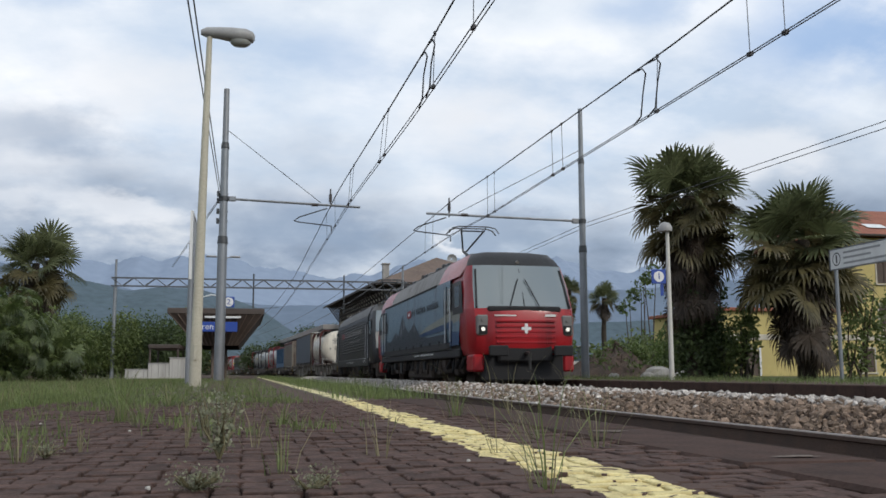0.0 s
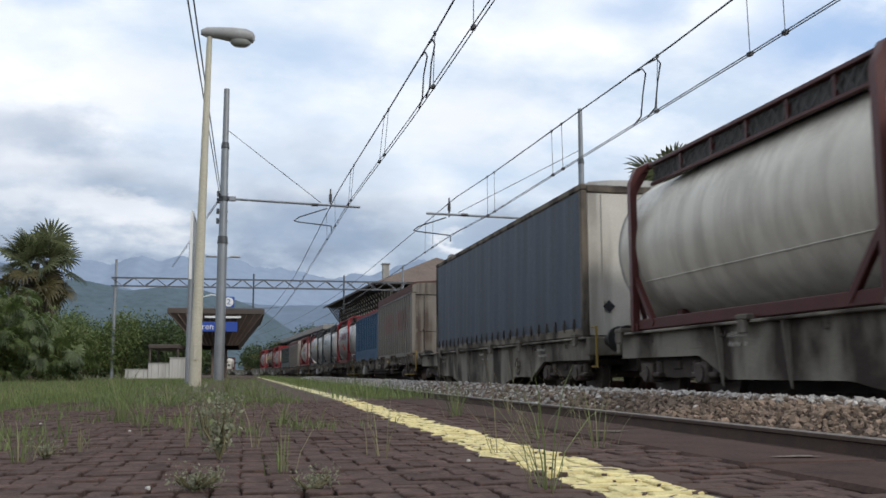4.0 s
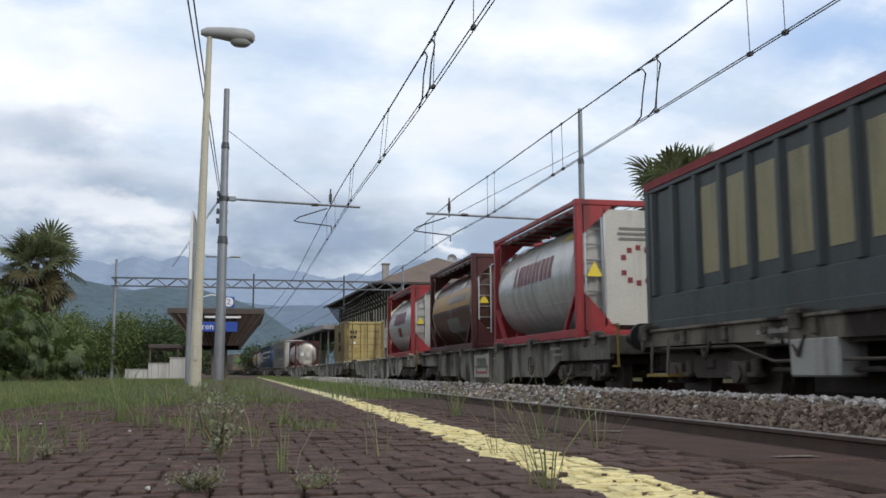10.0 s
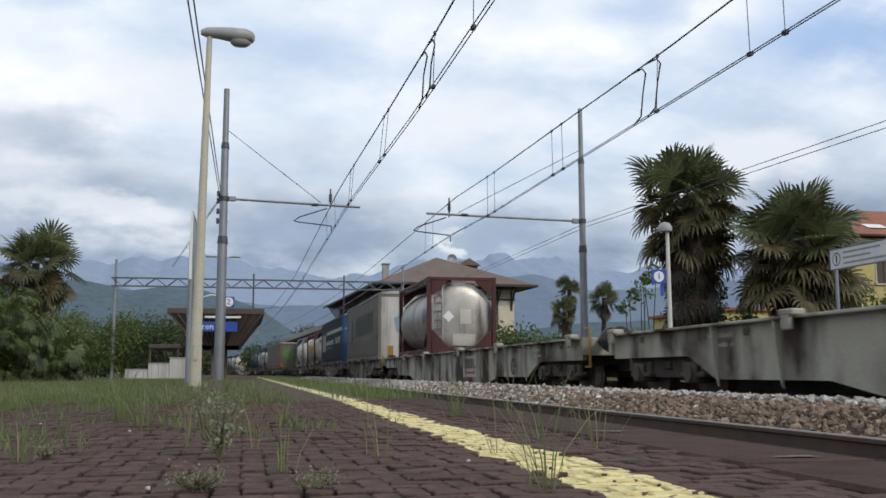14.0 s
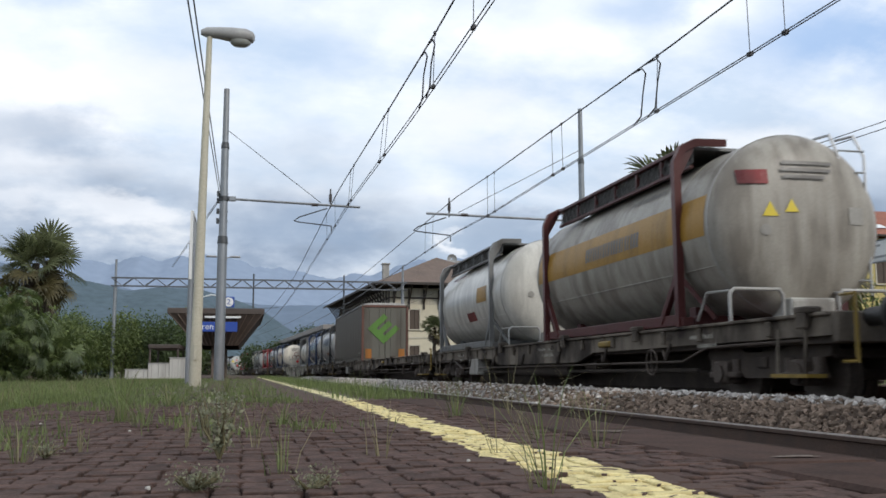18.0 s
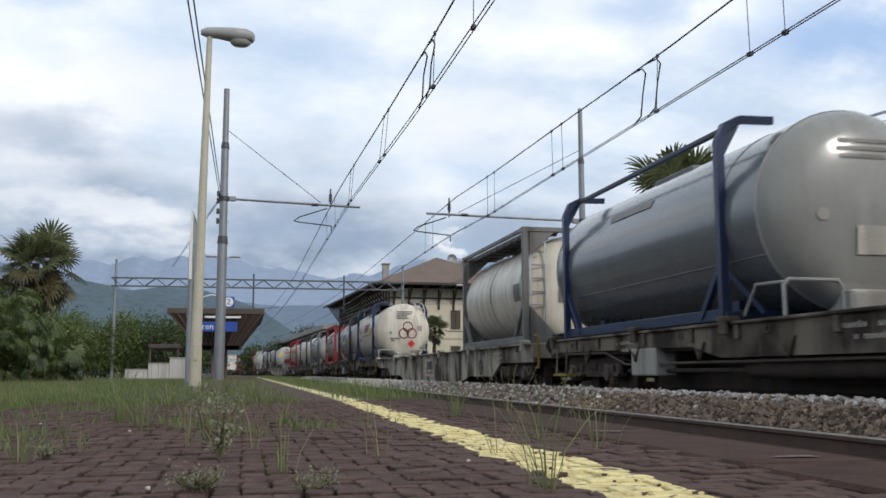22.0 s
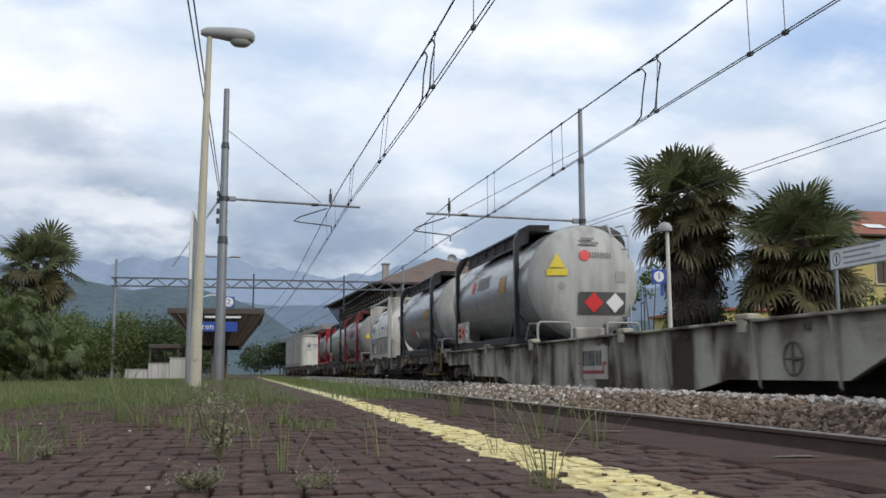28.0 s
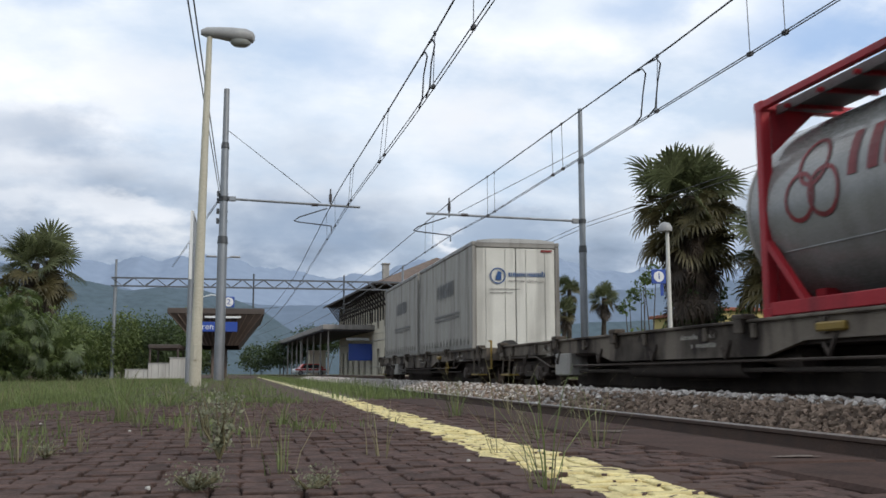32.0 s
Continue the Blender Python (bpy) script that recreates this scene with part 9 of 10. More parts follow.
tank(176.1, F_PINK, C_LIGHT, True, "grey tank container in faded red frame with ringed maroon letters", HOY(D_MAROON) + [([("rect", 2.6, 3.3, -0.5, -0.15)], D_RED)], HOYEND + [(diamond(0.5, -0.5, 0.2), M_HAZRED), HEADTXT])
C_OCHREBOX = P("ochre_container", (0.315, 0.245, 0.105), 0.8, run=RUN)
steel_box(200.0, 6.06, 2.56, C_OCHREBOX, P("ochre_doors", (0.47, 0.39, 0.17), 0.7), P("dark_ochre", (0.27, 0.20, 0.07), 0.7), "ochre corrugated shipping container with dark brown block emblem", 26, corrug=True,
          deco=[("side", [("rect", 2.6, 2.9, 1.35, 2.0), ("rect", 3.0, 3.25, 1.35, 2.0), ("rect", 3.35, 3.6, 1.35, 2.0), ("rect", 2.6, 3.6, 1.88, 2.0)] + blocks(2.5, 3.7, 0.75, 1.15, 2, 0.2), P("dark_brown_print", (0.026, 0.016, 0.013), 0.4, 0.8, spec=0.05)),
                ("end", [("rect", -0.85, -0.78, 1.75, 2.0), ("rect", -0.70, -0.63, 1.75, 2.0), ("rect", -0.55, -0.48, 1.75, 2.0)] + blocks(-0.87, -0.45, 1.52, 1.68, 2), M_INK), ("end", triangle(-0.6, 1.25, 0.09), M_HAZWHITE), ("end", [("rect", -0.7, -0.35, 0.55, 0.95), ("rect", 0.6, 1.0, 0.5, 0.95)], P("faded_patch", (0.40, 0.31, 0.11), 0.7))])
tank(239.6, F_MAROON, C_OLDSTEEL, True, "stained steel tank container in a rusty dark frame", [([("rect", 0.5, 1.1, -0.2, 0.3)], D_GREY)], [([("rect", -0.05, 0.35, -0.25, 0.25)], D_PALE), (diamond(-0.45, 0.0, 0.2), M_HAZWHITE), ([("rect", -0.3, 0.5, -1.0, -0.6)], D_PALE)])
trailer(251.4, 13.6, 3.06, P("taupe_curtain", (0.15, 0.14, 0.12), 0.5, 0.6), P("white_blue_end", (0.62, 0.63, 0.64), 0.4), P("taupe_rail", (0.20, 0.19, 0.17), 0.6), "taupe curtain-sided trailer with dark letters and a white end",
        [("side", glyphs(2.2, 9.2, 1.35, 2.35, 5, 15), D_DARK), ("side", [("ring", 11.3, 1.7, 0.0, 0.62)], P("blurred_blue_disc", (0.09, 0.12, 0.16), 0.3)), ("side", glyphs(0.8, 5.8, 0.92, 1.16, 10, 16), P("pale_taupe_print", (0.26, 0.25, 0.23), 0.3)),
         ("end", [("poly", [(0.0, 1.1), (0.6, 0.9), (1.0, 1.2), (1.0, 2.2), (0.4, 2.4), (-0.5, 1.9), (-0.4, 1.3)])], D_SKY), ("end", [("poly", [(0.2, 1.3), (0.9, 1.2), (0.9, 1.9), (0.3, 2.1)])], P("mid_blue_print", (0.05, 0.22, 0.42), 0.2)), ("end", [("rect", -0.8, -0.55, 0.15, 0.6)], D_OCHRE)], 24)
navy = trailer(267.66, 13.94, 3.05, P("navy_curtain", (0.012, 0.020, 0.036), 0.35, 0.6, spec=0.12), P("blue_end_door", (0.03, 0.11, 0.32), 0.35), P("navy_rail", (0.05, 0.05, 0.06), 0.5), "navy curtain-sided trailer with pale stripe and blue end",
        [("side", [("rect", 0.1, 9.9, 2.05, 2.28)], P("pale_stripe", (0.42, 0.44, 0.46), 0.4)), ("side", glyphs(5.2, 10.0, 1.32, 1.62, 15, 17), D_PALE), ("side", script(6.2, 10.0, 1.05, 1.2, 18, 18), D_GREY), ("side", [("poly", [(10.5 + i * 0.62, 0.9), (10.85 + i * 0.62, 0.9), (10.85 + i * 0.62, 2.2), (10.5 + i * 0.62, 2.1)]) for i in range(4)], D_PALE),
         ("end", [("poly", [(-0.25 + i * 0.3, 1.85), (-0.05 + i * 0.3, 1.85), (0.02 + i * 0.3, 2.45), (-0.2 + i * 0.3, 2.45)]) for i in range(4)], D_PALE), ("end", [("rect", -1.1, -0.4, 2.1, 2.2)], D_PALE), ("end", script(-0.85, 0.9, 1.22, 1.36, 12, 19), D_PALE), ("end", script(-0.6, 0.7, 0.85, 0.97, 9, 20), D_PALE)], 24, end_frame=P("blue_end_frame", (0.022, 0.07, 0.20), 0.4))
text("lettering", "TRANSPORT", 0.63, D_PALE, navy, Matrix(((0, 0, -1, -1.262), (-1, 0, 0, 2.65), (0, 1, 0, DECK + 0.05 + 1.47), (0, 0, 0, 1))), 0.002)
tank(286.9, F_MAROON, P("grimed_white_tank", (0.43, 0.42, 0.39), 0.7, run=(0.40, 0.60), run_size=DRIP, streak_col=(0.12, 0.10, 0.08)), False, "white tank container with an ochre stripe in a brown frame", [(glyphs(1.4, 3.8, -0.02, 0.22, 10, 21), D_GREY), (script(0.8, 2.2, 0.75, 0.9, 6, 22), D_GREY)], [(triangle(-0.55, 0.15, 0.11) + triangle(-0.25, 0.2, 0.10), M_HAZYEL), ([("rect", -0.95, -0.55, 0.5, 0.7)], D_RED), HEADTXT], band=(-0.12, 0.33, D_OCHRE))
tank(297.4, F_GREY, C_WHITE, False, "white tank container in a grey frame", [(script(4.2, 5.7, 0.85, 1.0, 7, 23), D_RED), ([("rect", 0.6, 1.6, -0.15, 0.25)], D_OCHRE), ([("rect", 2.0, 2.9, -0.6, -0.35)], D_RED)], [(lines(-0.3, 0.6, 0.78, 5, 0.10), D_GREY), ([("rect", -0.5, 0.0, 0.28, 0.45)], D_PALE), (triangle(-0.1, -0.3, 0.14), M_INK), (triangle(0.2, -0.3, 0.14), M_INK)])
def slant(s, q):
    """A place in a square that stands on its corner."""
    return (-0.94 + 0.86 * s + 0.86 * q, 1.68 + 0.80 * s - 0.80 * q)


trailer(324.5, 14.1, 2.98, P("olive_taupe_curtain", (0.125, 0.115, 0.098), 0.5, 0.6), P("grey_green_door", (0.150, 0.150, 0.135), 0.5), P("taupe_trim", (0.17, 0.16, 0.145), 0.6), "taupe curtain-sided trailer with bright green angular emblem on doors",
        [("end", [("poly", [slant(s0, t0), slant(s1, t0), slant(s1, t1), slant(s0, t1)]) for s0, s1, t0, t1 in ((0, 0.30, 0, 1), (0.3, 1.0, 0, 0.26), (0.3, 0.92, 0.38, 0.63), (0.3, 1.0, 0.75, 1.0))], P("leaf_green_print", (0.12, 0.27, 0.06), 0.6)),
         ("end", [("rect", -1.05, -0.72, 0.12, 0.62), ("rect", 0.72, 1.05, 0.12, 0.62)], P("orange_boards", (0.42, 0.17, 0.04), 0.4)), ("side", [("rect", 0.7, 1.1, 0.4, 0.44)], D_PALE)], 26, end_frame=P("rust_red_frame", (0.16, 0.08, 0.065), 0.5))
tank(341.7, F_BLACK, C_SILVER, False, "silver tank container in black frame with white domed end and ladder", [(glyphs(1.3, 5.0, 0.0, 0.55, 6, 24), P("slate_print", (0.11, 0.13, 0.18), 0.3)), ([("rect", 1.6, 3.2, -0.75, -0.5)], P("rusty_print", (0.25, 0.10, 0.05), 0.4))],
     [(glyphs(0.1, 0.95, 0.15, 0.4, 4, 25), M_INK), ([("poly", [(-0.35, 0.1), (0.05, 0.0), (0.1, 0.45), (-0.4, 0.5)])], P("slate_emblem", (0.05, 0.06, 0.09), 0.2)), (triangle(-0.62, 0.22, 0.17), M_HAZYEL), ([("rect", -0.05, 0.35, -0.55, -0.2)], M_ORANGE), (diamond(0.62, -0.35, 0.24), M_HAZRED), ([("rect", 0.1, 0.8, -1.1, -0.65)], D_PALE)], head=C_PALEHEAD)
tank(352.3, F_BLUE, P("blue_grey_tank", (0.165, 0.185, 0.215), 0.25, 0.22, run=RUN, run_size=DRIP, streak_col=(0.10, 0.10, 0.10), coat=0.5), False, "plain grey tank container in a blue frame", [([("rect", 2.5, 4.2, 0.6, 0.75)], D_GREY)], [HEADTXT, ([("rect", -0.2, 0.6, -0.6, -0.25)], D_PALE)], head=C_GREY, apron=False)
tank(361.5, F_GREY, C_CREAM, True, "weathered cream tank container in a grey frame", [([("rect", 0.4, 0.9, -0.3, 0.1)], D_GREY), ([("rect", 3.0, 3.05, -0.2, 0.3)], D_DARK)], [(lines(-0.2, 0.3, 0.55, 4, 0.11), D_GREY), ([("rect", -0.35, -0.05, -0.35, -0.05), ("rect", 0.45, 0.75, -0.35, -0.05)], D_GREY)])
tank(386.3, F_BLUE, C_CREAM, False, "cream tank container in a blue frame with red rings and letters", [(glyphs(1.9, 3.9, 0.05, 0.5, 4, 26) + [("rect", 1.7, 4.3, -0.12, -0.08)], D_RED), (ring_logo(5.0, 0.15, 1.25), D_RED), ([("rect", 0.8, 1.6, -0.1, 0.2)], D_YEL)],
     [(ring_logo(0.18, 0.0), D_RED), (diamond(0.35, -0.62, 0.18), M_HAZRED), (lines(-0.45, 0.5, 0.85, 4, 0.1), D_GREY), (lines(-0.7, -0.2, -0.4, 2, 0.1), D_GREY)])
tank(396.45, F_BLACK, C_GREY, False, "grey tank container in black frame with black letters", [([("rect", 2.75, 4.45, -0.22, 0.55)], D_PALE), ([("rect", 2.95, 3.50, -0.08, 0.42), ("rect", 3.68, 4.25, -0.08, 0.42)], M_INK), ([("rect", 0.6, 1.8, -0.2, 0.05)], D_OCHRE)],
     [([("rect", -0.35, 0.8, -0.05, 0.45)], D_PALE), ([("poly", [(-0.22, 0.02), (-0.1, 0.02), (0.15, 0.4), (-0.1, 0.4)]), ("poly", [(0.2, 0.05), (0.6, 0.05), (0.7, 0.4), (0.3, 0.4)])], M_INK), ([("rect", -0.35, 0.8, -0.7, -0.08)], D_GREY), HEADTXT])
tank(406.3, F_PINK, C_GREY, True, "grey tank container in red frame with red rings and hazard plates", [(glyphs(1.6, 4.0, 0.1, 0.55, 4, 27), D_RED), (ring_logo(4.75, 0.15, 1.3), D_RED)], [(ring_logo(0.1, 0.1, 1.1), D_RED), ([("rect", -0.45, 0.75, -0.75, -0.30)], D_DARK), ([("rect", -0.42, 0.1, -0.72, -0.34)], M_ORANGE), (diamond(0.45, -0.52, 0.22), M_HAZWHITE), ([("rect", -0.95, -0.5, 0.2, 0.38)], D_YEL)])
tank(417.3, F_GREY, C_GREY, False, "white-ended grey tank container in a grey frame", [([("rect", 5.0, 5.4, 0.0, 0.3)], D_PALE)], [(lines(-0.3, 0.5, 0.8, 5, 0.13), D_GREY), ([("rect", -0.2, 0.6, -0.45, 0.0)], D_GREY), ([("ring", -0.55, 0.05, 0.0, 0.07)], D_DARK)], head=C_PALEHEAD)
tank(427.2, F_BLACK, C_CREAM, False, "cream tank container in a black frame with a yellow patch", [([("rect", 0.5, 1.4, -0.1, 0.3)], D_YEL)], [([("rect", -0.35, 0.25, 0.1, 0.5)], D_OCHRE), ([("ring", -0.05, -0.25, 0.0, 0.17)], D_DARK), HEADTXT])
tank(437.5, F_BRIGHT, C_SILVER, False, "silver tank container with a yellow-ochre stripe in a red frame", [(glyphs(1.0, 4.6, 0.12, 0.36, 14, 28), D_GREY), ([("rect", 4.4, 5.0, 0.6, 1.0)], D_PALE)], [HEADTXT], band=(-0.05, 0.48, P("amber_stripe", (0.50, 0.31, 0.04), 0.4)))
tank(461.8, F_BLACK, C_GREY, False, "grey tank container in black frame with hazard diamonds", [(glyphs(2.6, 3.9, 0.15, 0.5, 4, 29), D_GREY), ([("ring", 4.3, 0.3, 0.0, 0.18)], M_HAZRED), ([("rect", 1.0, 1.6, -0.1, 0.3)], D_OCHRE)],
     [(script(0.0, 0.55, 0.50, 0.68, 4, 30), D_GREY), ([("ring", -0.1, 0.55, 0.0, 0.12)], M_HAZRED), (triangle(-0.72, 0.42, 0.18), M_HAZYEL), ([("rect", -0.95, -0.5, 0.1, 0.25)], M_HAZYEL), ([("rect", -0.25, 0.85, -0.72, -0.25)], D_DARK), (diamond(0.08, -0.48, 0.22), M_HAZRED), (diamond(0.58, -0.48, 0.22), M_HAZWHITE), (lines(-0.3, 0.5, 0.9, 2, 0.1), D_GREY)], hazard=[(4.45, [M_HAZWHITE, M_HAZRED, M_ORANGE])], head=C_PALEHEAD)
tank(471.8, F_BLACK, C_GREY, False, "dirty grey tank container in a black frame with two diamonds", [([("rect", 0.7, 1.6, -0.15, 0.15)], D_OCHRE), ([("ring", 4.0, -0.55, 0.0, 0.14)], M_HAZRED), (diamond(3.3, -0.6, 0.16), M_HAZWHITE)], [(diamond(-0.45, 0.08, 0.22), M_HAZWHITE), (diamond(-0.12, -0.12, 0.22), M_HAZWHITE), (lines(0.0, 0.6, 0.85, 3, 0.13), D_GREY)], head=C_PALEHEAD)
gas = tank(481.9, F_PALE, P("clean_white_tank", (0.90, 0.92, 0.94), 0.45), True, "white gas tank container in white open frame with green diamond", [(triangle(1.16, 0.10, 0.17), M_HAZYEL), (lines(2.6, 3.8, 0.95, 3, 0.09), D_GREY), (lines(4.2, 5.5, 0.20, 4, 0.07), D_GREY)],
           [([("rect", -0.15, 0.3, 0.35, 0.68)], M_ORANGE), (diamond(-0.5, 0.0, 0.24), M_HAZGREEN), (triangle(0.62, -0.1, 0.17), M_HAZYEL), (lines(-0.25, 0.4, 0.12, 4, 0.1), D_GREY)] + [([("rect", 0.75 * cos(w) - 0.07, 0.75 * cos(w) + 0.07, 0.1 + 0.75 * sin(w) - 0.08, 0.1 + 0.75 * sin(w) + 0.08) for w in (0.3, 1.2, 1.6, 2.1, 2.7)], M_INK)], ladder=False, plank=False)
part("name_strip", Mesh().loft([[(1.203 * cos(pi - b / 1.19), y, TANKZ + 1.203 * sin(pi - b / 1.19)) for b in (0.42, 0.54, 0.68)] for y in (4.0, 5.6)], closed=False), P("pale_name_strip", (0.62, 0.64, 0.64), 0.4), gas)
part("marking", lay(script(4.15, 5.5, 0.46, 0.63, 8, 31), lambda a, b: (1.208 * cos(pi - b / 1.19), a, TANKZ + 1.208 * sin(pi - b / 1.19))), M_INK, gas, fix=False)
gp = part("side_panel", Mesh().box(-1.19, -1.12, 0.16, 5.90, DECK + 0.20, TANKZ - 0.36, 0.012), P("grey_side_panel", (0.36, 0.36, 0.35), 0.5, run_size=(0.7, 0.7, 0.4), streak_col=(0.16, 0.14, 0.12)), gas, "dirty grey flat side panel")
part("panel_ledge", Mesh().box(-1.215, -1.10, 0.16, 5.90, TANKZ - 0.36, TANKZ - 0.30, 0.01), F_PALE, gas)
for i in range(4):
    part("panel_seam", Mesh().box(-1.196, -1.189, 1.3 + i * 1.15, 1.325 + i * 1.15, DECK + 0.22, TANKZ - 0.37), D_GREY, gp)
part("label_plate", Mesh().box(-1.197, -1.1905, 4.0, 4.7, DECK + 0.32, DECK + 0.62), D_PALE, gp)
part("valve_hatch", Mesh().box(-1.20, -1.1905, 4.95, 5.25, DECK + 0.32, DECK + 0.80, 0.004), M_INK, gp)
part("marking", Mesh().box(-1.196, -1.1905, 2.1, 2.5, DECK + 0.34, DECK + 0.66), P("faded_orange_print", (0.36, 0.13, 0.07), 0.6), gp)
part("marking", Mesh().prism([(0.50, DECK + 0.50), (0.80, DECK + 0.22), (1.10, DECK + 0.50), (0.80, DECK + 0.78)], 0, -1.196, -1.1905), M_HAZGREEN, gp)
text("tank_code", "UN T7B", 0.17, M_INK, gas, Matrix(((0, 0, -1, -1.188), (-1, 0, 0, 2.06), (0, 1, 0, TANKZ + 0.09), (0, 0, 0, 1))), 0.002)
tank(492.9, F_RED, C_GREY, False, "grey tank container in maroon frame with red diamond", HOY(D_MAROON), HOYEND + [(diamond(-0.15, -0.45, 0.2), M_HAZRED), HEADTXT])
tank(501.8, F_BLACK, C_SILVER, False, "silver tank container with blue and green stripes in a black frame", [([("rect", 0.3, 5.8, 0.22, 0.42)], D_GREEN), ([("rect", 0.3, 5.8, 0.43, 0.62)], D_SKY), ([("rect", 0.8, 1.6, -0.2, 0.1)], D_OCHRE)], [(triangle(-0.55, 0.45, 0.17), M_HAZWHITE), ([("rect", 0.1, 0.7, -0.55, -0.1)], D_DARK), ([("ring", -0.1, 0.0, 0.0, 0.09)], D_DARK)], hazard=[(4.6, [M_ORANGE, M_HAZRED, M_HAZRED])], head=C_PALEHEAD)
vivid = tank(512.1, F_BRIGHT, C_GREY, True, "grey tank container in vivid red frame with red rings", [(glyphs(2.0, 4.4, 0.1, 0.6, 4, 32), D_RED), (ring_logo(5.0, 0.2, 1.2), D_RED), ([("rect", 0.7, 1.3, 0.0, 0.3)], M_HAZYEL), ([("rect", 2.4, 3.6, -0.6, -0.35)], D_RED)],
     [(ring_logo(0.25, 0.05, 1.1), D_RED), ([("rect", -0.25, 0.15, -0.62, -0.3)], M_ORANGE), (diamond(0.42, -0.45, 0.2), M_HAZWHITE), HEADTXT], head=C_PALEHEAD, reach=0.95, ladder=False, tail=0.30)
for s in (-1, 1):
    part("bottom_rail", Mesh().box(s * 1.22, s * 1.10, -1.35, -0.01, DECK + 0.05, DECK + 0.25, 0.012), F_BRIGHT, vivid)
part("end_bar", Mesh().box(-1.10, 1.10, -1.35, -1.22, DECK + 0.05, DECK + 0.25, 0.012), F_BRIGHT, vivid)
part("guard_rail", Mesh().pipe([(-0.4, -1.30, DECK + 0.2), (-0.4, -1.30, DECK + 1.25), (0.5, -1.30, DECK + 1.25), (0.5, -1.30, DECK + 0.2)], 0.022), M_DARKSTEEL, vivid)
G_SIDE, G_END = P("grey_white_curtain", (0.44, 0.44, 0.42), 0.55, 0.6), P("white_box_end", (0.74, 0.76, 0.74), 0.35)
for u, k in ((532.9, 0), (541.3, 1)):
    trailer(u, 7.95, 2.95, G_SIDE, G_END, P("alu_trim", (0.33, 0.33, 0.32), 0.6), "white swap body with round blue emblem and blue bars",
            [("side", glyphs(2.4, 4.9, 1.65, 2.1, 5, 33), D_GREY), ("side", [("rect", 1.6, 5.2, 1.05, 1.12), ("rect", 1.6, 5.2, 0.95, 0.99)], D_GREY)] +
            ([("end", [("ring", -0.52, 2.0, 0.19, 0.225)], D_BLUE), ("end", [("poly", [(-0.6, 1.88), (-0.42, 1.88), (-0.42, 2.1), (-0.52, 2.14)])], D_BLUE), ("end", script(-0.22, 0.85, 1.98, 2.14, 9, 34), D_BLUE), ("end", script(-0.22, 0.85, 1.83, 1.90, 18, 35), D_GREY), ("end", [("rect", -0.75, 0.1, 1.62, 1.64), ("rect", -0.75, -0.1, 1.52, 1.54)], D_GREY), ("end", [("rect", 0.72, 1.05, 2.68, 2.74)], D_RED)] if not k else []), 16)

# ---- paving, stone by stone ----
def paver_shape(l=0.1255, w=0.059, z=0.06, wave=0.0055):
    """A block with slightly wavy long sides and a worn top edge."""
    n = 4
    top = []
    for s in (-1, 1):
        row = [(-l / 2 + l * i / n, s * (w / 2 + (wave if i % 2 else -0.002)), 0) for i in range(n + 1)]
        top += row if s < 0 else row[::-1]
    e = 0.0025
    inner = [(x * (1 - e / l * 2), y * (1 - e / w * 2), 0.0) for x, y, _ in top]
    rim = [(x, y, -e) for x, y, _ in top]
    low = [(x, y, -z) for x, y, _ in top]
    return Mesh().loft([low, rim, inner], smooth=False).add(inner, [tuple(range(len(inner)))])


def paver_places():
    """Herringbone: x, y, height, turn, tilt, yellow or not."""
    out, c = [], 0.065
    for j in range(13, 140):
        for i in range(-62, 21):
            k = (i - j) % 4
            if k not in (0, 2):
                continue
            x, y, turn = ((i + 1.0) * c, (j + 0.5) * c, 0) if k == 0 else ((i + 0.5) * c, j * c, 90)
            if x > 1.30 or x < -4 or y > 9 or y < 0.85 or rnd.random() < 0.012:
                continue
            sink = 0.010 * noise.noise(Vector((x * 1.3, y * 1.1, 3)))
            out.append((x + rnd.uniform(-0.004, 0.004), y + rnd.uniform(-0.004, 0.004), sink + rnd.uniform(-0.004, 0.003), turn + rnd.uniform(-4, 4), rnd.uniform(-1.7, 1.7), 0.58 + 0.020 * y < x < 1.03 + 0.0145 * y))
    return out


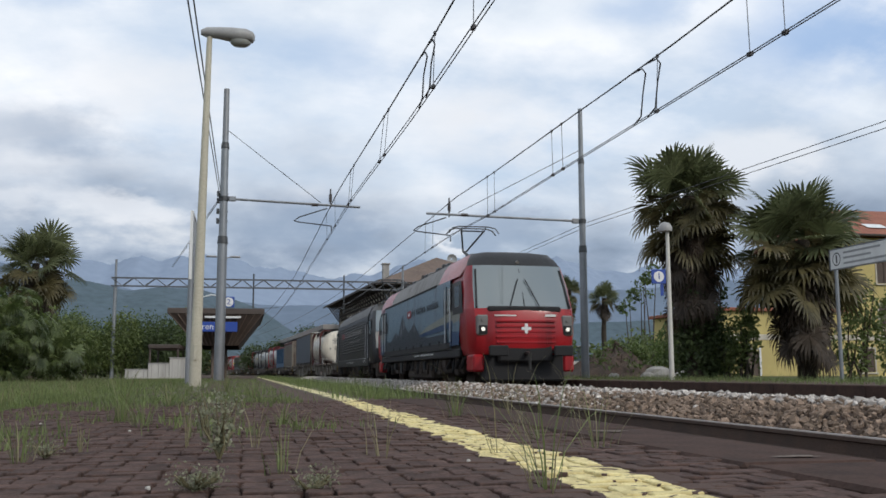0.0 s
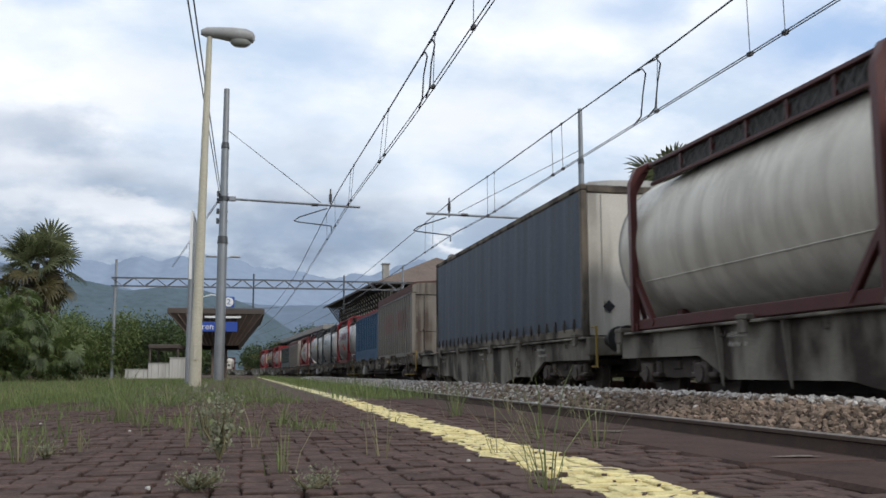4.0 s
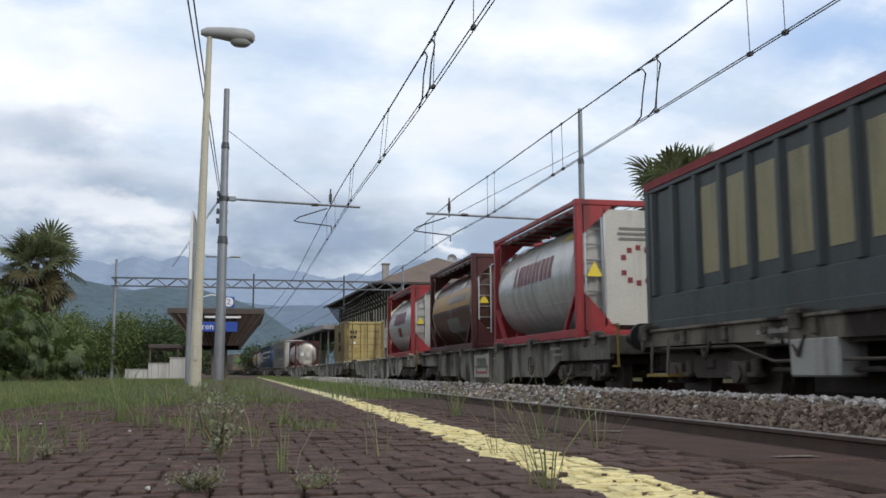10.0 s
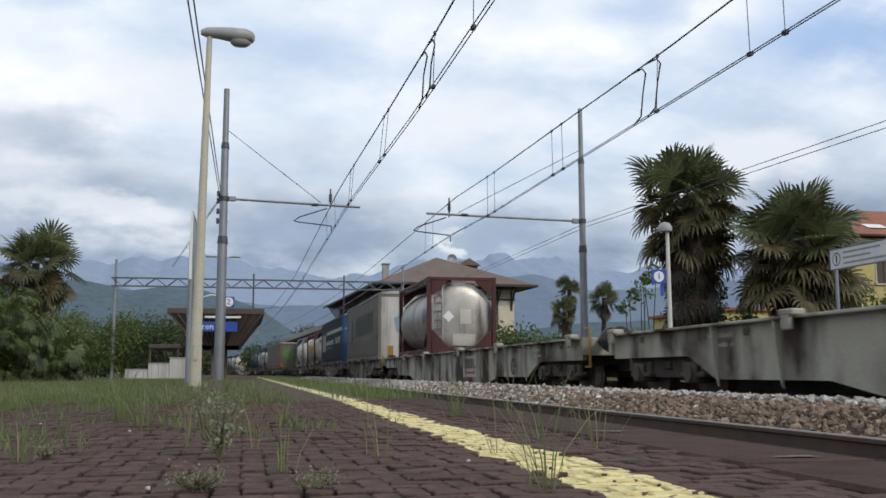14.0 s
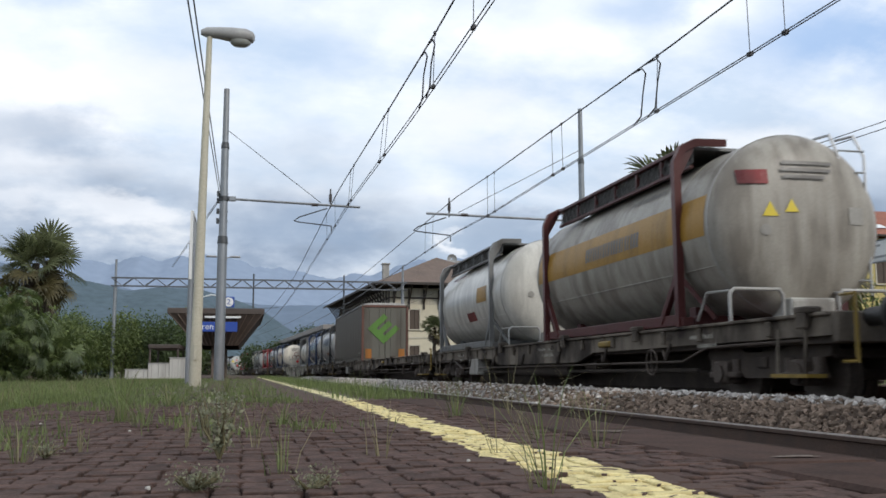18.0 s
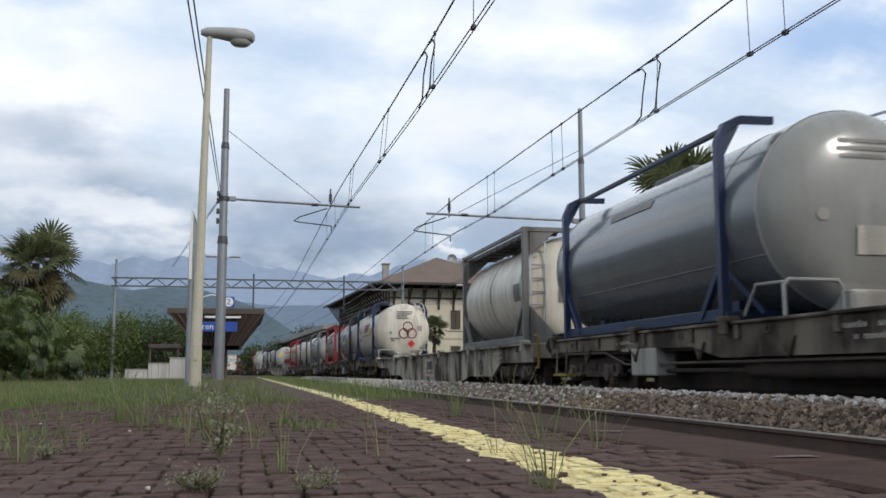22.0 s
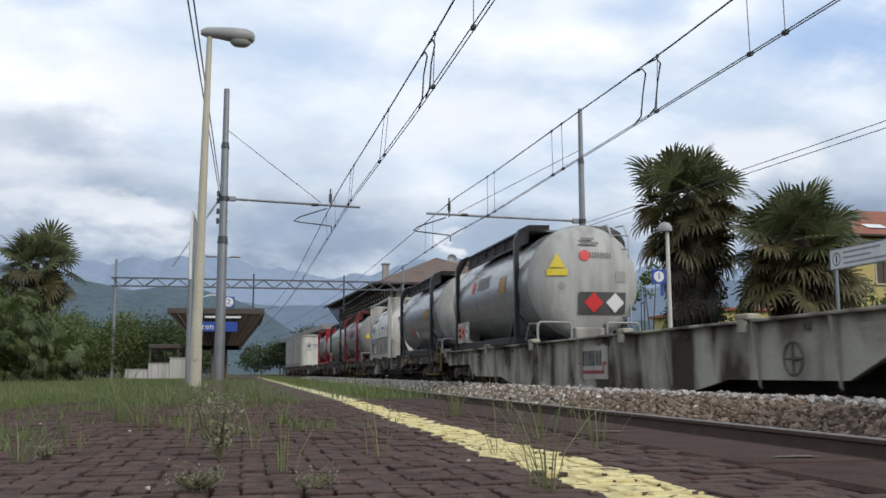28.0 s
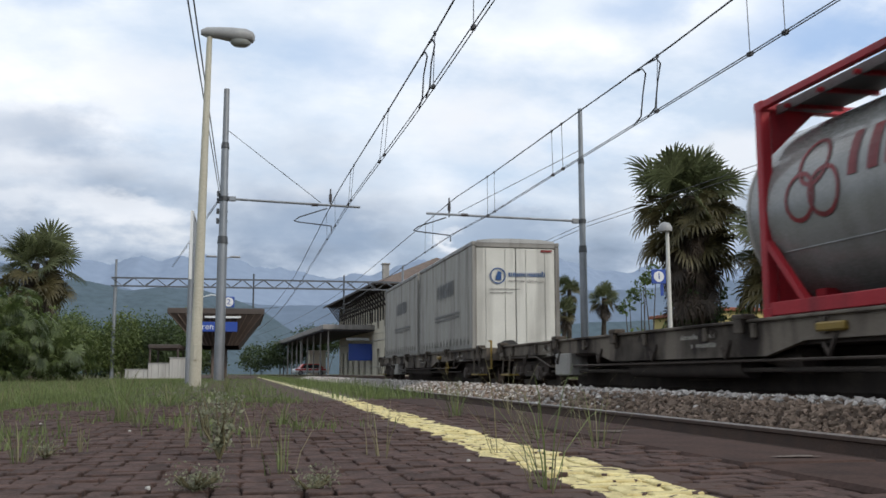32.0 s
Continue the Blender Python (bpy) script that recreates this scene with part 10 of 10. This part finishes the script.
PM, PY = paver_shape().data("paver", M_PAVER), paver_shape().data("yellow_paver", M_YELLOW)
rest, resty = Mesh(), Mesh()
base_v, base_f = paver_shape().v, paver_shape().f
for x, y, dz, rz, rx, yel in paver_places():
    if y < 2.3 and x > -0.45:
        o = part("yellow_paver" if yel else "paver", PY if yel else PM, M_PAVER, platform)
        o.matrix_basis = pose(x, y, dz, rx, rx * 0.7, rz) @ Matrix.Diagonal((rnd.uniform(0.93, 1.01), rnd.uniform(0.86, 1.0), 1, 1))
    else:
        m = pose(x, y, dz, rx, rx * 0.7, rz) @ Matrix.Diagonal((rnd.uniform(0.93, 1.01), rnd.uniform(0.86, 1.0), 1, 1))
        (resty if yel else rest).add([m @ Vector(v) for v in base_v], base_f)
tagged(part("more_pavers", rest, M_PAVERS, platform, fix=False), kind="stuff")
tagged(part("more_yellow_pavers", resty, M_YELLOWS, platform, fix=False), kind="stuff")
line = part("yellow_line", strip([(0.80, 0.001), (1.16, 0.001)], [9.0, 14, 20, 30, 40, 52, 60, 70]), M_LINE, platform, "worn yellow safety line")

part("yellow_line", strip([(-2.42, 0.002), (-2.05, 0.002)], [8.4, 9.6, 11]), M_LINE_OLD, platform, "grass-grown remains of a yellow line")
part("yellow_line", strip([(-2.45, 0.002), (-2.08, 0.002)], [12.4, 14, 16.5]), M_LINE_OLD, platform, "grass-grown remains of a yellow line")

part("near_paving", strip([(-5.2, -0.006), (1.33, -0.002)], [-14, 0, 0.82]), M_PAVED, platform)
part("side_paving", strip([(-5.2, -0.006), (-4.02, -0.006)], [0.83, 5, 8.94]), M_PAVED, platform)
part("yellow_line", strip([(0.66, 0.001), (1.06, 0.001)], [-14, -5, 0.82]), M_LINE, platform, "worn yellow safety line")


# ---- how everything moves ----
def motions():
    times = [-4] + [2 * i for i in range(17)] + [36]
    for ob, u, length in TRAIN:
        rows = []
        for t in times:
            y = HEAD + u - SPEED * t
            a, b = bend(y), bend(y + length)
            rows.append((t, pose(TRACK_1 + a, y, RAIL_1, 0, 0, math.degrees(atan2(a - b, length)))))
        walk(ob, rows)


motions()
